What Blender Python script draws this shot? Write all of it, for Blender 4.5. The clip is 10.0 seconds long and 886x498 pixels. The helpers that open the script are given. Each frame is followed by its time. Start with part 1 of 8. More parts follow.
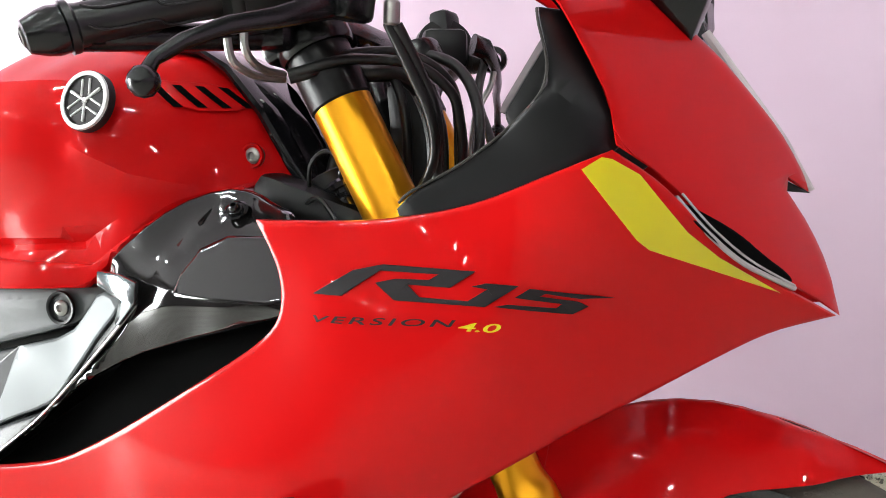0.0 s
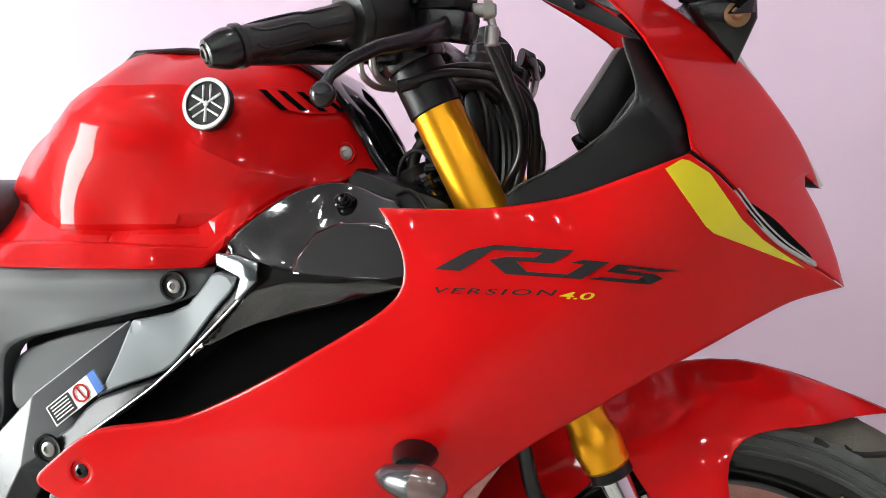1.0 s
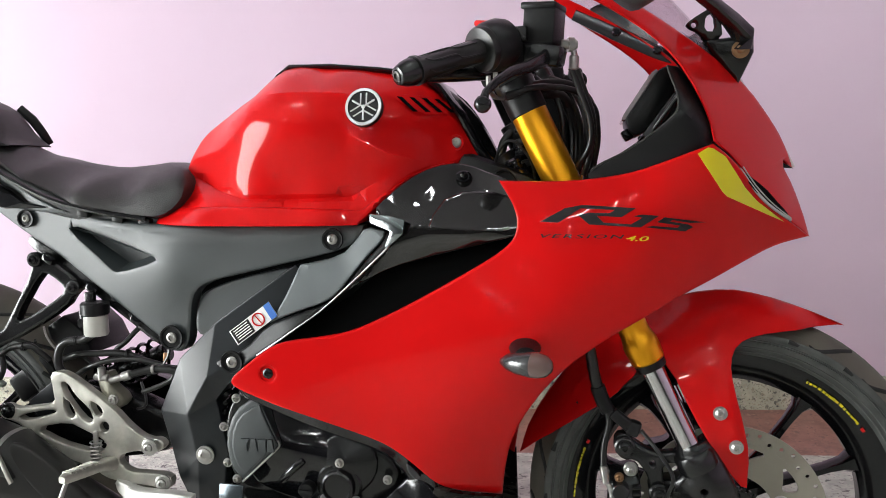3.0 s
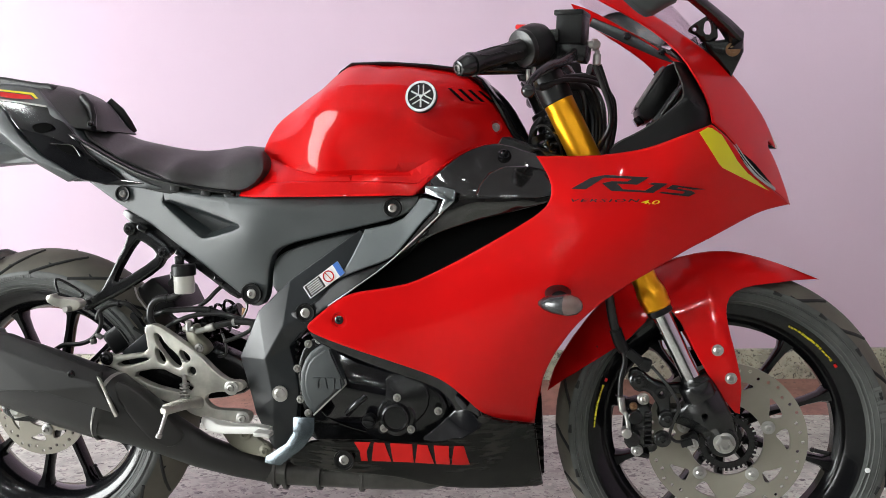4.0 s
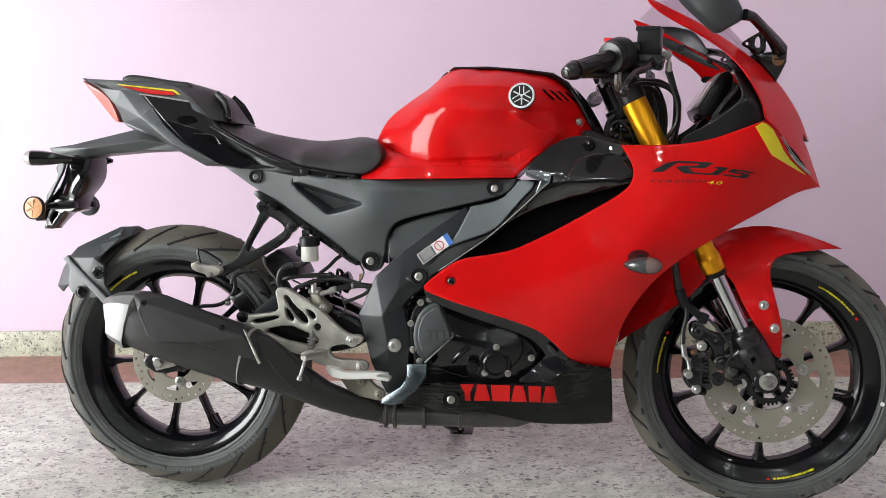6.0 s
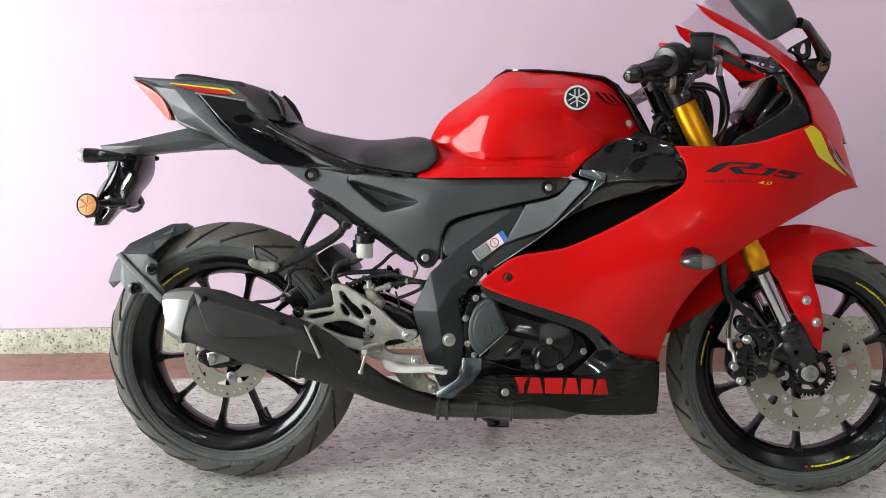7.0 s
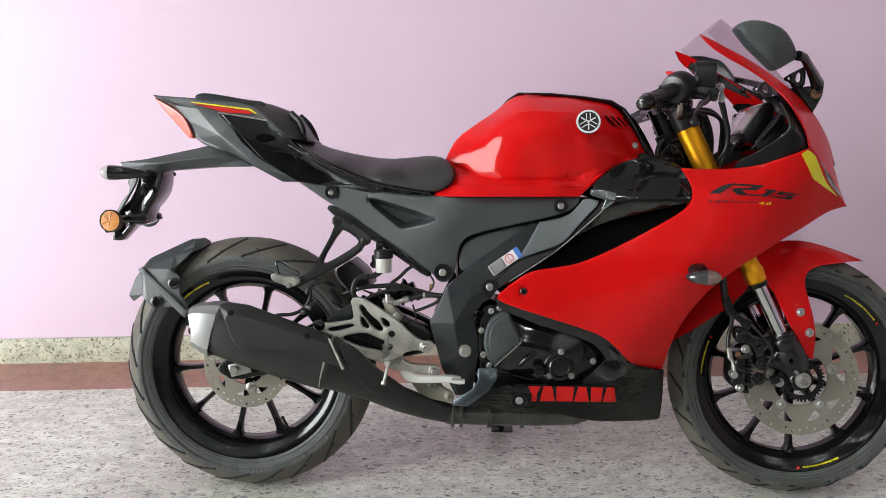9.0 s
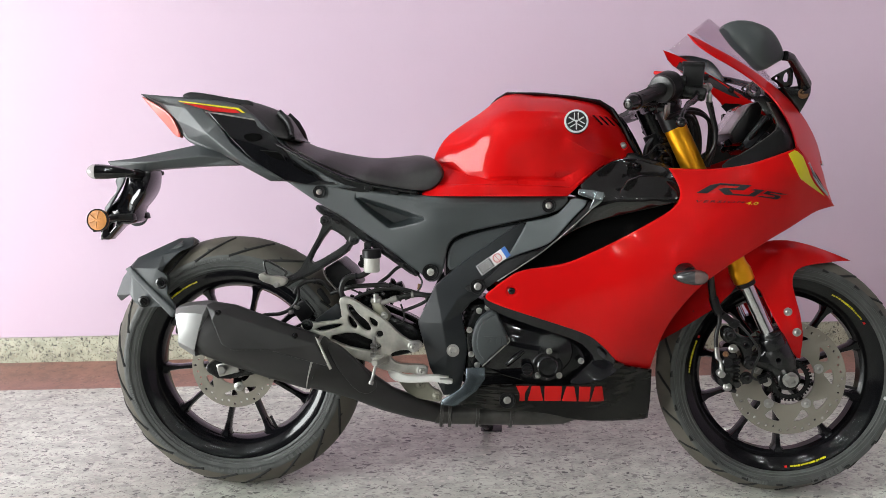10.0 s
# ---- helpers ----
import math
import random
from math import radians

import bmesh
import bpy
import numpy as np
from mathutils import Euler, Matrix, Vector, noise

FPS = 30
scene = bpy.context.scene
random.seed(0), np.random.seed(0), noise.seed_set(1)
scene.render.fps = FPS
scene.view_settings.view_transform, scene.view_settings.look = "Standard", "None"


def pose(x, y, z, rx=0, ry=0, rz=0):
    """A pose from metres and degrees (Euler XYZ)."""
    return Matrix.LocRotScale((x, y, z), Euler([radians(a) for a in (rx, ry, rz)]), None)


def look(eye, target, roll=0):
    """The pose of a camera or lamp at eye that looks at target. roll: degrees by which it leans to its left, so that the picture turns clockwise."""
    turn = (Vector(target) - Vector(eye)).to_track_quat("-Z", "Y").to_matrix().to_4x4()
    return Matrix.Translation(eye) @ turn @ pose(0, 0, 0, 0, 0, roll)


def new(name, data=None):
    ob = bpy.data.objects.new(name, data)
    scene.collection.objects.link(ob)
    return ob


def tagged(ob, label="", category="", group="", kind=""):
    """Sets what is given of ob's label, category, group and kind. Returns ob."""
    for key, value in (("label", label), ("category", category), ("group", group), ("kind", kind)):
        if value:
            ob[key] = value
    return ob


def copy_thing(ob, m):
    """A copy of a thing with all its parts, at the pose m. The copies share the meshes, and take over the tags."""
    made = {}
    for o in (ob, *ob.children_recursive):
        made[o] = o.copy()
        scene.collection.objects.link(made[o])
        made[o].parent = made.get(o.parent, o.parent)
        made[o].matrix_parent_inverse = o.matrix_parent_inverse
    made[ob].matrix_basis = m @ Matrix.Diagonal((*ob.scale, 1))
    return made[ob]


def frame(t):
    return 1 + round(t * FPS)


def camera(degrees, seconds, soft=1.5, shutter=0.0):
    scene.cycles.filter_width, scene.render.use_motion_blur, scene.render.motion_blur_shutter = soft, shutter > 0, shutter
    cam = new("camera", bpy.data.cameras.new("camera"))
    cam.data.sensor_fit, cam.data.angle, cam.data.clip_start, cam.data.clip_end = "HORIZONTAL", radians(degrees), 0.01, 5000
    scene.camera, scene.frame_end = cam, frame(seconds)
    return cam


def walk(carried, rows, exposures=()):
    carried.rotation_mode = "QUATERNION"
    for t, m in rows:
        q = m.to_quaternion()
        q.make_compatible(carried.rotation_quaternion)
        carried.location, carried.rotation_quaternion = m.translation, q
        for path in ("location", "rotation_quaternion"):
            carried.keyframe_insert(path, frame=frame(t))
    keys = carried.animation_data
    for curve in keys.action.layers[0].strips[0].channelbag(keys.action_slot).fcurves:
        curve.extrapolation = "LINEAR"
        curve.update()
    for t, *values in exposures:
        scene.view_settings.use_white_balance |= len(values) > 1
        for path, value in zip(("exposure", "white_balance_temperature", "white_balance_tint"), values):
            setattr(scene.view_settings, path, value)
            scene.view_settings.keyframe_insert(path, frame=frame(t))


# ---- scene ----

# ---------- camera ----------
cam = camera(57.5, 10.0, soft=0.7)
PATH = [
    (0, (1.340, -0.571, 0.920), (0.703, 1.264, 0.441), -4.7),
    (0.5, (1.302, -0.641, 0.938), (0.727, 1.211, 0.449), -4.2),
    (1, (1.242, -0.726, 0.951), (0.762, 1.148, 0.446), -3.5),
    (1.5, (1.207, -0.807, 0.963), (0.784, 1.079, 0.447), -3.1),
    (2, (1.187, -0.906, 0.973), (0.790, 0.982, 0.446), -3.0),
    (2.5, (1.164, -0.990, 0.988), (0.780, 0.900, 0.458), -2.9),
    (3, (1.139, -1.084, 1.007), (0.763, 0.806, 0.471), -2.9),
    (3.2, (1.125, -1.132, 1.005), (0.751, 0.758, 0.468), -2.9),
    (4.3, (1.079, -1.400, 0.996), (0.746, 0.507, 0.493), -2.5),
    (4.5, (1.072, -1.440, 1.003), (0.746, 0.468, 0.498), -2.4),
    (5, (1.037, -1.548, 1.024), (0.726, 0.361, 0.517), -2.3),
    (5.5, (0.975, -1.611, 1.015), (0.677, 0.302, 0.514), -2.2),
    (6.8, (0.734, -1.711, 1.029), (0.521, 0.212, 0.520), -1.4),
    (7, (0.707, -1.723, 1.032), (0.509, 0.201, 0.523), -1.3),
    (7.5, (0.653, -1.749, 1.044), (0.491, 0.178, 0.534), -1.0),
    (8, (0.619, -1.775, 1.067), (0.490, 0.154, 0.557), -0.8),
    (8.5, (0.606, -1.791, 1.089), (0.493, 0.139, 0.576), -0.7),
    (9, (0.589, -1.802, 1.088), (0.486, 0.129, 0.578), -0.6),
    (9.5, (0.597, -1.802, 1.091), (0.496, 0.128, 0.577), -0.5),
    (10, (0.606, -1.799, 1.091), (0.514, 0.132, 0.576), -0.5),
]
walk(cam, [(t, look(eye, target, roll)) for t, eye, target, roll in PATH],
     [(0.0, 1.2), (1.0, 1.06), (2.5, 0.78), (4.5, 0.67), (5.5, 0.64), (7.0, 0.6), (10.0, 0.5)])

# ---------- light ----------
world = bpy.data.worlds.new("sky")
scene.world = world
world.use_nodes = True
sky = world.node_tree.nodes.new("ShaderNodeTexSky")
sky.sky_type, sky.sun_disc = "NISHITA", False
sky.sun_elevation, sky.sun_rotation = radians(48), radians(140)
world.node_tree.links.new(sky.outputs[0], world.node_tree.nodes["Background"].inputs[0])
world.node_tree.nodes["Background"].inputs[1].default_value = 0.12


def area_lamp(name, m, sx, sy, watts, colour):
    data = bpy.data.lights.new(name, "AREA")
    data.shape, data.size, data.size_y, data.energy, data.color = "RECTANGLE", sx, sy, watts, colour
    ob = new(name, data)
    ob.matrix_world = m
    return ob


# daylight that enters by the side doorway
area_lamp("doorway_daylight", look((-3.95, -1.9, 1.25), (0.0, 0.1, 0.5)), 2.0, 2.4, 215, (0.97, 1.0, 0.99))

# ---------- materials ----------


def material(name):
    m = bpy.data.materials.new(name)
    m.use_nodes = True
    nt = m.node_tree
    return m, nt.nodes, nt.links, nt.nodes["Principled BSDF"]


def mapped(nodes, links, scale=1.0, kind="Object"):
    co = nodes.new("ShaderNodeTexCoord")
    mp = nodes.new("ShaderNodeMapping")
    mp.inputs["Scale"].default_value = (scale, scale, scale)
    links.new(co.outputs[kind], mp.inputs[0])
    return mp.outputs[0]


def ramp(nodes, links, source, stops):
    r = nodes.new("ShaderNodeValToRGB")
    while len(r.color_ramp.elements) < len(stops):
        r.color_ramp.elements.new(0.5)
    for e, (at, c) in zip(r.color_ramp.elements, stops):
        e.position, e.color = at, (*c, 1)
    links.new(source, r.inputs[0])
    return r.outputs[0]


def surface(name, colour, rough, metal=0.0, coat=0.0, vary=0.12, bump=0.0, grain=300.0, spots=9.0, spec=0.5, coat_rough=0.04):
    """A surface with two scales of variation in colour and roughness and a fine relief."""
    m, nodes, links, bsdf = material(name)
    vec = mapped(nodes, links)
    big, fine = nodes.new("ShaderNodeTexNoise"), nodes.new("ShaderNodeTexNoise")
    big.inputs["Scale"].default_value, fine.inputs["Scale"].default_value = spots, grain
    big.inputs["Detail"].default_value = 5
    links.new(vec, big.inputs[0]), links.new(vec, fine.inputs[0])
    lo, hi = [c * (1 - vary) for c in colour], [min(1, c * (1 + vary)) for c in colour]
    links.new(ramp(nodes, links, big.outputs[0], [(0.3, lo), (0.7, hi)]), bsdf.inputs["Base Color"])
    r = nodes.new("ShaderNodeMapRange")
    r.inputs["To Min"].default_value, r.inputs["To Max"].default_value = max(0.02, rough * 0.8), min(1, rough * 1.25)
    links.new(big.outputs[0], r.inputs[0])
    links.new(r.outputs[0], bsdf.inputs["Roughness"])
    bsdf.inputs["Metallic"].default_value, bsdf.inputs["Coat Weight"].default_value = metal, coat
    bsdf.inputs["Coat Roughness"].default_value = coat_rough
    bsdf.inputs["Specular IOR Level"].default_value = spec
    if bump:
        b = nodes.new("ShaderNodeBump")
        b.inputs["Strength"].default_value, b.inputs["Distance"].default_value = bump, 0.001
        links.new(fine.outputs[0], b.inputs["Height"])
        links.new(b.outputs[0], bsdf.inputs["Normal"])
    return m


def clear(name, colour, rough=0.02, alpha_mix=0.75):
    """Thin tinted plastic: mostly see-through with a glossy face."""
    m, nodes, links, bsdf = material(name)
    glossy, see, mix = nodes.new("ShaderNodeBsdfGlossy"), nodes.new("ShaderNodeBsdfTransparent"), nodes.new("ShaderNodeMixShader")
    see.inputs[0].default_value = (*colour, 1)
    glossy.inputs["Roughness"].default_value = rough
    edge, power = nodes.new("ShaderNodeLayerWeight"), nodes.new("ShaderNodeMath")
    power.operation, power.inputs[1].default_value = "POWER", 3.5
    links.new(edge.outputs["Facing"], power.inputs[0])
    low = nodes.new("ShaderNodeMapRange")
    low.inputs["To Min"].default_value, low.inputs["To Max"].default_value = 0.03, 0.3
    links.new(power.outputs[0], low.inputs[0])
    links.new(low.outputs[0], mix.inputs[0])
    links.new(see.outputs[0], mix.inputs[1]), links.new(glossy.outputs[0], mix.inputs[2])
    links.new(mix.outputs[0], nodes["Material Output"].inputs[0])
    return m


RED = surface("red_paint", (0.52, 0.004, 0.0045), 0.35, coat=0.34, vary=0.04, spots=3, spec=0.04, coat_rough=0.02)
GLOSS = surface("gloss_black_plastic", (0.004, 0.004, 0.005), 0.1, coat=0.25, spec=0.4, vary=0.2)
MATTE = surface("matte_black_plastic", (0.0055, 0.0055, 0.006), 0.34, vary=0.25, spec=0.27, bump=0.12, grain=2600)
# near-black that puts the shade of gaps and recesses into the colour
RECESS_SHADE = surface("recess_shade_black", (0.0022, 0.0022, 0.0022), 0.85, spec=0.03)
GREY = surface("dark_grey_textured_plastic", (0.021, 0.027, 0.029), 0.44, vary=0.16, bump=0.2, grain=2200, spec=0.85)
SILVERGREY = surface("gunmetal_paint", (0.1, 0.112, 0.115), 0.44, metal=0.2, vary=0.1)
GOLD = surface("gold_anodised", (0.84, 0.37, 0.014), 0.3, metal=0.9, vary=0.03, spots=0.6)
CHROME = surface("chrome", (0.6, 0.6, 0.61), 0.14, metal=1.0, vary=0.03, spots=0.6)
BADGESILVER = surface("badge_silver", (0.62, 0.62, 0.62), 0.35, metal=0.2)
ALLOY = surface("cast_alloy", (0.47, 0.455, 0.41), 0.38, metal=0.75, vary=0.3, bump=0.35, grain=700, spots=30)
MUFFLER = surface("heatproof_black_paint", (0.017, 0.0163, 0.0158), 0.42, spec=0.4, vary=0.2, bump=0.1, grain=1800)
PIPE = surface("heat_stained_steel", (0.062, 0.059, 0.055), 0.34, metal=0.55, vary=0.4, spots=24)
STEEL = surface("brushed_steel", (0.42, 0.41, 0.39), 0.33, metal=0.9, vary=0.1)
CAPSILVER = surface("satin_silver_paint", (0.215, 0.215, 0.21), 0.34, metal=0.5, vary=0.06)
HEEL = surface("dark_polished_alloy", (0.075, 0.09, 0.1), 0.22, metal=0.8, vary=0.1)
DISC = surface("brake_disc_steel", (0.26, 0.24, 0.2), 0.38, metal=0.45, vary=0.15)
BLACKMETAL = surface("black_painted_metal", (0.0045, 0.0045, 0.005), 0.22, vary=0.25, bump=0.15, grain=500)
RIMBLACK = surface("gloss_black_rim_paint", (0.004, 0.004, 0.005), 0.16, coat=0.14, spec=0.3, vary=0.2)
RUBBER = surface("tyre_tread_rubber", (0.085, 0.076, 0.06), 0.62, vary=0.3, bump=0.5, grain=400, spots=14)
SIDEWALL = surface("tyre_sidewall_rubber", (0.056, 0.059, 0.056), 0.48, vary=0.3, bump=0.5, grain=500, spots=30)
LETTER = surface("raised_tyre_lettering", (0.085, 0.088, 0.085), 0.55, vary=0.3)
# rubber darkened to put the shade inside the tread cuts into the colour
GROOVE = surface("groove_shade_black", (0.008, 0.008, 0.008), 0.9)
VINYL = surface("seat_vinyl", (0.016, 0.015, 0.015), 0.42, vary=0.15, bump=0.6, grain=700)
YELLOW = surface("yellow_decal", (0.66, 0.555, 0.004), 0.3, coat=0.4, vary=0.04)
BLACKDECAL = surface("black_decal", (0.012, 0.01, 0.011), 0.5, spec=0.25)
REDDECAL = surface("red_decal", (0.5, 0.008, 0.007), 0.45, spec=0.2)
BRIGHT = surface("bright_cast_alloy", (0.66, 0.65, 0.62), 0.38, metal=0.45, vary=0.1, bump=0.2)
# dark tone chosen to set how bright the ceiling's reflections are
CEILING = surface("dimmed_grey_ceiling", (0.2, 0.197, 0.2), 0.8, vary=0.06, spots=2)
WHITE = surface("white_print", (0.75, 0.75, 0.75), 0.4)
BLUE = surface("blue_print", (0.05, 0.16, 0.5), 0.4)
ORANGE = surface("orange_reflector", (0.5, 0.19, 0.03), 0.35, coat=0.15, vary=0.2, spots=60)
TAILLENS = surface("tail_light_lens", (0.62, 0.1, 0.07), 0.4, coat=0.2)
GLASSY = clear("smoked_screen", (0.91, 0.88, 0.9))
FROST = surface("frosted_plastic", (0.5, 0.44, 0.45), 0.4, vary=0.1, coat=0.2)
def scuffed(name):
    """Gloss black plastic with long pale scuffs along the machine."""
    m = surface(name, (0.004, 0.0038, 0.0036), 0.16, spec=0.22, vary=0.3, spots=22)
    nodes, links, bsdf = m.node_tree.nodes, m.node_tree.links, m.node_tree.nodes["Principled BSDF"]
    vec = mapped(nodes, links)
    nodes_map = vec.node
    nodes_map.inputs["Scale"].default_value = (14, 60, 150)
    n1, n2 = nodes.new("ShaderNodeTexNoise"), nodes.new("ShaderNodeTexNoise")
    n1.inputs["Scale"].default_value, n1.inputs["Detail"].default_value = 1.0, 6
    n2.inputs["Scale"].default_value = 7.0
    links.new(vec, n1.inputs[0]), links.new(mapped(nodes, links), n2.inputs[0])
    cut_off = nodes.new("ShaderNodeMath")
    cut_off.operation = "MULTIPLY"
    links.new(n1.outputs[0], cut_off.inputs[0]), links.new(n2.outputs[0], cut_off.inputs[1])
    base = ramp(nodes, links, cut_off.outputs[0], [(0.26, (0.004, 0.0038, 0.0036)), (0.36, (0.02, 0.018, 0.015))])
    rough = ramp(nodes, links, cut_off.outputs[0], [(0.24, (0.15, 0.15, 0.15)), (0.36, (0.5, 0.5, 0.5))])
    links.new(base, bsdf.inputs["Base Color"]), links.new(rough, bsdf.inputs["Roughness"])
    return m


BELLY = scuffed("scuffed_gloss_black_plastic")
SPARBLACK = surface("satin_black_frame_paint", (0.0085, 0.0105, 0.0125), 0.3, vary=0.2, bump=0.1, grain=1500, spec=0.45)
BRONZE = surface("bronze_bolt", (0.3, 0.17, 0.09), 0.4, metal=0.8)
DULL = surface("dull_olive_alloy", (0.23, 0.22, 0.175), 0.5, metal=0.5, vary=0.2, bump=0.3)
TANKGREY = surface("smoked_gloss_plastic", (0.006, 0.0055, 0.0055), 0.07, coat=0.7, vary=0.15, coat_rough=0.02)
LENS = surface("clear_lens", (0.1, 0.06, 0.055), 0.15, coat=0.8)
PALELENS = surface("pale_lens_strip", (0.4, 0.37, 0.37), 0.2, coat=0.6)
SMOKECHROME = surface("smoked_chrome", (0.22, 0.24, 0.25), 0.12, metal=0.9, vary=0.05)
# grey-pink base colour imitates the pink wall mirrored in the display
DISPLAY = surface("display_wall_reflection", (0.3, 0.25, 0.27), 0.12, coat=0.6, vary=0.1)
MILKY = surface("milky_plastic", (0.5, 0.49, 0.45), 0.3, vary=0.15)
POD = surface("dark_grey_gloss_plastic", (0.022, 0.022, 0.024), 0.24, coat=0.4)
LAMPGLOW = surface("lamp_diffuser", (0.8, 0.8, 0.8), 0.5)
LAMPGLOW.node_tree.nodes["Principled BSDF"].inputs["Emission Color"].default_value = (0.95, 1.0, 0.97, 1)
LAMPGLOW.node_tree.nodes["Principled BSDF"].inputs["Emission Strength"].default_value = 105.0
HOSE = surface("rubber_hose", (0.006, 0.006, 0.006), 0.32)


def wall_paint():
    m, nodes, links, bsdf = material("pink_wall_paint")
    vec = mapped(nodes, links)
    n1, n2 = nodes.new("ShaderNodeTexNoise"), nodes.new("ShaderNodeTexNoise")
    n1.inputs["Scale"].default_value, n2.inputs["Scale"].default_value = 0.9, 45
    n1.inputs["Detail"].default_value, n2.inputs["Detail"].default_value = 4, 6
    links.new(vec, n1.inputs[0]), links.new(vec, n2.inputs[0])
    links.new(ramp(nodes, links, n1.outputs[0], [(0.3, (0.66, 0.505, 0.628)), (0.7, (0.7, 0.54, 0.665))]), bsdf.inputs["Base Color"])
    bsdf.inputs["Roughness"].default_value = 0.42
    b = nodes.new("ShaderNodeBump")
    b.inputs["Strength"].default_value, b.inputs["Distance"].default_value = 0.25, 0.002
    links.new(n2.outputs[0], b.inputs["Height"]), links.new(b.outputs[0], bsdf.inputs["Normal"])
    return m


def terrazzo(name, base, chips, cell, rough, share=0.45, stain=0.75, stretch=1.0):
    """Ground stone chips in cement: irregular cells of two sizes in several stone colours over a stained base."""
    m, nodes, links, bsdf = material(name)
    vec = mapped(nodes, links)
    vec.node.inputs["Scale"].default_value = (1 / stretch, 1.0, 1.0)
    warp, big, mid = (nodes.new("ShaderNodeTexNoise") for _ in range(3))
    for n, s, d in ((warp, 0.9 / cell, 3), (big, 1.7, 6), (mid, 24.0, 6)):
        n.inputs["Scale"].default_value, n.inputs["Detail"].default_value = s, d
        links.new(vec, n.inputs[0])
    shift = nodes.new("ShaderNodeVectorMath")
    shift.operation, shift.inputs["Scale"].default_value = "SCALE", cell * 2.2
    links.new(warp.outputs["Color"], shift.inputs[0])
    bent = nodes.new("ShaderNodeVectorMath")
    links.new(vec, bent.inputs[0]), links.new(shift.outputs[0], bent.inputs[1])
    out = ramp(nodes, links, mid.outputs[0], [(0.36, [c * 0.72 for c in base]), (0.5, [c * 0.95 for c in base]), (0.64, [min(1, c * 1.1) for c in base])])
    for size, most in ((1.0, share), (0.42, share * 0.7)):
        v = nodes.new("ShaderNodeTexVoronoi")
        v.inputs["Scale"].default_value = 1 / (cell * size)
        links.new(bent.outputs[0], v.inputs["Vector"])
        pick = nodes.new("ShaderNodeSeparateColor")
        links.new(v.outputs["Color"], pick.inputs[0])
        stone = ramp(nodes, links, pick.outputs[1], [(k / max(1, len(chips) - 1), c) for k, c in enumerate(chips)])
        use = nodes.new("ShaderNodeMath")
        use.operation, use.inputs[1].default_value = "LESS_THAN", most
        links.new(pick.outputs[0], use.inputs[0])
        near = nodes.new("ShaderNodeMapRange")
        near.inputs["From Min"].default_value, near.inputs["From Max"].default_value = 0.5, 0.34
        links.new(v.outputs["Distance"], near.inputs[0])
        both = nodes.new("ShaderNodeMath")
        both.operation = "MULTIPLY"
        links.new(use.outputs[0], both.inputs[0]), links.new(near.outputs[0], both.inputs[1])
        mix = nodes.new("ShaderNodeMix")
        mix.data_type = "RGBA"
        links.new(both.outputs[0], mix.inputs["Factor"]), links.new(out, mix.inputs["A"]), links.new(stone, mix.inputs["B"])
        out = mix.outputs["Result"]
    dirt = ramp(nodes, links, big.outputs[0], [(0.32, (stain, stain * 0.97, stain * 0.96)), (0.62, (1, 1, 1))])
    mix = nodes.new("ShaderNodeMix")
    mix.data_type, mix.blend_type, mix.inputs["Factor"].default_value = "RGBA", "MULTIPLY", 1.0
    links.new(out, mix.inputs["A"]), links.new(dirt, mix.inputs["B"])
    links.new(mix.outputs["Result"], bsdf.inputs["Base Color"])
    r = nodes.new("ShaderNodeMapRange")
    r.inputs["To Min"].default_value, r.inputs["To Max"].default_value = rough * 0.75, rough * 1.4
    links.new(mid.outputs[0], r.inputs[0]), links.new(r.outputs[0], bsdf.inputs["Roughness"])
    return m


WALL = wall_paint()
FLOOR = terrazzo("terrazzo_floor", (0.67, 0.69, 0.615), [(0.105, 0.1, 0.098), (0.285, 0.275, 0.26), (0.365, 0.355, 0.325), (0.44, 0.43, 0.4), (0.5, 0.49, 0.45), (0.54, 0.535, 0.48), (0.6, 0.605, 0.54), (0.68, 0.66, 0.6), (0.8, 0.78, 0.72)], 0.0125, 0.3, 0.9, 0.7, 1.6)
GRANITE = terrazzo("speckled_granite_skirting", (0.49, 0.49, 0.38), [(0.05, 0.05, 0.045), (0.2, 0.19, 0.16), (0.34, 0.3, 0.22), (0.55, 0.53, 0.45)], 0.011, 0.3, 0.62, 0.85)
REDFLOOR = terrazzo("oxide_red_floor_border", (0.36, 0.17, 0.135), [(0.2, 0.1, 0.08), (0.3, 0.15, 0.12), (0.42, 0.22, 0.18)], 0.012, 0.3, 0.4, 0.7)
PLAIN = surface("grey_plaster", (0.12, 0.117, 0.117), 0.7)

# ---------- mesh helpers ----------


class Geo:
    """Vertices and faces under construction."""

    def __init__(self):
        self.v, self.f = [], []

    def add(self, verts, faces):
        n = len(self.v)
        self.v += [tuple(p) for p in verts]
        self.f += [tuple(i + n for i in f) for f in faces]
        return self


def part(name, geo, mat, parent=None, label="", sharp=38):
    me = bpy.data.meshes.new(name)
    me.from_pydata(geo.v, [], geo.f)
    me.validate()
    bm = bmesh.new()
    bm.from_mesh(me)
    bmesh.ops.remove_doubles(bm, verts=bm.verts, dist=1e-5)
    bmesh.ops.recalc_face_normals(bm, faces=bm.faces)
    bm.to_mesh(me)
    bm.free()
    me.shade_smooth()
    me.set_sharp_from_angle(angle=radians(sharp))
    me.materials.append(mat)
    ob = new(name, me)
    ob.parent = parent
    if label:
        ob["label"] = label
    return ob


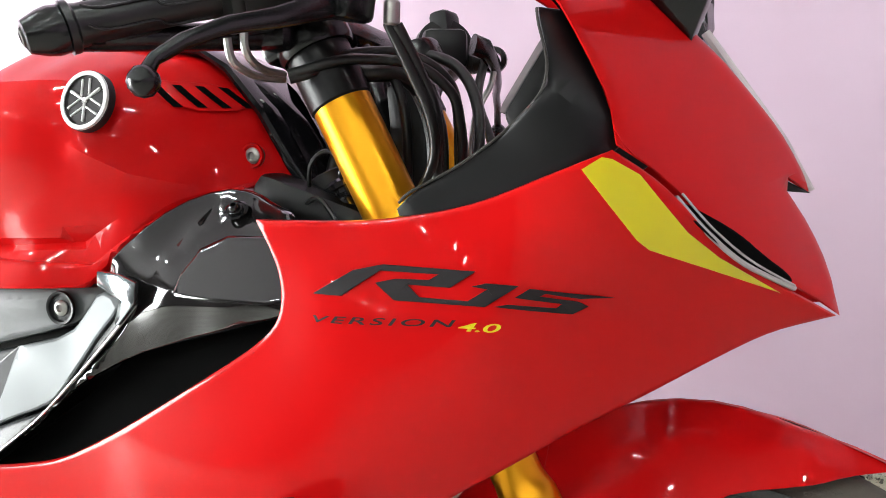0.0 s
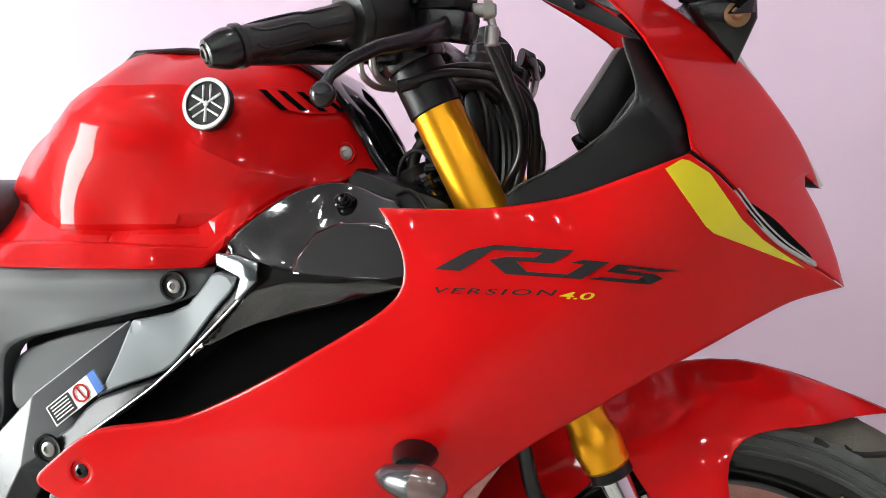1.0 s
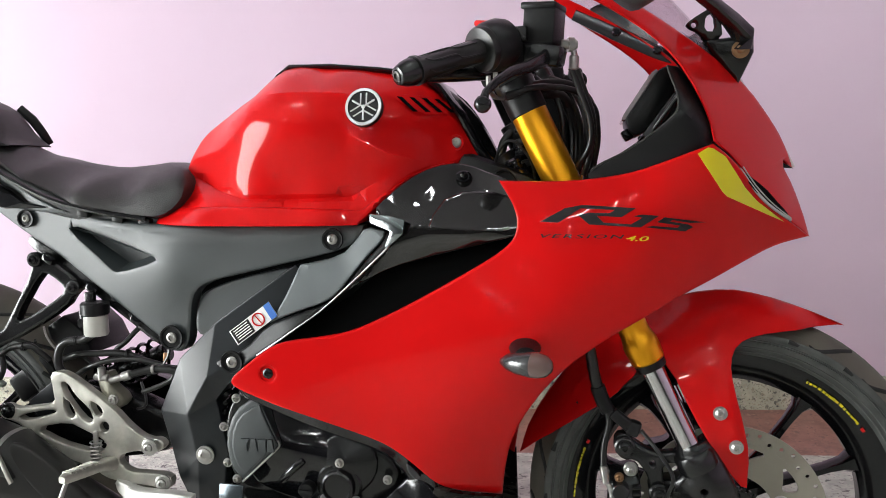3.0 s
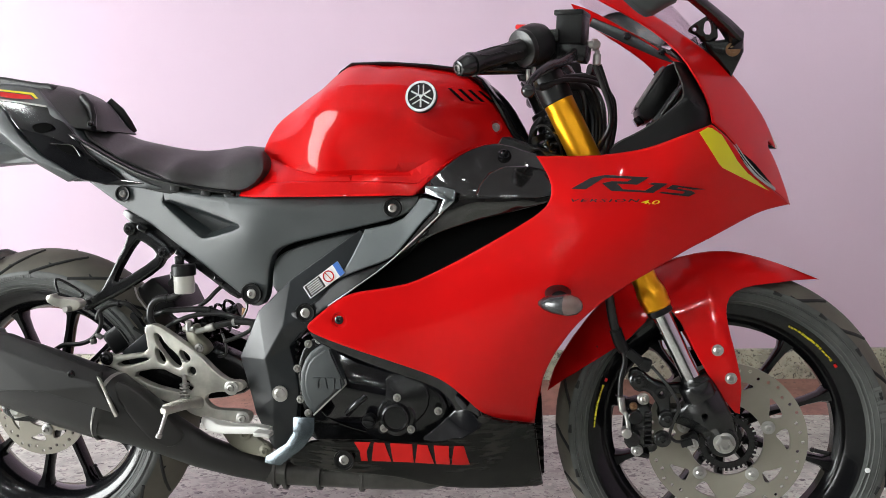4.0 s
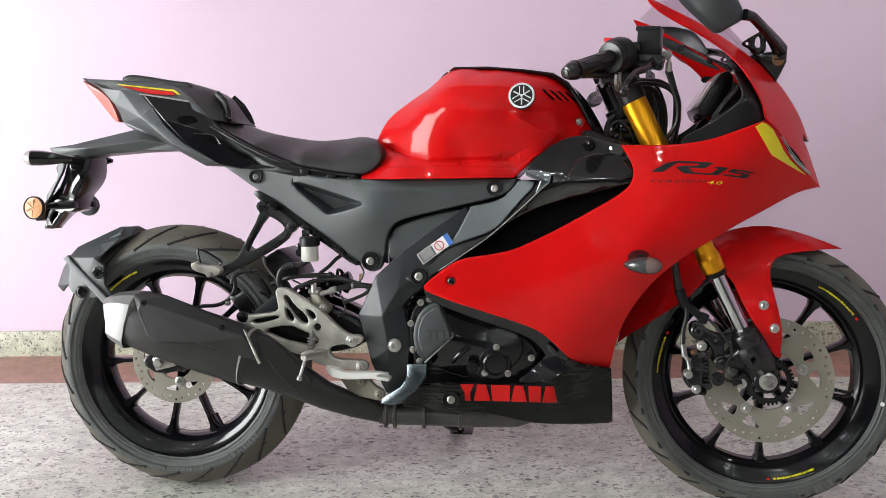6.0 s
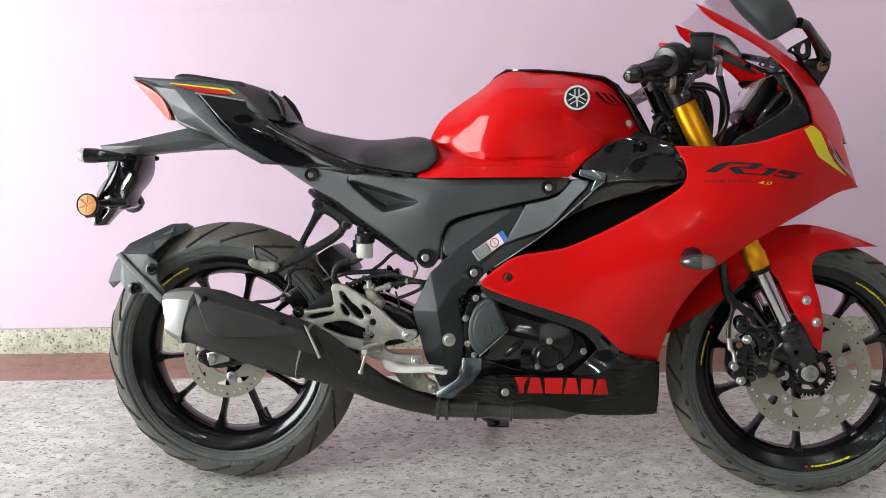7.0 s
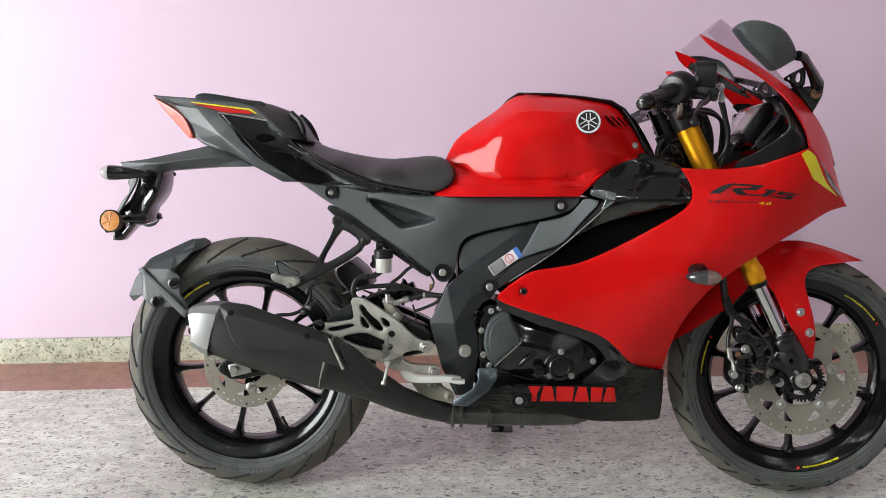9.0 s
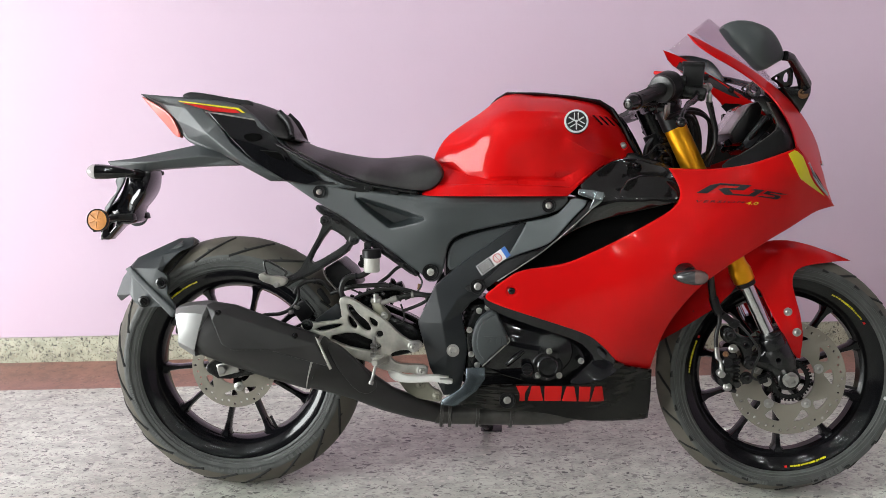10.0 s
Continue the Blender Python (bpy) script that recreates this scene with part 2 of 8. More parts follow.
def rounded(points, times=2):
    """Cuts the corners of a closed outline; a point with a third value 1 stays sharp."""
    pts = [(p[0], p[1], p[2] if len(p) > 2 else 0) for p in points]
    for _ in range(times):
        out = []
        for k, a in enumerate(pts):
            b = pts[(k + 1) % len(pts)]
            for w, keep in ((0.25, a), (0.75, b)):
                if keep[2]:
                    if w == 0.25:
                        out.append(keep)
                else:
                    out.append((a[0] + (b[0] - a[0]) * w, a[1] + (b[1] - a[1]) * w, 0))
        pts = out
    return np.array([(p[0], p[1]) for p in pts])


def resample(loop, step):
    out = []
    for a, b in zip(loop, np.roll(loop, -1, 0)):
        n = max(1, int(np.linalg.norm(b - a) / step + 0.5))
        out += [a + (b - a) * k / n for k in range(n)]
    return np.array(out)


def inside(p, loop):
    x, y = p[:, 0][:, None], p[:, 1][:, None]
    x1, y1 = loop[:, 0][None], loop[:, 1][None]
    x2, y2 = np.roll(loop[:, 0], -1)[None], np.roll(loop[:, 1], -1)[None]
    with np.errstate(divide="ignore", invalid="ignore"):
        cross = ((y1 > y) != (y2 > y)) & (x < (x2 - x1) * (y - y1) / (y2 - y1 + 1e-12) + x1)
    return cross.sum(1) % 2 == 1


def edge_distance(p, loop):
    a, b = loop, np.roll(loop, -1, 0)
    d = b - a
    k = np.clip(((p[:, None] - a[None]) * d[None]).sum(2) / ((d * d).sum(1)[None] + 1e-12), 0, 1)
    return np.sqrt(((p[:, None] - (a[None] + k[..., None] * d[None])) ** 2).sum(2)).min(1)


def spline_depth(controls):
    """A smooth sheet y(x, z) through control points (x, z, y)."""
    c = np.array(controls, float)
    if len(c) < 3:
        return lambda p: np.full(len(p), c[0, 2])

    if len(c) <= 4:
        m = c.mean(0)
        slope = np.linalg.lstsq(c[:, :2] - m[:2], c[:, 2] - m[2], rcond=0.2)[0]
        return lambda p: m[2] + (p - m[:2]) @ slope

    def phi(r2):
        return np.where(r2 > 1e-12, 0.5 * r2 * np.log(np.maximum(r2, 1e-12)), 0)

    n = len(c)
    q = c[:, :2] * 5
    a = np.zeros((n + 3, n + 3))
    a[:n, :n] = phi(((q[:, None] - q[None]) ** 2).sum(2)) + np.eye(n) * 0.006
    a[:n, n:] = np.c_[np.ones(n), q]
    a[n:, :n] = a[:n, n:].T
    w = np.linalg.solve(a, np.r_[c[:, 2], 0, 0, 0])
    return lambda p: phi(((p[:, None] * 5 - q[None]) ** 2).sum(2)) @ w[:n] + np.c_[np.ones(len(p)), p * 5] @ w[n:]


from mathutils.geometry import delaunay_2d_cdt


def shell(outline, controls, thick=0.006, rim=0.004, step=0.014, holes=(), back=None, both=False, smooth=2, creases=()):
    """A curved panel seen from the side: an outline in x and z, pushed out sideways to the sheet through the controls,
    with a rounded rim and a back face. back: sideways place of a flat back; both: adds the mirrored half;
    creases: (line, height, width) of folds that stand out of the sheet."""
    loops = [resample(rounded(outline, smooth), step)] + [resample(rounded(h, smooth), step * 0.7) for h in holes]
    base = spline_depth(controls)

    def depth(p):
        y = base(p)
        for ln, high, wide in creases:
            ln = np.array(ln, float)
            a, d = ln[:-1], ln[1:] - ln[:-1]
            k = np.clip(((p[:, None] - a[None]) * d[None]).sum(2) / (d * d).sum(1)[None], 0, 1)
            gap = np.sqrt(((p[:, None] - (a[None] + k[..., None] * d[None])) ** 2).sum(2))
            near = gap.argmin(1)
            s = (near + k[np.arange(len(p)), near]) / len(d)
            y = y - high * np.exp(-gap.min(1) / wide) * np.clip(np.minimum(s, 1 - s) * 6, 0, 1)
        return y
    pts, edges, loop_ids = [], [], []
    for loop in loops:
        n = len(pts)
        pts += list(loop)
        ids = list(range(n, n + len(loop)))
        edges += [(ids[k], ids[(k + 1) % len(ids)]) for k in range(len(ids))]
        loop_ids.append(ids)
    lo, hi = loops[0].min(0), loops[0].max(0)
    gx, gz = np.meshgrid(np.arange(lo[0], hi[0], step), np.arange(lo[1], hi[1], step))
    gx[1::2] += step / 2
    cand = np.c_[gx.ravel(), gz.ravel()]
    keep = inside(cand, loops[0])
    for h in loops[1:]:
        keep &= ~inside(cand, h)
    cand = cand[keep]
    dist = np.min([edge_distance(cand, lp) for lp in loops], axis=0) if len(cand) else np.zeros(0)
    cand = cand[dist > max(rim * 4.2, step * 0.5)]
    rings = []
    for lp in loops if rim > 0 else ():
        t = np.roll(lp, -1, 0) - np.roll(lp, 1, 0)
        nrm = np.c_[-t[:, 1], t[:, 0]] / (np.linalg.norm(t, axis=1)[:, None] + 1e-9)
        for off in (0.3, 1.0, 1.7, 3.2):
            for sgn in (1, -1):
                r = lp + nrm * sgn * off * rim
                ok = inside(r, loops[0])
                for h in loops[1:]:
                    ok &= ~inside(r, h)
                r = r[ok]
                if len(r):
                    dd = np.min([edge_distance(r, l2) for l2 in loops], axis=0)
                    rings += list(r[dd > off * rim * 0.9])
    for ln, high, wide in creases:
        ln = np.array(ln, float)
        fine = np.vstack([ln[i] + (ln[i + 1] - ln[i]) * np.linspace(0, 1, 9)[:, None] for i in range(len(ln) - 1)])
        fine = fine[np.r_[True, np.linalg.norm(np.diff(fine, axis=0), axis=1) > 1e-6]]
        ok = inside(fine, loops[0]) & (edge_distance(fine, loops[0]) > rim * 1.2)
        for h in loops[1:]:
            ok &= ~inside(fine, h)
        if len(cand):
            cand = cand[np.sqrt(((cand[:, None] - fine[None]) ** 2).sum(2)).min(1) > step * 0.45]
        first = len(pts)
        pts = pts + list(fine[ok])
        run = np.flatnonzero(ok)
        edges += [(first + i, first + i + 1) for i in range(len(run) - 1) if run[i + 1] == run[i] + 1]
    allp = pts + rings + list(cand)
    res = delaunay_2d_cdt([Vector((float(p[0]), float(p[1]))) for p in allp], edges, [], 0, 1e-6)
    v2 = np.array([tuple(v) for v in res[0]])
    tri = np.array([tuple(f) for f in res[2]])
    mid = v2[tri].mean(1)
    ok = inside(mid, loops[0])
    for h in loops[1:]:
        ok &= ~inside(mid, h)
    faces = [tuple(int(i) for i in f) for f in tri[ok]]
    y = depth(v2)
    d = np.min([edge_distance(v2, lp) for lp in loops], axis=0)
    k = np.clip(1 - d / max(rim, 1e-6), 0, 1)
    front = y + rim * (1 - np.sqrt(np.maximum(0, 1 - k * k)))
    rear = front * 0 + back if back is not None else front + thick
    border = {}
    for f in faces:
        for a, b in zip(f, f[1:] + f[:1]):
            border[(a, b)] = 1
    rimedges = [(a, b) for a, b in border if (b, a) not in border]
    n = len(v2)
    g = Geo()
    vs = [(p[0], q, p[1]) for p, q in zip(v2, front)] + [(p[0], q, p[1]) for p, q in zip(v2, rear)]
    fs = faces + [tuple(i + n for i in reversed(f)) for f in faces] + [(b, a, a + n, b + n) for a, b in rimedges]
    g.add(vs, fs)
    if both:
        g.add([(x, -yy, z) for x, yy, z in vs], [tuple(reversed(f)) for f in fs])
    return g


def mirrored(g):
    m = Geo()
    return m.add([(x, -y, z) for x, y, z in g.v], [tuple(reversed(f)) for f in g.f])


def basis(axis):
    a = Vector(axis).normalized()
    u = a.orthogonal().normalized()
    if abs(a.y) < 0.9:
        u = a.cross(Vector((0, 1, 0))).normalized()
    else:
        u = Vector((1, 0, 0))
        u = (u - a * u.dot(a)).normalized()
    return a, u, a.cross(u)


def turned(profile, centre, axis=(0, 1, 0), segs=32, closed=False, caps=True):
    """A solid of revolution: profile of (radius, place along the axis)."""
    a, u, w = basis(axis)
    c = Vector(centre)
    g = Geo()
    vs, fs = [], []
    n = len(profile)
    for s in range(segs):
        t = 2 * math.pi * s / segs
        d = u * math.cos(t) + w * math.sin(t)
        vs += [tuple(c + d * r + a * h) for r, h in profile]
    for s in range(segs):
        e = (s + 1) % segs
        for k in range(n if closed else n - 1):
            j = (k + 1) % n
            fs.append((s * n + k, s * n + j, e * n + j, e * n + k))
    if caps and not closed:
        for k in (0, n - 1):
            if profile[k][0] > 1e-6:
                fs.append(tuple(s * n + k for s in range(segs)))
    return g.add(vs, fs)


def rod(p, q, r, r2=None, segs=16, bevel=0.0015):
    p, q = Vector(p), Vector(q)
    r2 = r if r2 is None else r2
    length = (q - p).length
    b = min(bevel, r * 0.4, r2 * 0.4, length * 0.3)
    return turned([(1e-7, 0), (r - b, 0), (r, b), (r2, length - b), (r2 - b, length), (1e-7, length)], p, q - p, segs)


def tube(points, r, segs=10, fine=6, r_end=None):
    """A round hose or pipe along smooth points."""
    P = [Vector(p) for p in points]
    path = []
    for k in range(len(P) - 1):
        a, b, c, d = P[max(k - 1, 0)], P[k], P[k + 1], P[min(k + 2, len(P) - 1)]
        for s in range(fine):
            t = s / fine
            path.append(0.5 * (2 * b + (c - a) * t + (2 * a - 5 * b + 4 * c - d) * t * t + (3 * b - a - 3 * c + d) * t ** 3))
    path.append(P[-1])
    g, vs, fs = Geo(), [], []
    side = None
    for k, p in enumerate(path):
        tan = (path[min(k + 1, len(path) - 1)] - path[max(k - 1, 0)]).normalized()
        if side is None:
            side = tan.orthogonal().normalized()
        side = (side - tan * side.dot(tan)).normalized()
        up = tan.cross(side)
        rr = r if r_end is None else r + (r_end - r) * k / (len(path) - 1)
        vs += [tuple(p + (side * math.cos(2 * math.pi * s / segs) + up * math.sin(2 * math.pi * s / segs)) * rr) for s in range(segs)]
    for k in range(len(path) - 1):
        for s in range(segs):
            e = (s + 1) % segs
            fs.append((k * segs + s, k * segs + e, (k + 1) * segs + e, (k + 1) * segs + s))
    fs += [tuple(range(segs)), tuple(range((len(path) - 1) * segs, len(path) * segs))]
    return g.add(vs, fs)


def box(centre, size, m=None, bevel=0.002):
    bm = bmesh.new()
    bmesh.ops.create_cube(bm, size=1)
    for v in bm.verts:
        v.co = Vector((v.co.x * size[0], v.co.y * size[1], v.co.z * size[2]))
    if bevel:
        bmesh.ops.bevel(bm, geom=list(bm.edges), offset=bevel, segments=2, affect="EDGES", profile=0.5)
    t = Matrix.Translation(centre) @ (m or Matrix())
    for v in bm.verts:
        v.co = t @ v.co
    bm.verts.ensure_lookup_table()
    g = Geo()
    bm.verts.index_update()
    g.add([tuple(v.co) for v in bm.verts], [tuple(v.index for v in f.verts) for f in bm.faces])
    bm.free()
    return g


def sweep(rings, segs=28, power=2.0):
    """A body along rings (centre, half width sideways, half height); power above 2 squares the section."""
    g, vs, fs = Geo(), [], []
    n = len(rings)
    cs = [Vector(r[0]) for r in rings]
    for k, (c, rw, rh) in enumerate(rings):
        d = (cs[min(k + 1, n - 1)] - cs[max(k - 1, 0)]).normalized()
        up = Vector((0, 0, 1)) if abs(d.z) < 0.9 else Vector((1, 0, 0))
        side = d.cross(up).normalized()
        up = side.cross(d)
        for s in range(segs):
            a = 2 * math.pi * s / segs
            ca, sa = math.cos(a), math.sin(a)
            x = math.copysign(abs(ca) ** (2 / power), ca) * rw
            y = math.copysign(abs(sa) ** (2 / power), sa) * rh
            vs.append(tuple(cs[k] + side * x + up * y))
    for k in range(n - 1):
        for s in range(segs):
            e = (s + 1) % segs
            fs.append((k * segs + s, k * segs + e, (k + 1) * segs + e, (k + 1) * segs + s))
    fs += [tuple(range(segs)), tuple(range((n - 1) * segs, n * segs))]
    return g.add(vs, fs)


def facet(points, faces, thick=0.012, bevel=0.0014):
    """A panel of flat facets with softened edges: points (x, z, y), pushed back sideways by its thickness."""
    n = len(points)
    side = {}
    for f in faces:
        for a, b in zip(f, f[1:] + f[:1]):
            side[frozenset((a, b))] = side.get(frozenset((a, b)), 0) + 1
    rims = [tuple(e) for e, k in side.items() if k == 1]
    me = bpy.data.meshes.new("facets")
    me.from_pydata([(x, y, z) for x, z, y in points] + [(x, y + thick, z) for x, z, y in points], [], list(faces) + [tuple(i + n for i in f) for f in faces] + [(a, b, b + n, a + n) for a, b in rims])
    bm = bmesh.new()
    bm.from_mesh(me)
    bpy.data.meshes.remove(me)
    bmesh.ops.recalc_face_normals(bm, faces=bm.faces)
    sharp = [e for e in bm.edges if len(e.link_faces) == 2 and e.calc_face_angle(0) > radians(5)]
    bmesh.ops.bevel(bm, geom=sharp, offset=bevel, segments=2, affect="EDGES", profile=0.5, clamp_overlap=True)
    g = Geo()
    bm.verts.index_update()
    g.add([tuple(v.co) for v in bm.verts], [tuple(v.index for v in f.verts) for f in bm.faces])
    bm.free()
    return g


def prism(outline, y0, y1, bevel=0.003):
    """A block with a side outline in x and z, from one sideways place to another, with softened edges."""
    bm = bmesh.new()
    lower = [bm.verts.new((x, y0, z)) for x, z in outline]
    face = bm.faces.new(lower)
    top = bmesh.ops.extrude_face_region(bm, geom=[face])
    for v in top["geom"]:
        if isinstance(v, bmesh.types.BMVert):
            v.co.y = y1
    bmesh.ops.recalc_face_normals(bm, faces=bm.faces)
    bmesh.ops.bevel(bm, geom=list(bm.edges), offset=bevel, segments=2, affect="EDGES", profile=0.5, clamp_overlap=True)
    bm.verts.index_update()
    g = Geo().add([tuple(v.co) for v in bm.verts], [tuple(v.index for v in f.verts) for f in bm.faces])
    bm.free()
    return g


def joined(*geos):
    g = Geo()
    for o in geos:
        g.add(o.v, o.f)
    return g


def bolt(centre, r=0.008, axis=(0, -1, 0), height=0.005):
    """A hexagon socket button head with a washer."""
    c, a = Vector(centre), Vector(axis).normalized()
    head = turned([(r * 1.35, -0.002), (r * 1.35, 0.0005), (r, 0.0008), (r * 0.95, height * 0.6), (r * 0.6, height), (r * 0.45, height), (r * 0.4, height * 0.45), (1e-7, height * 0.45)], c, a, 18)
    return head


def flat(outline, y, thick=0.006, rim=0.0015, holes=(), smooth=1, step=0.02):
    return shell(outline, [(0, 0, y)], thick, rim, step, holes, smooth=smooth)

# ---------- the room ----------
# the room stands turned against the motorcycle; u runs along the pink wall, v towards it
ROOM = pose(0, 0.82, 0, 0, 0, 4.5)


def room_slab(name, lo, hi, mat, label, category, bevel=0.0):
    c = [(a + b) / 2 for a, b in zip(lo, hi)]
    s = [b - a for a, b in zip(lo, hi)]
    ob = part(name, box(c, s, bevel=bevel), mat)
    ob.matrix_world = ROOM
    return tagged(ob, label, category, kind="structure")


room_slab("floor", (-4.2, -13.2, -0.12), (6.2, -0.232, 0.0), FLOOR, "pale grey and pink terrazzo floor, worn and mottled", "floor")
room_slab("floor_border", (-4.2, -0.23, -0.12), (6.2, 0.0, -0.0015), REDFLOOR, "oxide red polished floor border along the pink wall", "floor border")
room_slab("wall_north", (-4.2, 0.016, -0.12), (6.2, 0.2, 3.1), WALL, "plain pale pink painted plaster wall", "wall")
room_slab("skirting", (-4.2, 0.0, -0.1), (6.2, 0.0155, 0.088), GRANITE, "speckled granite skirting below the pink wall", "skirting", 0.003)
# the ceiling and east wall are unseen, added to close the room
room_slab("ceiling", (-4.4, -13.4, 3.1), (6.4, 0.2, 3.25), CEILING, "unseen plain ceiling, toned grey for the reflections", "ceiling")
room_slab("wall_east", (6.2, -13.4, -0.12), (6.4, 0.2, 3.1), WALL, "plain pale pink painted wall", "wall")


def pierced_wall(name, lo, hi, openings, along, mat, label):
    """A wall with square openings, made of blocks that meet end to end; along is the axis in which it runs."""
    g = Geo()
    cuts = sorted({lo[along], hi[along], *[o[0] for o in openings], *[o[1] for o in openings]})
    for a, b in zip(cuts, cuts[1:]):
        spans = [(lo[2], hi[2])]
        for o in openings:
            if o[0] <= a and b <= o[1]:
                spans = [(lo[2], o[2]), (o[3], hi[2])]
        for z0, z1 in spans:
            if z1 - z0 > 0.01:
                l2, h2 = list(lo), list(hi)
                l2[along], h2[along], l2[2], h2[2] = a, b, z0, z1
                g2 = box([(p + q) / 2 for p, q in zip(l2, h2)], [q - p for p, q in zip(l2, h2)], bevel=0)
                g.add(g2.v, g2.f)
    ob = part(name, g, mat)
    ob.matrix_world = ROOM
    return tagged(ob, label, "wall", kind="structure")


# unseen south and west walls, toned dark to keep gloss reflections dim
room_slab("wall_south", (-4.2, -13.4, -0.12), (6.2, -13.2, 3.1), PLAIN, "unseen plain wall, toned dark for the reflections", "wall")
pierced_wall("wall_west", (-4.4, -13.4, -0.12), (-4.2, 0.2, 3.1), [(-3.2, -1.2, 0.0, 2.5)], 1, PLAIN, "unseen dark grey side wall with an open doorway")


def ceiling_light():
    """A surface-mounted tube fitting: a white tray with a glowing diffuser."""
    fitting = new("ceiling_light")
    tagged(fitting, "slim white ceiling light fitting, switched on", "ceiling light", "lights under the ceiling")
    part("tray", box((0, 0, 0.02), (0.24, 0.1, 0.04), None, 0.006), WHITE, fitting)
    part("diffuser", box((0, 0, -0.01), (0.2, 0.06, 0.02), None, 0.005), LAMPGLOW, fitting)
    return fitting


first_light = ceiling_light()
first_light.matrix_world = ROOM @ pose(-2.2, -1.3, 3.06)
for u in (-2.2, -0.4, 1.4, 3.2):
    for v in (-1.3, -2.6, -3.9, -6.0, -8.1, -10.2, -12.3):
        if (u, v) != (-2.2, -1.3):
            copy_thing(first_light, ROOM @ pose(u, v, 3.06))
# ---------- the motorcycle ----------
LEAN = 10.0
bike = new("motorcycle")
bike.matrix_world = pose(0, 0, 0, -LEAN, 0, 0)
bike.empty_display_size = 0.2
tagged(bike, "glossy red and black sports motorcycle leaning on its side stand", "motorcycle")


def pair(name, g, mat, parent=None, label="", sharp=38):
    a = part(name, g, mat, parent or bike, label, sharp)
    b = part(name, mirrored(g), mat, parent or bike, label, sharp)
    return a, b


def circle(cx, cz, r, n=24, start=0.0, sweep=360.0):
    return [(cx + r * math.cos(radians(start + sweep * k / n)), cz + r * math.sin(radians(start + sweep * k / n))) for k in range(n)]


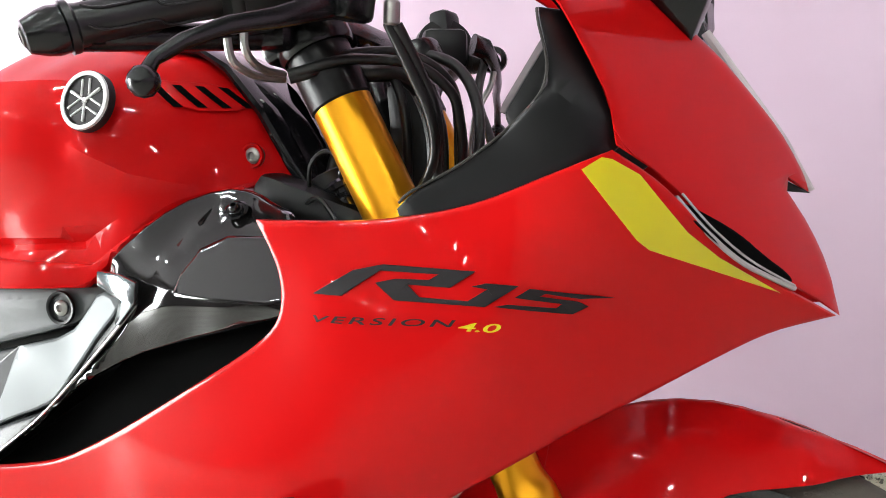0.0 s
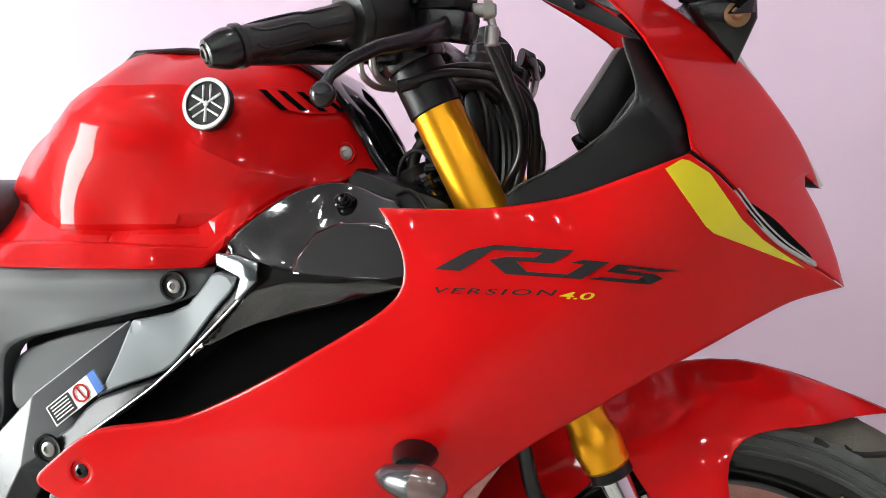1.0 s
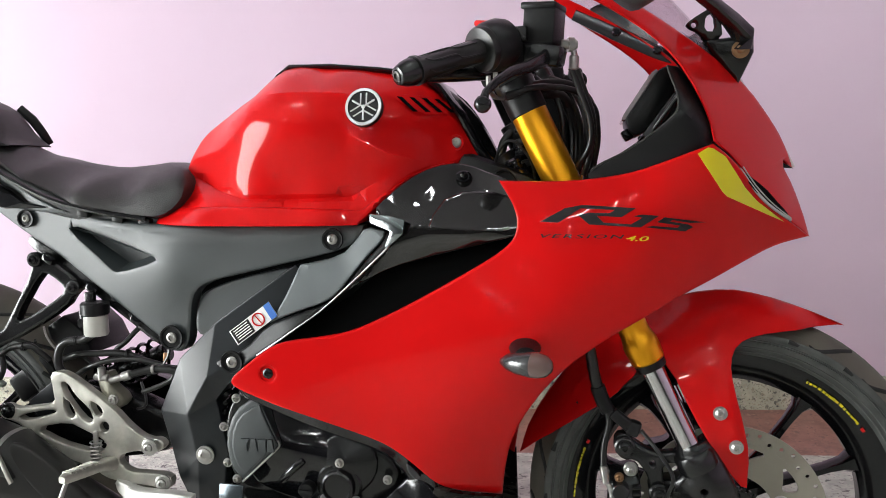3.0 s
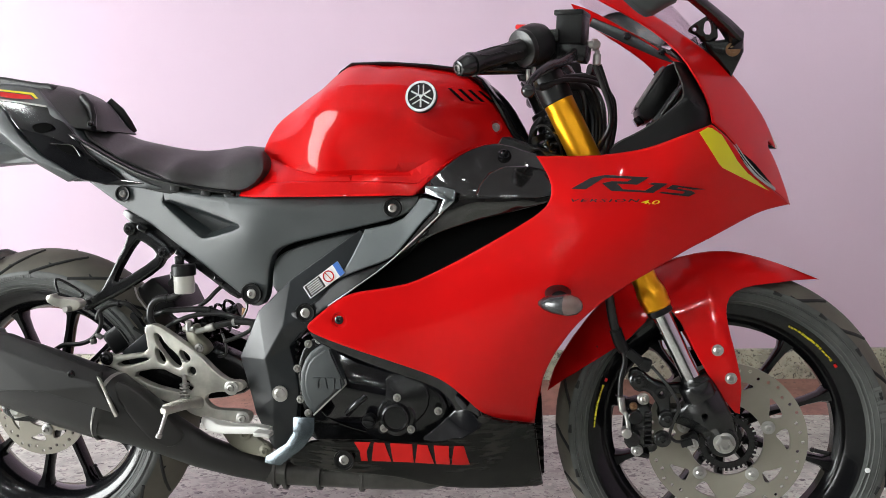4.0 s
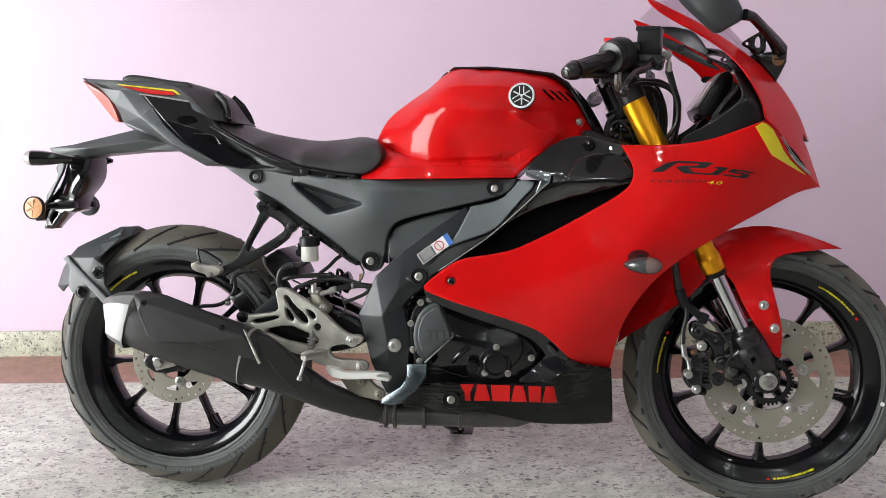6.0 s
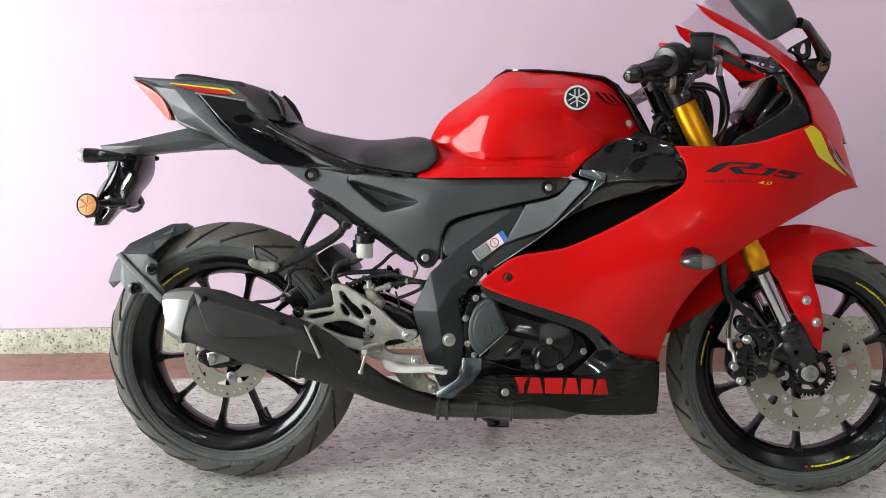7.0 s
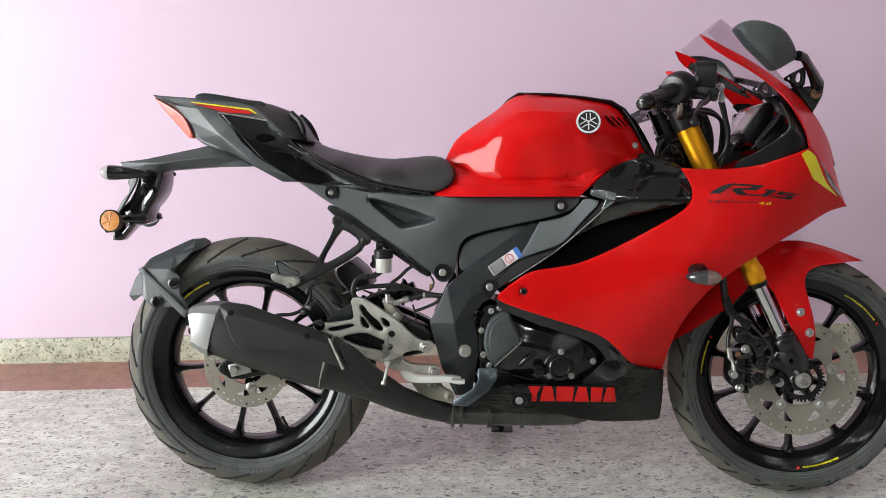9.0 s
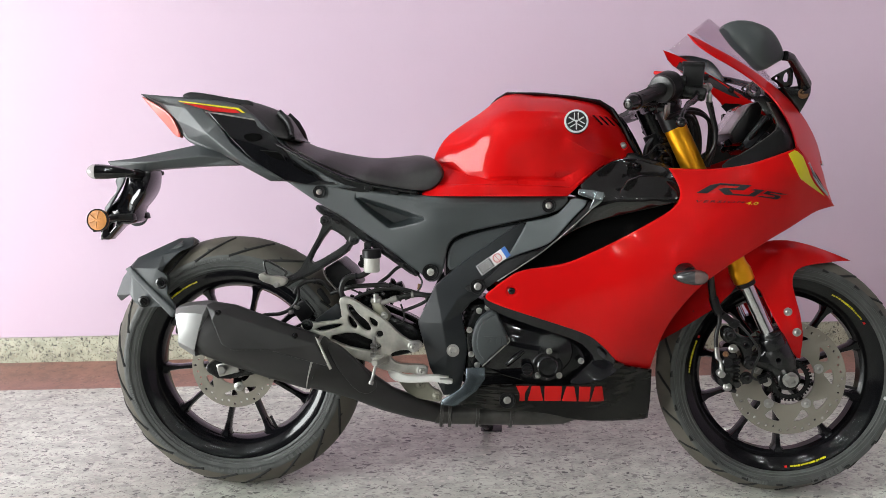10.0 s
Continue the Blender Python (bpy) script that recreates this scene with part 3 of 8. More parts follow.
# --- wheels ---
def wheel(name, cx, cz, radius, half, rim_half, start, label):
    axle_c = (cx, 0, cz)
    hub = new(name)
    hub.parent = bike
    hub["label"] = label
    r0, h = 0.226, half
    side = [(r0, rim_half * 0.9), (0.232, h * 0.86), (0.247, h * 0.965), (0.262, h), (radius * 0.15 + 0.262 * 0.85, h * 0.985), (radius - 0.026, h * 0.82), (radius - 0.012, h * 0.55), (radius - 0.0025, h * 0.24)]
    crown = [(r, -y) for r, y in side[4:]] + [(radius, 0)] + [(r, y) for r, y in reversed(side[4:])]
    tyre = part("tyre", turned(crown, axle_c, segs=96, caps=False), RUBBER, hub, "dusty brown-black worn tyre tread")
    for sgn in (-1, 1):
        wall = [(r, sgn * y) for r, y in side[:4]] + [(side[4][0] - 0.001, sgn * (side[4][1] + 0.0006)), (side[4][0] + 0.0016, sgn * side[4][1] * 0.985)]
        part("sidewall", turned(wall, axle_c, segs=96, caps=False), SIDEWALL, tyre, "dark grey rubber sidewall")
    # bands on the sidewall
    for r in (0.2385, 0.2455, 0.2545, 0.2575):
        part("sidewall_bead", turned([(r - 0.0012, -h * 0.93 - 0.001), (r, -h * (0.945 if r < 0.25 else 0.985) - 0.0016), (r + 0.0012, -h * 0.93 - 0.001)], axle_c, segs=96, caps=False), LETTER, hub)
    # curved near-black cords stand in for shaded tread grooves, both ways from the middle
    curve = [(r, y) for r, y in reversed(side[3:])]
    count = 20
    for k in range(count):
        for sgn in (-1, 1):
            base = 2 * math.pi * (k + (0.5 if sgn > 0 else 0)) / count
            pts = []
            for i, (r, y) in enumerate(curve[:4]):
                a = base + 0.05 * i + 0.02 * i * i
                rr = r - 0.0014
                pts.append((cx + rr * math.cos(a), sgn * y * 1.004, cz + rr * math.sin(a)))
            part("tread_groove", tube(pts, 0.0035, 6, 4), GROOVE, hub)
            a = base + 0.19
            r, y = curve[2]
            t2 = tube([(cx + (r + 0.0004) * math.cos(a), sgn * y, cz + (r + 0.0004) * math.sin(a)), (cx + (r + 0.0004) * math.cos(a + 0.03), sgn * y * 0.86, cz + (r + 0.002) * math.sin(a + 0.03))], 0.0024, 6, 2)
            part("tread_sipe", t2, GROOVE, hub)
    w = rim_half
    rim = [(0.233, -w - 0.004), (0.234, -w), (0.224, -w + 0.006), (0.214, -w + 0.012), (0.207, -w * 0.45), (0.205, 0), (0.207, w * 0.45), (0.214, w - 0.012), (0.224, w - 0.006), (0.234, w), (0.233, w + 0.004),
           (0.226, w + 0.003), (0.206, w - 0.008), (0.196, w * 0.5), (0.19, w * 0.3), (0.19, -w * 0.3), (0.196, -w * 0.5), (0.206, -w + 0.008), (0.226, -w - 0.003)]
    rim_ob = part("rim", turned(rim, axle_c, segs=96, closed=True), RIMBLACK, hub, "gloss black alloy rim")
    for k in range(5):
        for s in (-17, 17):
            a = radians(start + 72 * k + s)
            b = radians(start + 72 * k + s * 0.75)
            p0 = Vector((cx + 0.034 * math.cos(b), 0, cz + 0.034 * math.sin(b)))
            p1 = Vector((cx + 0.194 * math.cos(a), 0, cz + 0.194 * math.sin(a)))
            d = (p1 - p0).normalized()
            n = Vector((-d.z, 0, d.x))
            g = Geo()
            rows = []
            for t, wide, deep in ((0, 0.012, 0.02), (0.35, 0.0068, 0.015), (0.75, 0.0064, 0.014), (0.9, 0.0085, 0.016), (1.0, 0.017, 0.02)):
                c = p0.lerp(p1, t)
                rows.append([c + n * wide * x + Vector((0, deep * y, 0)) for x, y in ((-1, -0.5), (-0.55, -1), (0.55, -1), (1, -0.5), (1, 0.5), (0.55, 1), (-0.55, 1), (-1, 0.5))])
            vs = [tuple(p) for row in rows for p in row]
            fs = [(i * 8 + j, i * 8 + (j + 1) % 8, i * 8 + 8 + (j + 1) % 8, i * 8 + 8 + j) for i in range(4) for j in range(8)]
            fs += [tuple(range(8)), tuple(range(32, 40))]
            part("spoke", g.add(vs, fs), RIMBLACK, hub)
    part("hub", turned([(1e-7, -0.052), (0.03, -0.052), (0.034, -0.045), (0.04, -0.02), (0.042, 0.0), (0.04, 0.02), (0.034, 0.045), (0.03, 0.052), (1e-7, 0.052)], axle_c, segs=32), RIMBLACK, hub)
    return hub, rim_ob


def brake_disc(cx, cz, y, r_out, r_in, parent, holes, bolts, start=0.0):
    def ring_pos(r, a):
        return (cx + r * math.cos(a), cz + r * math.sin(a))
    drill = []
    for k in range(holes):
        a = 2 * math.pi * k / holes
        r = r_out - 0.008 - (k % 3) * (r_out - r_in - 0.016) / 2
        drill.append(circle(*ring_pos(r, a), 0.0032, 8))
    d = part("brake_disc", shell(circle(cx, cz, r_out, 72), [(0, 0, y)], 0.004, 0.0, 0.02, [circle(cx, cz, r_in, 60)] + drill, smooth=0), DISC, parent, "drilled steel brake disc")
    # inner carrier with slanting openings between its arms
    slots, n = [], bolts * 2
    for k in range(n):
        a, w, way = 2 * math.pi * (k + 0.5) / n + radians(start), math.pi / n, 1 if k % 2 else -1
        slots.append([ring_pos(r_in * 0.95, a - way * w * 0.62), ring_pos(r_in * 0.955, a + way * w * 0.1), ring_pos(r_in * 0.93, a + way * w * 0.72), ring_pos(r_in * 0.8, a + way * w * 0.6), ring_pos(r_in * 0.73, a + way * w * 0.35), ring_pos(r_in * 0.84, a - way * w * 0.15)])
    part("disc_carrier", shell(circle(cx, cz, r_in + 0.001, 60), [(0, 0, y - 0.0005)], 0.005, 0.0, 0.02, [circle(cx, cz, r_in * 0.57, 30)] + slots, smooth=1), DISC, parent)
    for k in range(bolts):
        a = 2 * math.pi * k / bolts + radians(start)
        x, z = ring_pos(r_in * 0.66, a)
        part("disc_bolt", joined(turned([(0.0115, -0.001), (0.0115, 0.0015), (0.009, 0.003)], (x, y - 0.001, z), (0, -1, 0), 20), bolt((x, y - 0.004, z), 0.0065)), STEEL, parent)
    return d


FX, FZ, RX, RZ = 1.327, 0.297, 0.01, 0.312
front_wheel, front_rim = wheel("front_wheel", FX, FZ, 0.2925, 0.048, 0.038, 38, "front wheel with ten-spoke gloss black rim")
rear_wheel, rear_rim = wheel("rear_wheel", RX, RZ, 0.311, 0.064, 0.052, -85, "rear wheel with ten-spoke gloss black rim")
brake_disc(FX, FZ, -0.066, 0.134, 0.111, front_wheel, 45, 5, 19)
brake_disc(RX, RZ, -0.058, 0.103, 0.08, rear_wheel, 36, 4, -77)

# --- fork ---
RAKE = Vector((0.169, 0, -0.356)).normalized()
fork_top = Vector((1.044, -0.1, 0.879))


def fork_leg(sy):
    leg = new("fork_leg")
    leg.parent = bike
    leg["label"] = "gold upside-down fork leg with bright stanchion"

    def at(d, dy=0.0):
        p = fork_top + RAKE * d
        return (p.x, sy * (0.1 + dy), p.z)
    part("outer_tube", turned([(1e-7, 0.0), (0.0255, 0.0), (0.0255, 0.24), (0.0235, 0.28), (0.0215, 0.3), (0.021, 0.34), (0.022, 0.347), (0.0232, 0.351), (0.0248, 0.357), (0.0248, 0.37), (0.0237, 0.374), (0.0237, 0.384), (0.02, 0.389), (1e-7, 0.389)], at(0), RAKE, 32), GOLD, leg, "gold anodised fork tube", sharp=20)
    part("dust_seal", rod(at(0.386), at(0.398), 0.0215, segs=24), MATTE, leg)
    part("stanchion", rod(at(0.39), at(0.545), 0.0158, segs=32), CHROME, leg, "bright chromed stanchion")
    part("cap", joined(rod(at(-0.072 if sy < 0 else -0.03), at(0.002), 0.0275, segs=28), rod(at(-0.085 if sy < 0 else -0.06), at(-0.07 if sy < 0 else -0.028), 0.02, segs=24)), MATTE, leg, "black top clamp and cap")
    foot = shell([(1.2475, 0.409, 1), (1.293, 0.424, 1), (1.311, 0.392), (1.329, 0.3565), (1.341, 0.329), (1.344, 0.303), (1.334, 0.281), (1.313, 0.28), (1.297, 0.292), (1.283, 0.313), (1.256, 0.326), (1.236, 0.332), (1.22, 0.33), (1.21, 0.34), (1.214, 0.353), (1.231, 0.357), (1.25, 0.36), (1.257, 0.375)],
                        [(1.2475, 0.408, -0.104), (1.293, 0.423, -0.104), (1.271, 0.414, -0.126), (1.252, 0.375, -0.1), (1.312, 0.39, -0.104), (1.284, 0.38, -0.126), (1.3, 0.345, -0.122), (1.314, 0.305, -0.104), (1.34, 0.33, -0.09), (1.335, 0.283, -0.088), (1.297, 0.293, -0.09), (1.275, 0.325, -0.1), (1.236, 0.333, -0.096), (1.22, 0.345, -0.096), (1.25, 0.352, -0.104)],
                        0.03, 0.005, 0.008, [circle(1.285, 0.352, 0.004, 8)], smooth=1, creases=[([(1.232, 0.345), (1.262, 0.345), (1.285, 0.335), (1.3, 0.318)], 0.005, 0.006), ([(1.257, 0.398), (1.275, 0.36), (1.288, 0.33)], 0.003, 0.006)])
    part("foot_collar", turned([(0.017, -0.018), (0.0265, -0.018), (0.0285, -0.014), (0.0285, 0.004), (0.0265, 0.008), (0.017, 0.009)], at(0.545), RAKE, 28, closed=True), BLACKMETAL, leg)
    part("axle_boss", turned([(0.026, -0.012), (0.026, 0.006), (0.0235, 0.009), (0.015, 0.009)], (1.3175, sy * 0.094, 0.303), (0, sy, 0), 28), BLACKMETAL, leg)
    part("fork_foot", foot if sy < 0 else mirrored(foot), BLACKMETAL, leg, "black cast fork bottom")
    return leg


fork_leg(-1)
fork_leg(1)
part("front_axle", joined(rod((1.319, -0.1, 0.303), (1.319, 0.128, 0.303), 0.009), turned([(0.0145, 0), (0.0145, 0.009), (0.012, 0.013), (0.0075, 0.013), (0.0065, 0.006), (1e-7, 0.006)], (1.319, -0.106, 0.303), (0, -1, 0), 6), turned([(0.018, 0), (0.018, 0.003), (0.016, 0.004)], (1.319, -0.103, 0.303), (0, -1, 0), 24)), STEEL, bike, "bright axle nut")
part("triple_clamp", joined(box((1.012, 0, 0.935), (0.07, 0.24, 0.022), pose(0, 0, 0, 0, -24.5, 0), 0.006), box((1.1, 0, 0.745), (0.08, 0.26, 0.035), pose(0, 0, 0, 0, -24.5, 0), 0.008), rod((1.0, 0, 0.935), (1.085, 0, 0.75), 0.03)), BLACKMETAL, bike)

# --- red fairing ---
FAIR_DEPTH = [(1.012, 0.784, -0.193), (1.098, 0.784, -0.195), (1.186, 0.797, -0.196), (1.274, 0.828, -0.201), (1.303, 0.808, -0.181), (1.341, 0.768, -0.14), (1.372, 0.738, -0.106), (1.402, 0.712, -0.073), (1.424, 0.698, -0.045), (1.384, 0.692, -0.068), (1.292, 0.652, -0.132), (1.197, 0.602, -0.17), (1.084, 0.526, -0.184), (1.02, 0.421, -0.148), (1.003, 0.317, -0.092), (0.914, 0.353, -0.15), (0.831, 0.423, -0.174), (0.695, 0.466, -0.182), (0.614, 0.501, -0.178), (0.707, 0.563, -0.179), (0.844, 0.598, -0.186), (1.034, 0.73, -0.2), (1.035, 0.7, -0.2), (1.076, 0.735, -0.207), (1.151, 0.714, -0.202), (1.2, 0.711, -0.195), (1.262, 0.818, -0.2015), (1.296, 0.766, -0.178), (1.2716, 0.728, -0.167), (1.05, 0.57, -0.21), (0.95, 0.5, -0.197), (1.12, 0.66, -0.206)]
FAIRING = [(1.0121, 0.7859, 1), (1.0979, 0.7838), (1.1446, 0.7878), (1.1853, 0.7946), (1.2244, 0.8083), (1.2782, 0.8278, 1), (1.3056, 0.8083), (1.3405, 0.7679), (1.3724, 0.738), (1.4066, 0.716), (1.4292, 0.7003, 1), (1.3832, 0.6921), (1.338, 0.6732), (1.292, 0.652), (1.246, 0.631), (1.197, 0.602), (1.148, 0.575), (1.084, 0.526), (1.042, 0.468), (1.02, 0.421), (1.008, 0.37), (1.001, 0.321, 1), (0.97, 0.33), (0.942, 0.338), (0.914, 0.353), (0.887, 0.384), (0.859, 0.409), (0.831, 0.423), (0.752, 0.449), (0.637, 0.485), (0.612, 0.5), (0.637, 0.522), (0.678, 0.553), (0.707, 0.563), (0.753, 0.569), (0.799, 0.578), (0.844, 0.598), (0.888, 0.62), (0.976, 0.669), (1.0244, 0.6993), (1.0374, 0.7222), (1.0344, 0.7499)]
pair("side_fairing", shell(FAIRING, FAIR_DEPTH, 0.005, 0.003, 0.01, [circle(0.676, 0.515, 0.012, 12)], smooth=2), RED, label="glossy red side fairing panel")

NOSE_DEPTH = [(1.062, 1.08, -0.125), (1.121, 1.027, -0.14), (1.167, 0.998, -0.15), (1.208, 0.967, -0.157), (1.237, 0.936, -0.168), (1.259, 0.899, -0.181), (1.276, 0.83, -0.199), (1.098, 1.064, -0.12), (1.149, 1.035, -0.125), (1.199, 1.005, -0.125), (1.245, 0.975, -0.118), (1.3, 0.938, -0.095), (1.338, 0.908, -0.07), (1.38, 0.857, -0.04), (1.407, 0.8, -0.015), (1.423, 0.746, -0.008), (1.432, 0.7, -0.03), (1.341, 0.768, -0.14), (1.372, 0.738, -0.106), (1.3, 0.88, -0.14), (1.35, 0.82, -0.105), (1.39, 0.76, -0.07)]
NOSE = [(1.062, 1.083, 1), (1.08, 1.0539), (1.121, 1.027), (1.167, 0.998), (1.208, 0.967), (1.2364, 0.9352), (1.2574, 0.8976), (1.2744, 0.861), (1.2799, 0.831, 1), (1.3075, 0.8105), (1.341, 0.7699), (1.373, 0.74), (1.4081, 0.718), (1.434, 0.698, 1), (1.428, 0.735), (1.413, 0.768), (1.394, 0.797, 1), (1.3951, 0.808, 1), (1.413, 0.795, 1), (1.411, 0.806), (1.3951, 0.836), (1.38, 0.857), (1.338, 0.908), (1.3, 0.938), (1.245, 0.977), (1.199, 1.009), (1.149, 1.039), (1.098, 1.068)]
part("nose_cowl", shell(NOSE, NOSE_DEPTH, 0.004, 0.004, 0.013, both=True, smooth=1), RED, bike, "glossy red nose cowl")

# --- tank ---
TANK = [(0.472, 0.725, 1), (0.48, 0.765), (0.493, 0.8), (0.503, 0.828), (0.524, 0.862), (0.56, 0.889), (0.61, 0.921), (0.642, 0.948), (0.668, 0.963), (0.737, 0.957), (0.822, 0.947), (0.876, 0.936), (0.9, 0.921), (0.923, 0.895), (0.938, 0.871), (0.952, 0.847), (0.966, 0.82, 1), (0.93, 0.808), (0.89, 0.799), (0.868, 0.787), (0.84, 0.762), (0.819, 0.742), (0.801, 0.726, 1)]
TANK_DEPTH = [(0.472, 0.725, -0.108), (0.483, 0.778, -0.06), (0.503, 0.828, -0.045), (0.524, 0.864, -0.036), (0.56, 0.889, -0.032), (0.61, 0.921, -0.03), (0.668, 0.964, -0.03), (0.737, 0.957, -0.045), (0.822, 0.947, -0.055), (0.876, 0.936, -0.056), (0.923, 0.895, -0.05), (0.952, 0.847, -0.045), (0.965, 0.82, -0.05), (0.93, 0.808, -0.08), (0.89, 0.798, -0.102), (0.84, 0.76, -0.128), (0.8, 0.727, -0.135),
              (0.817, 0.89, -0.134), (0.935, 0.84, -0.062), (0.88, 0.88, -0.1), (0.53, 0.79, -0.07), (0.53, 0.825, -0.064), (0.57, 0.785, -0.096), (0.565, 0.835, -0.089), (0.61, 0.79, -0.121), (0.605, 0.845, -0.114), (0.602, 0.876, -0.104), (0.635, 0.9, -0.116), (0.645, 0.868, -0.133), (0.655, 0.81, -0.137), (0.68, 0.908, -0.13), (0.7, 0.805, -0.139), (0.75, 0.906, -0.139), (0.78, 0.8, -0.136), (0.79, 0.85, -0.142),
              (0.69, 0.94, -0.09), (0.76, 0.934, -0.1), (0.82, 0.925, -0.102), (0.645, 0.927, -0.075), (0.6, 0.768, -0.116), (0.7, 0.765, -0.13), (0.78, 0.765, -0.131), (0.56, 0.737, -0.136), (0.68, 0.739, -0.148), (0.75, 0.742, -0.147)]
tank = part("fuel_tank", shell(TANK, TANK_DEPTH, 0.0, 0.005, 0.011, back=0.0, both=True, smooth=1, creases=[([(0.58, 0.905), (0.64, 0.913), (0.7, 0.915), (0.78, 0.912), (0.85, 0.9)], 0.003, 0.012), ([(0.79, 0.856), (0.848, 0.825), (0.9, 0.812)], 0.006, 0.02), ([(0.49, 0.802), (0.53, 0.79), (0.58, 0.772), (0.62, 0.763), (0.7, 0.7615), (0.79, 0.765), (0.84, 0.79)], -0.009, 0.006)]), RED, bike, "glossy red sculpted fuel tank", sharp=14)
pair("tank_lip", shell([(0.474, 0.749), (0.629, 0.752), (0.752, 0.749), (0.806, 0.745, 1), (0.845, 0.772), (0.893, 0.803), (0.93, 0.813), (0.935, 0.809), (0.89, 0.797), (0.868, 0.785), (0.84, 0.76), (0.819, 0.74), (0.801, 0.724, 1), (0.472, 0.724, 1)], [(x, z, y - 0.004) for x, z, y in TANK_DEPTH], 0.006, 0.003, 0.012, smooth=1), RED, tank)

# --- black and grey side panels ---
SIDE_DEPTH = [(0.826, 0.742, -0.139), (0.851, 0.768, -0.133), (0.889, 0.795, -0.121), (0.962, 0.804, -0.112), (1.02, 0.785, -0.15), (1.047, 0.715, -0.176), (0.985, 0.69, -0.156), (0.92, 0.675, -0.146), (0.85, 0.655, -0.142), (0.704, 0.57, -0.142), (0.76, 0.608, -0.143), (0.8, 0.645, -0.148), (0.866, 0.71, -0.153), (0.905, 0.728, -0.16), (0.94, 0.772, -0.136), (0.9, 0.765, -0.132), (1.0, 0.77, -0.147), (0.9, 0.695, -0.156), (0.97, 0.712, -0.17)]
side_panels = pair("tank_side_panel", shell([(0.824, 0.744), (0.851, 0.77), (0.889, 0.798), (0.93, 0.811), (0.962, 0.807), (0.99, 0.796), (1.02, 0.788), (1.047, 0.75), (1.047, 0.716), (0.99, 0.7), (0.92, 0.683), (0.85, 0.664), (0.79, 0.634), (0.74, 0.598), (0.705, 0.572), (0.72, 0.58), (0.751, 0.6025), (0.8, 0.645), (0.843, 0.6845), (0.864, 0.708), (0.85, 0.722)], SIDE_DEPTH, 0.006, 0.002, 0.009, smooth=1, creases=[([(0.885, 0.737), (0.912, 0.765), (0.932, 0.785), (0.945, 0.8)], 0.003, 0.009)]), TANKGREY, label="smoked gloss panel between tank and fairing")
# black sheet put where only the shaded gap behind the fairing shows
pair("air_exit_shade", shell([(0.88, 0.71), (1.05, 0.73), (1.03, 0.68), (0.976, 0.65), (0.887, 0.6), (0.797, 0.56), (0.7, 0.54), (0.64, 0.53), (0.726, 0.585), (0.8, 0.63)], [(0.9, 0.66, -0.118), (1.03, 0.7, -0.135), (0.7, 0.55, -0.125), (0.85, 0.6, -0.12)], 0.006, 0.003, 0.016, smooth=1), RECESS_SHADE, label="near-black sheet for the shaded gap behind the fairing")
for side_panel, turn in zip(side_panels, (1, -1)):
    pane = shell([(0.9389, 0.7716), (1.0164, 0.7702), (1.045, 0.745), (1.045, 0.718), (0.9174, 0.7197), (0.9074, 0.7276)], [(0.9389, 0.7716, -0.143), (1.0164, 0.7702, -0.158), (1.0316, 0.72, -0.184), (0.9174, 0.7197, -0.1665)], 0.004, 0.0025, 0.012, smooth=1)
    part("pane", pane if turn > 0 else mirrored(pane), TANKGREY, side_panel, "flat smoked pane that mirrors the ceiling")
    well = turned([(0.011, 0.0025), (0.009, 0.003), (0.007, -0.001), (1e-7, -0.001)], (0.955, -0.126, 0.79), (0.1, -0.7, 0.7), 20)
    part("bolt_well", well if turn > 0 else mirrored(well), GLOSS, side_panel)
COVER_DEPTH = [(0.151, 0.755, -0.075), (0.353, 0.733, -0.1), (0.476, 0.722, -0.118), (0.629, 0.723, -0.122), (0.805, 0.722, -0.121), (0.784, 0.691, -0.124), (0.629, 0.654, -0.128), (0.531, 0.61, -0.118), (0.502, 0.525, -0.104), (0.449, 0.558, -0.102), (0.334, 0.64, -0.092), (0.228, 0.705, -0.08), (0.5, 0.66, -0.13)]
POCKET = [(0.31, 0.7185), (0.333, 0.7195), (0.473, 0.677), (0.479, 0.669), (0.402, 0.649), (0.388, 0.654)]
pair("frame_cover", shell([(0.151, 0.757, 1), (0.245, 0.751), (0.353, 0.736), (0.476, 0.724), (0.629, 0.724), (0.806, 0.723, 1), (0.803, 0.708), (0.784, 0.691), (0.747, 0.68), (0.7, 0.67), (0.629, 0.654), (0.567, 0.64), (0.54, 0.625), (0.529, 0.6), (0.523, 0.565), (0.517, 0.54), (0.505, 0.525), (0.482, 0.525), (0.47, 0.543), (0.449, 0.558), (0.398, 0.597), (0.334, 0.64), (0.281, 0.677), (0.228, 0.705)], COVER_DEPTH, 0.02, 0.004, 0.013, [POCKET], smooth=1, creases=[([(0.3, 0.735), (0.431, 0.717), (0.5, 0.706), (0.6, 0.705), (0.706, 0.709), (0.8, 0.714)], 0.004, 0.012)]), GREY, label="dark grey textured frame cover with a triangular opening")
SPAR = [(0.503, 0.517, -0.112), (0.461, 0.43, -0.104), (0.476, 0.375, -0.104), (0.489, 0.324, -0.106), (0.522, 0.258, -0.108), (0.56, 0.262, -0.108), (0.572, 0.331, -0.113), (0.578, 0.374, -0.114), (0.563, 0.454, -0.116), (0.584, 0.478, -0.118), (0.606, 0.494, -0.122),
        (0.568, 0.575, -0.118), (0.7, 0.665, -0.119), (0.745, 0.62, -0.12), (0.653, 0.555, -0.122), (0.52, 0.432, -0.128), (0.555, 0.49, -0.129), (0.53, 0.36, -0.122)]
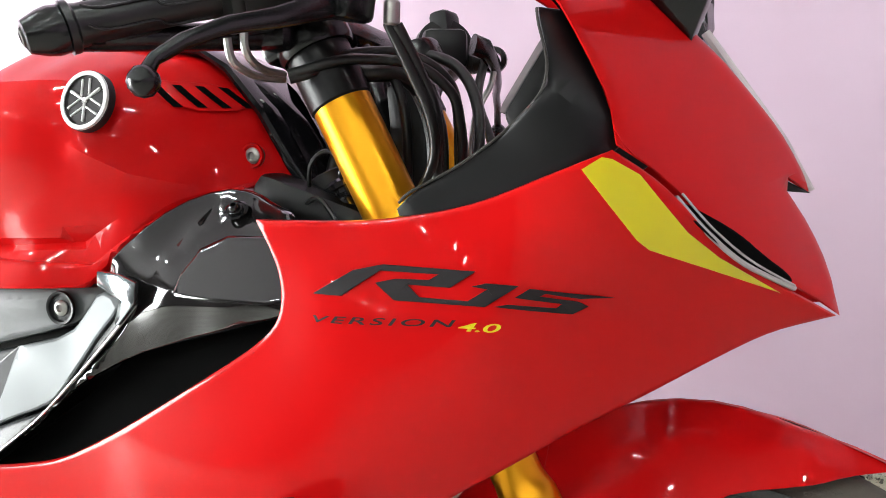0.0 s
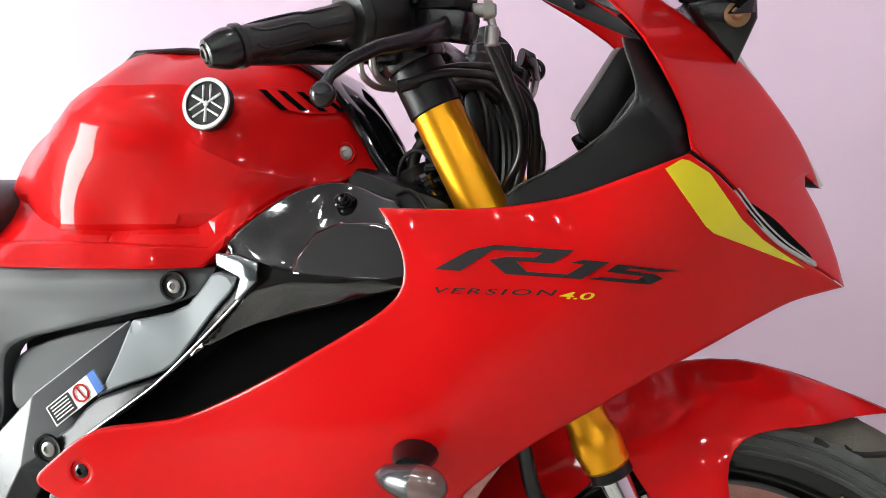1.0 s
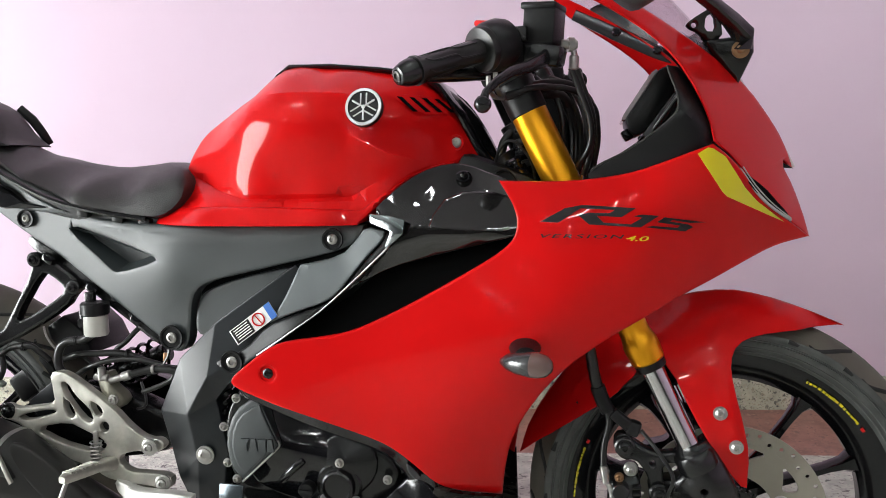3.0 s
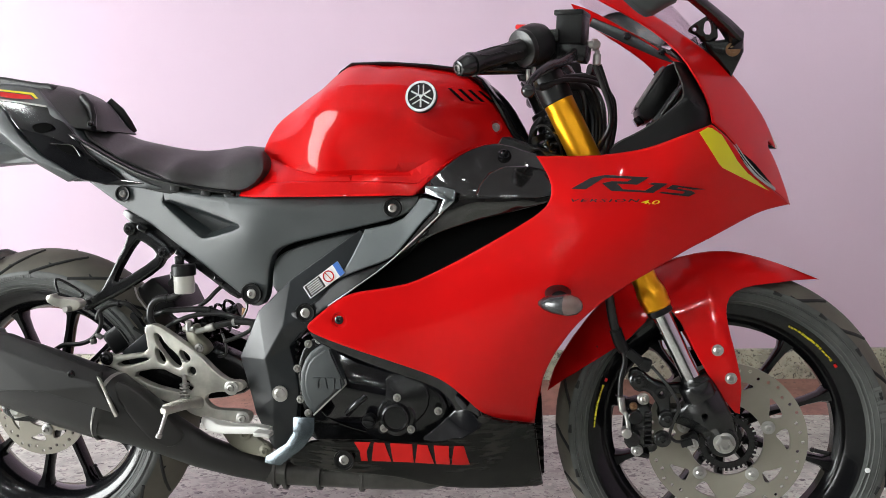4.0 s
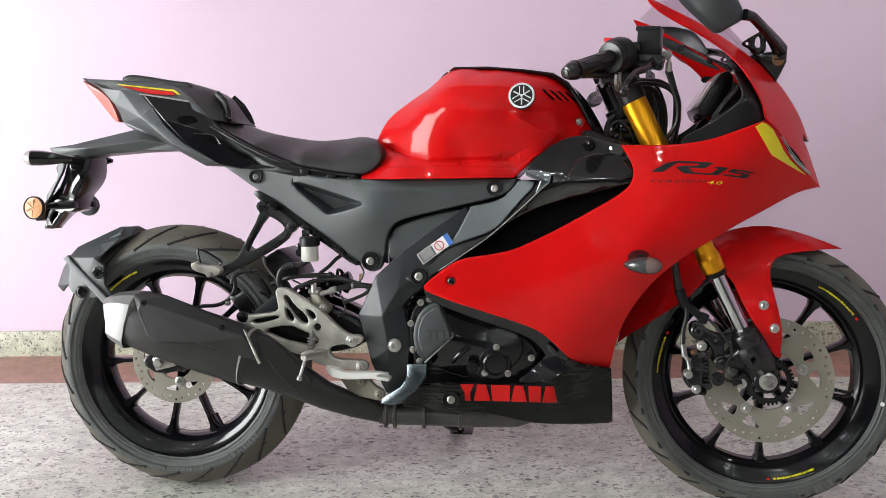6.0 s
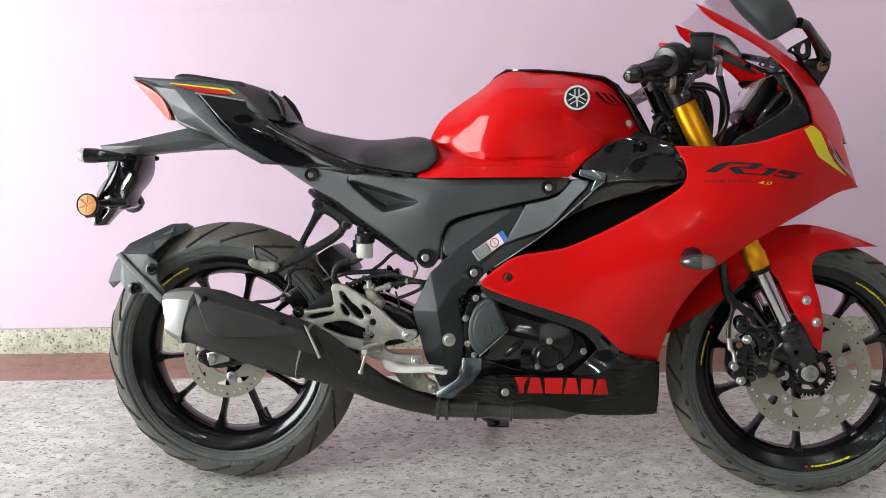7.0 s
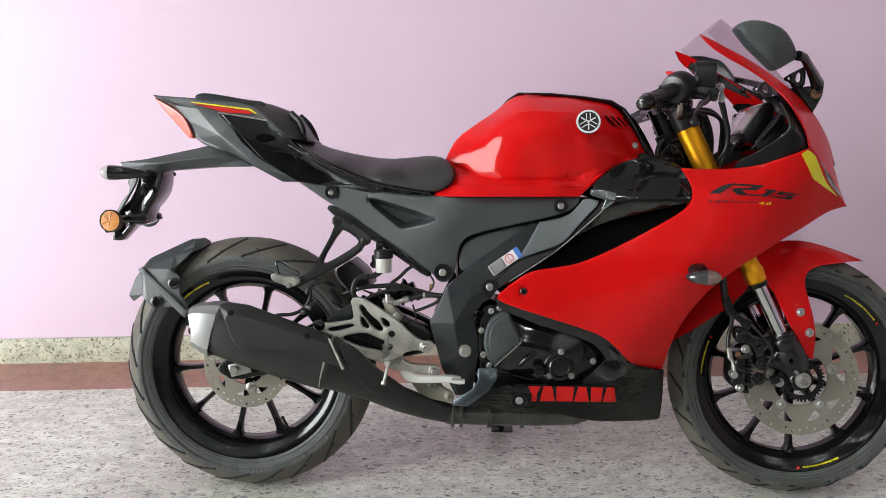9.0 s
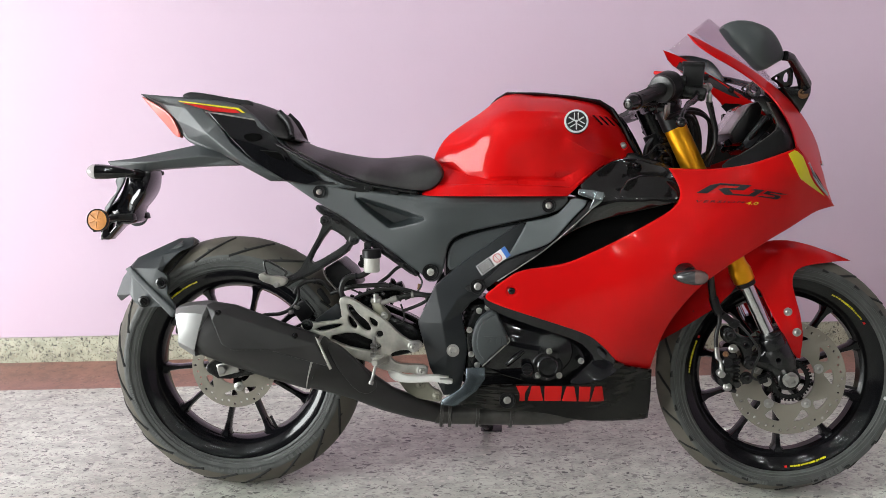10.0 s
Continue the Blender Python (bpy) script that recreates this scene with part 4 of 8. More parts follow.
pair("frame_spar", facet(SPAR, [(0, 11, 16), (11, 14, 16), (11, 12, 13), (11, 13, 14), (14, 10, 16), (0, 16, 15), (0, 15, 1), (1, 15, 2), (2, 15, 17), (2, 17, 3), (3, 17, 4), (4, 17, 5), (5, 17, 6), (6, 17, 7), (17, 15, 7), (15, 8, 7), (15, 16, 8), (16, 9, 8), (16, 10, 9)], 0.03, 0.002), SPARBLACK, label="satin black angular frame spar", sharp=4)
pair("inner_spar", shell([(0.555, 0.63), (0.7, 0.665), (0.72, 0.65), (0.62, 0.58), (0.53, 0.54), (0.53, 0.6)], [(0.6, 0.6, -0.108)], 0.02, 0.004, 0.02), GREY)
pair("spar_cover", shell([(0.813, 0.722), (0.843, 0.7155, 1), (0.842, 0.704), (0.82, 0.683), (0.795, 0.654), (0.77, 0.624), (0.748, 0.611), (0.7, 0.595), (0.66, 0.578, 1), (0.678, 0.604), (0.691, 0.625), (0.712, 0.666, 1), (0.775, 0.679), (0.8, 0.704)], [(0.813, 0.722, -0.135), (0.845, 0.715, -0.145), (0.82, 0.683, -0.146), (0.748, 0.611, -0.14), (0.66, 0.578, -0.13), (0.712, 0.664, -0.133), (0.775, 0.678, -0.134), (0.76, 0.65, -0.141)], 0.006, 0.003, 0.012, smooth=1), SILVERGREY, label="satin gunmetal spar cover", sharp=14)
pair("spar_trim", shell([(0.846, 0.714), (0.871, 0.714), (0.858, 0.7), (0.843, 0.686), (0.8, 0.647), (0.751, 0.604), (0.704, 0.571), (0.645, 0.532), (0.612, 0.508), (0.589, 0.503), (0.562, 0.516, 1), (0.62, 0.536), (0.656, 0.576), (0.7, 0.592), (0.748, 0.608), (0.772, 0.621), (0.797, 0.651), (0.822, 0.68), (0.844, 0.702)], [(0.846, 0.715, -0.146), (0.871, 0.714, -0.152), (0.8, 0.647, -0.15), (0.704, 0.573, -0.147), (0.6, 0.505, -0.135), (0.566, 0.516, -0.125), (0.656, 0.576, -0.131), (0.772, 0.621, -0.142)], 0.006, 0.003, 0.01, smooth=1), MATTE, label="black trim strip with a bright edge")
# steel bead that stands in for the white reflections on the shiny trim
pair("trim_glint", tube([(0.868, -0.1535, 0.712), (0.843, -0.1535, 0.6865), (0.8, -0.1515, 0.647), (0.751, -0.1495, 0.6045), (0.704, -0.1485, 0.5715), (0.645, -0.1445, 0.5325)], 0.0014, 6), STEEL)

def funnel(outer, inner, y0, y1):
    """A recess whose walls run in from one outline to a smaller one, with a floor."""
    a, b = rounded(outer, 1), rounded(inner, 1)
    n = len(a)
    vs = [(x, y0, z) for x, z in a] + [(x, y1, z) for x, z in b] + [(x, y1 + 0.006, z) for x, z in b]
    fs = [(k, (k + 1) % n, n + (k + 1) % n, n + k) for k in range(n)] + [(n + k, n + (k + 1) % n, 2 * n + (k + 1) % n, 2 * n + k) for k in range(n)] + [tuple(range(2 * n, 3 * n))]
    return Geo().add(vs, fs)


pair("cover_pocket", funnel(POCKET, [(0.33, 0.7085), (0.338, 0.709), (0.44, 0.6745), (0.444, 0.672), (0.406, 0.6605), (0.4, 0.662)], -0.1, -0.078), GREY, label="angular recess in the frame cover")

# --- belly pan ---
BELLY_DEPTH = [(1.001, 0.319, -0.108), (0.942, 0.338, -0.145), (0.903, 0.327, -0.148), (0.792, 0.293, -0.148), (0.698, 0.29, -0.147), (0.614, 0.285, -0.14), (0.547, 0.232, -0.12), (0.7, 0.222, -0.12), (0.824, 0.2, -0.1), (0.9, 0.2, -0.085), (1.0, 0.19, -0.04), (1.01, 0.24, -0.07), (0.67, 0.259, -0.142), (0.88, 0.27, -0.14)]
pair("belly_pan", shell([(1.003, 0.324, 1), (0.97, 0.332), (0.942, 0.34), (0.912, 0.352), (0.903, 0.327), (0.868, 0.304), (0.792, 0.294), (0.698, 0.296), (0.614, 0.292), (0.576, 0.272), (0.547, 0.234), (0.621, 0.229), (0.718, 0.223), (0.772, 0.216), (0.824, 0.2), (0.9, 0.192), (1.0, 0.184), (1.012, 0.188, 1), (1.009, 0.24)], BELLY_DEPTH, 0.005, 0.004, 0.014, smooth=1), BELLY, label="scuffed gloss black belly pan")
pair("belly_strip", shell([(0.612, 0.496), (0.637, 0.489), (0.694, 0.468), (0.751, 0.452), (0.832, 0.426), (0.861, 0.412), (0.889, 0.386), (0.917, 0.35), (0.906, 0.325), (0.868, 0.3), (0.835, 0.297), (0.872, 0.333), (0.857, 0.369), (0.828, 0.393), (0.748, 0.422), (0.666, 0.45), (0.62, 0.473)], [(0.615, 0.493, -0.16), (0.751, 0.448, -0.164), (0.858, 0.408, -0.158), (0.914, 0.352, -0.148), (0.868, 0.301, -0.135), (0.868, 0.333, -0.128), (0.828, 0.393, -0.14), (0.666, 0.45, -0.148)], 0.012, 0.004, 0.012, smooth=1), GLOSS, label="gloss black inner fairing strip")

# --- inner cowl, dash, screen ---
pair("inner_cowl", shell([(1.122, 0.788), (1.14, 0.8045), (1.17, 0.819), (1.2, 0.838), (1.226, 0.859), (1.2365, 0.872), (1.236, 0.89), (1.228, 0.914), (1.225, 0.929, 1), (1.252, 0.926), (1.27, 0.895), (1.283, 0.852), (1.283, 0.826), (1.227, 0.806), (1.186, 0.792), (1.145, 0.785)], [(1.122, 0.788, -0.19), (1.142, 0.805, -0.194), (1.2, 0.838, -0.19), (1.236, 0.872, -0.198), (1.236, 0.892, -0.188), (1.226, 0.927, -0.166), (1.252, 0.926, -0.148), (1.272, 0.89, -0.156), (1.283, 0.852, -0.17), (1.281, 0.826, -0.182), (1.227, 0.808, -0.19), (1.186, 0.792, -0.19), (1.258, 0.86, -0.188)], 0.005, 0.0025, 0.009, smooth=1, creases=[([(1.236, 0.874), (1.256, 0.855), (1.278, 0.838)], 0.006, 0.016)]), MATTE, label="matte black inner cowl panel")
pair("cowl_edge", tube([(1.13, -0.1935, 0.7965), (1.14, -0.1945, 0.8045), (1.17, -0.193, 0.819), (1.2, -0.1915, 0.838), (1.226, -0.1965, 0.859), (1.2355, -0.1985, 0.872), (1.2355, -0.19, 0.89), (1.228, -0.1765, 0.914), (1.225, -0.168, 0.927)], 0.0011, 6, 4), PIPE, label="thin dark grey bead along the inner cowl edge")
pair("cowl_liner", shell([(1.212, 0.955), (1.242, 0.925), (1.262, 0.89), (1.28, 0.84), (1.34, 0.775), (1.39, 0.755), (1.375, 0.84), (1.33, 0.9), (1.265, 0.95)], [(x, z, y + 0.012) for x, z, y in NOSE_DEPTH], 0.002, 0.001, 0.014, smooth=1), MATTE, label="black inner face of the nose cowl")


def screen():
    g, nu, nv = Geo(), 24, 20
    side = [Vector((1.25, -0.117, 0.971)), Vector((1.199, -0.123, 1.006)), Vector((1.149, -0.124, 1.037)), Vector((1.1, -0.121, 1.068)), Vector((1.078, -0.121, 1.086))]
    mid = [Vector((1.335, 0, 0.935)), Vector((1.283, 0, 0.992)), Vector((1.229, 0, 1.053)), Vector((1.175, 0, 1.103)), Vector((1.135, 0, 1.135))]

    def along(P, t):
        k = min(int(t * 4), 3)
        return P[k].lerp(P[k + 1], t * 4 - k)
    vs = []
    for i in range(nv + 1):
        s, c = along(side, i / nv), along(mid, i / nv)
        for j in range(nu + 1):
            u = -1 + 2 * j / nu
            b = 1 - abs(u) ** 2.2
            vs.append((s.x + (c.x - s.x) * b, -s.y * u, s.z + (c.z - s.z) * b))
    m = nu + 1
    fs = [(i * m + j, i * m + j + 1, (i + 1) * m + j + 1, (i + 1) * m + j) for i in range(nv) for j in range(nu)]
    return g.add(vs, fs)


scr = part("windscreen", screen(), GLASSY, bike, "clear lightly smoked plastic windscreen")
sol = scr.modifiers.new("thickness", "SOLIDIFY")
sol.thickness = 0.002
scr.visible_shadow = False

# --- fender ---
FENDER_DEPTH = [(1.215, 0.592, 0.0), (1.267, 0.611, 0.0), (1.326, 0.619, 0.0), (1.376, 0.611, 0.0), (1.438, 0.59, 0.0), (1.487, 0.569, 0.0), (1.416, 0.569, -0.05), (1.359, 0.562, -0.066), (1.323, 0.528, -0.085), (1.335, 0.452, -0.108), (1.342, 0.349, -0.09), (1.299, 0.405, -0.106), (1.24, 0.528, -0.09), (1.219, 0.55, -0.075), (1.3, 0.58, -0.06), (1.38, 0.59, -0.035), (1.305, 0.462, -0.11)]
fender = part("front_fender", shell([(1.2, 0.588), (1.267, 0.611), (1.326, 0.619), (1.376, 0.611), (1.438, 0.59), (1.489, 0.568, 1), (1.416, 0.569), (1.359, 0.563), (1.331, 0.551), (1.321, 0.528), (1.324, 0.496), (1.335, 0.452), (1.347, 0.401), (1.346, 0.349, 1), (1.335, 0.352), (1.299, 0.405), (1.267, 0.461), (1.24, 0.52), (1.2, 0.548)], FENDER_DEPTH, 0.004, 0.002, 0.011, both=True, smooth=1, creases=[([(1.225, 0.565), (1.27, 0.588), (1.33, 0.597), (1.39, 0.588), (1.45, 0.575)], 0.009, 0.01), ([(1.3, 0.56), (1.312, 0.51), (1.325, 0.44), (1.338, 0.37)], 0.004, 0.01)]), RED, bike, "glossy red front mudguard")
part("fender_rear", shell([(1.021, 0.363, 1), (1.07, 0.404), (1.127, 0.442), (1.182, 0.484), (1.215, 0.54), (1.225, 0.594), (1.17, 0.565), (1.129, 0.535), (1.077, 0.475), (1.036, 0.41)], [(1.021, 0.363, -0.03), (1.07, 0.404, -0.055), (1.127, 0.442, -0.062), (1.182, 0.484, -0.066), (1.21, 0.54, -0.07), (1.225, 0.594, 0.0), (1.129, 0.535, 0.0), (1.077, 0.475, 0.0), (1.036, 0.41, 0.0), (1.12, 0.49, -0.05)], 0.004, 0.002, 0.011, both=True, smooth=1), RED, fender)

# --- seats and tail ---
SEAT_DEPTH = [(0.135, 0.86, -0.07), (0.172, 0.856, -0.03), (0.224, 0.836, -0.02), (0.29, 0.822, -0.02), (0.355, 0.812, -0.02), (0.42, 0.816, -0.02), (0.462, 0.82, -0.04), (0.497, 0.811, -0.075), (0.517, 0.792, -0.098), (0.522, 0.772, -0.108), (0.51, 0.752, -0.115), (0.485, 0.734, -0.12), (0.447, 0.736, -0.12), (0.386, 0.746, -0.125), (0.322, 0.762, -0.12), (0.255, 0.789, -0.11), (0.2, 0.816, -0.1), (0.157, 0.838, -0.09), (0.35, 0.785, -0.115), (0.45, 0.785, -0.1), (0.25, 0.81, -0.09)]
part("rider_seat", shell([(0.135, 0.86), (0.172, 0.856), (0.224, 0.836), (0.29, 0.822), (0.355, 0.812), (0.42, 0.817), (0.462, 0.821), (0.497, 0.812), (0.517, 0.792), (0.523, 0.772), (0.511, 0.75), (0.485, 0.733), (0.447, 0.735), (0.386, 0.745), (0.322, 0.761), (0.255, 0.788), (0.2, 0.815), (0.157, 0.837)], SEAT_DEPTH, 0, 0.012, 0.012, back=0.0, both=True, smooth=1), VINYL, bike, "black vinyl rider seat")
pillion = part("pillion_seat", shell([(0.032, 0.94), (0.052, 0.9485), (0.085, 0.9415), (0.137, 0.919), (0.152, 0.897), (0.162, 0.88), (0.171, 0.861), (0.186, 0.851), (0.162, 0.853), (0.1226, 0.859), (0.096, 0.886), (0.071, 0.911), (0.045, 0.931)], [(0.032, 0.94, -0.05), (0.052, 0.947, -0.03), (0.085, 0.94, -0.03), (0.137, 0.917, -0.03), (0.162, 0.88, -0.035), (0.186, 0.852, -0.06), (0.1226, 0.861, -0.085), (0.071, 0.913, -0.075), (0.1, 0.91, -0.06), (0.14, 0.88, -0.065)], 0, 0.008, 0.01, back=0.0, both=True, smooth=1), VINYL, bike, "black vinyl pillion seat")
for sgn in (-1, 1):
    part("grab_strap", sweep([((0.128, sgn * 0.046, 0.921), 0.005, 0.008), ((0.149, sgn * 0.052, 0.9), 0.006, 0.0085), ((0.16, sgn * 0.06, 0.878), 0.006, 0.008), ((0.166, sgn * 0.07, 0.858), 0.005, 0.007)], 12, 3), MATTE, pillion, "black grab strap")
TAIL_DEPTH = [(-0.22, 0.969, 0), (-0.08, 0.957, -0.03), (0.022, 0.945, -0.045), (0.07, 0.919, -0.075), (0.144, 0.844, -0.087), (0.185, 0.805, -0.092), (0.279, 0.753, -0.1), (0.331, 0.74, -0.1), (0.195, 0.753, -0.08), (0.114, 0.759, -0.075), (0.029, 0.813, -0.065), (-0.07, 0.843, -0.05), (-0.154, 0.916, -0.02), (0.02, 0.87, -0.085), (0.1, 0.83, -0.092), (-0.1, 0.92, -0.04)]
part("tail_cowl", shell([(-0.222, 0.97, 1), (-0.08, 0.957), (0.022, 0.945), (0.07, 0.919), (0.104, 0.886), (0.144, 0.846), (0.185, 0.807), (0.279, 0.755), (0.34, 0.738), (0.195, 0.75), (0.142, 0.759), (0.114, 0.757), (0.072, 0.784), (0.029, 0.811), (-0.013, 0.827), (-0.07, 0.841), (-0.099, 0.856), (-0.154, 0.914)], TAIL_DEPTH, 0, 0.004, 0.012, back=0.0, both=True, smooth=1), GREY, bike, "grey and black tail cowl")

# --- exhaust ---
muffler = part("muffler", sweep([((-0.04, -0.17, 0.432), 0.05, 0.052), ((-0.03, -0.17, 0.429), 0.054, 0.058), ((0.05, -0.169, 0.404), 0.057, 0.063), ((0.15, -0.166, 0.372), 0.057, 0.064), ((0.228, -0.162, 0.347), 0.054, 0.062),
                                 ((0.236, -0.161, 0.345), 0.054, 0.062), ((0.238, -0.161, 0.344), 0.051, 0.059), ((0.29, -0.153, 0.318), 0.042, 0.048), ((0.33, -0.145, 0.293), 0.034, 0.038), ((0.39, -0.125, 0.255), 0.027, 0.03), ((0.45, -0.1, 0.227), 0.024, 0.026), ((0.52, -0.075, 0.203), 0.022, 0.022)], 40, 2.3), MUFFLER, bike, "matte black muffler with a silver end cap")
part("end_cap", sweep([((-0.071, -0.17, 0.433), 0.03, 0.03), ((-0.07, -0.17, 0.433), 0.04, 0.044), ((-0.064, -0.17, 0.434), 0.0455, 0.05), ((-0.03, -0.17, 0.428), 0.0555, 0.0615), ((-0.016, -0.17, 0.4245), 0.0575, 0.064), ((-0.015, -0.17, 0.424), 0.05, 0.055)], 12, 3.2), CAPSILVER, muffler, "satin silver muffler end cap", sharp=18)
part("outlet", turned([(0.02, 0), (0.02, -0.006), (0.024, -0.006), (0.024, 0.004)], (-0.071, -0.17, 0.433), (1, 0, -0.3), 20, caps=False), BLACKMETAL, muffler)
COVER = [(-0.004, 0.484, -0.207), (0.012, 0.489, -0.2), (0.061, 0.482, -0.2), (0.238, 0.417, -0.2), (0.274, 0.346, -0.212), (0.141, 0.388, -0.232), (0.059, 0.387, -0.232), (0.036, 0.4, -0.23), (0.016, 0.452, -0.229), (0.024, 0.472, -0.227), (0.246, 0.4, -0.222)]
part("muffler_cover", facet(COVER, [(0, 1, 9), (1, 2, 9), (2, 3, 10), (2, 10, 9), (9, 10, 5), (10, 4, 5), (9, 5, 6), (9, 6, 7), (9, 7, 8), (0, 9, 8)], 0.014, 0.0025), MUFFLER, muffler, "matte black plastic muffler cover", sharp=4)
part("seam_ring", sweep([((0.2285, -0.162, 0.3465), 0.0548, 0.0628), ((0.2315, -0.162, 0.3458), 0.0552, 0.0632), ((0.2325, -0.162, 0.3455), 0.0545, 0.0625)], 40, 2.3), STEEL, muffler)
part("guard_strip", shell([(0.243, 0.415), (0.249, 0.411), (0.279, 0.345), (0.274, 0.342)], [(0.246, 0.411, -0.216), (0.277, 0.345, -0.216), (0.26, 0.38, -0.226)], 0.004, 0.001, 0.008, smooth=0), ALLOY, muffler)
part("heat_guard", shell([(0.262, 0.402), (0.29, 0.4), (0.35, 0.33), (0.38, 0.29), (0.34, 0.27), (0.29, 0.335)], [(0.27, 0.4, -0.205), (0.29, 0.335, -0.205), (0.38, 0.29, -0.165), (0.34, 0.27, -0.175)], 0.005, 0.003, 0.012), MUFFLER, muffler)
for x, z in ((0.03, 0.47), (0.2, 0.42)):
    part("bolt", bolt((x, -0.227, z), 0.005), BLACKMETAL, muffler)
pipe = part("exhaust_pipe", sweep([((0.5, -0.08, 0.206), 0.024, 0.023), ((0.56, -0.07, 0.203), 0.026, 0.024), ((0.72, -0.06, 0.201), 0.028, 0.025), ((0.8, -0.05, 0.2), 0.026, 0.024), ((0.9, -0.04, 0.23), 0.022, 0.022), ((0.95, -0.03, 0.32), 0.02, 0.02)], 24, 2.2), PIPE, bike, "heat-stained steel exhaust pipe under the belly")
for x in (0.515, 0.535, 0.6, 0.68):
    part("clamp", turned([(0.027, -0.004), (0.0315, -0.003), (0.0315, 0.003), (0.027, 0.004)], (x, -0.076 + (x - 0.5) * 0.08, 0.2045 - (x - 0.5) * 0.02), (1, 0.05, -0.05), 24, caps=False), PIPE, pipe)
bracket = part("pipe_bracket", shell([(0.405, 0.304, 1), (0.4672, 0.298), (0.486, 0.288), (0.497, 0.274), (0.5134, 0.2685), (0.52, 0.252), (0.508, 0.2415), (0.4661, 0.248), (0.441, 0.255)], [(0.4, 0.3, -0.106), (0.52, 0.26, -0.11), (0.45, 0.28, -0.108)], 0.008, 0.003, 0.01, smooth=1), DULL, bike, "dull alloy exhaust bracket")
for x, z in ((0.507, 0.256), (0.468, 0.286)):
    part("bolt", joined(turned([(0.012, -0.002), (0.012, 0.003), (0.009, 0.005)], (x, -0.109, z), (0, -1, 0), 18), bolt((x, -0.113, z), 0.007)), DULL if x > 0.46 else BLACKMETAL, bracket)

# --- swingarm, rear axle, hugger ---
pair("swingarm", shell([(-0.05, 0.33), (-0.04, 0.295), (0.03, 0.288), (0.2, 0.33), (0.46, 0.34), (0.48, 0.4), (0.4, 0.44), (0.3, 0.47), (0.2, 0.42), (0.05, 0.35)], [(0.0, 0.31, -0.1), (0.2, 0.37, -0.09), (0.45, 0.38, -0.07)], 0.03, 0.008, 0.014), BLACKMETAL, label="black swingarm")
part("rear_axle", joined(rod((0, -0.118, RZ), (0, 0.118, RZ), 0.009), turned([(0.012, 0), (0.012, 0.005), (0.009, 0.008), (0.005, 0.008), (1e-7, 0.008)], (0.0, -0.115, RZ + 0.004), (0, -1, 0), 6)), STEEL, bike, "bright rear axle nut")
part("rear_caliper", joined(box((0.03, -0.088, 0.355), (0.07, 0.035, 0.045), pose(0, 0, 0, 0, 25, 0), 0.006), box((0.055, -0.105, 0.34), (0.04, 0.016, 0.03), pose(0, 0, 0, 0, 25, 0), 0.004), rod((0.05, -0.1, 0.345), (0.05, -0.12, 0.345), 0.012)), BLACKMETAL, bike, "black rear brake caliper")
part("axle_plate", flat([(-0.035, 0.335), (0.03, 0.34), (0.05, 0.31), (0.03, 0.29), (-0.03, 0.292)], -0.105, 0.008), BLACKMETAL, bike)
HUG = [(-0.274, 0.483, -0.06), (-0.257, 0.525, -0.06), (-0.233, 0.556, -0.065), (-0.217, 0.575, -0.06), (-0.123, 0.62, -0.035), (-0.091, 0.62, -0.03), (-0.087, 0.601, -0.05), (-0.111, 0.591, -0.068), (-0.141, 0.56, -0.085), (-0.15, 0.541, -0.092), (-0.132, 0.535, -0.098), (-0.132, 0.491, -0.1), (-0.115, 0.466, -0.1), (-0.119, 0.44, -0.1),
       (-0.143, 0.462, -0.1), (-0.198, 0.459, -0.098), (-0.217, 0.474, -0.095), (-0.229, 0.489, -0.088), (-0.265, 0.468, -0.055), (-0.223, 0.552, -0.088), (-0.156, 0.552, -0.098), (-0.152, 0.582, -0.072)]
hug = part("rear_hugger", facet(HUG, [(0, 1, 17), (1, 2, 17), (0, 17, 18), (2, 19, 17), (17, 19, 16), (19, 15, 16), (19, 20, 15), (20, 14, 15), (20, 9, 10), (20, 10, 11), (20, 11, 14), (11, 12, 14), (12, 13, 14), (2, 3, 19), (3, 21, 19), (19, 21, 20), (3, 4, 21), (4, 7, 21), (4, 5, 6), (4, 6, 7), (21, 7, 8), (21, 8, 20), (20, 8, 9)], 0.008, 0.0016), GREY, bike, "dark grey angular rear mudguard over the tyre", sharp=4)


def arc_strip(cx, cz, r, a0, a1, half, thick, n=14):
    """A curved cover across a tyre."""
    vs, fs = [], []
    for k in range(n + 1):
        a = radians(a0 + (a1 - a0) * k / n)
        for rr in (r, r + thick):
            for y, drop in ((-half, 0.012), (-half * 0.5, 0), (half * 0.5, 0), (half, 0.012)):
                vs.append((cx + (rr - drop) * math.cos(a), y, cz + (rr - drop) * math.sin(a)))
    for k in range(n):
        b, c = k * 8, k * 8 + 8
        for j in range(3):
            fs += [(b + j, b + j + 1, c + j + 1, c + j), (b + 4 + j, c + 4 + j, c + 5 + j, b + 5 + j)]
        fs += [(b, c, c + 4, b + 4), (b + 3, b + 7, c + 7, c + 3)]
    for b in (0, n * 8):
        fs += [(b, b + 1, b + 5, b + 4), (b + 1, b + 2, b + 6, b + 5), (b + 2, b + 3, b + 7, b + 6)]
    return Geo().add(vs, fs)


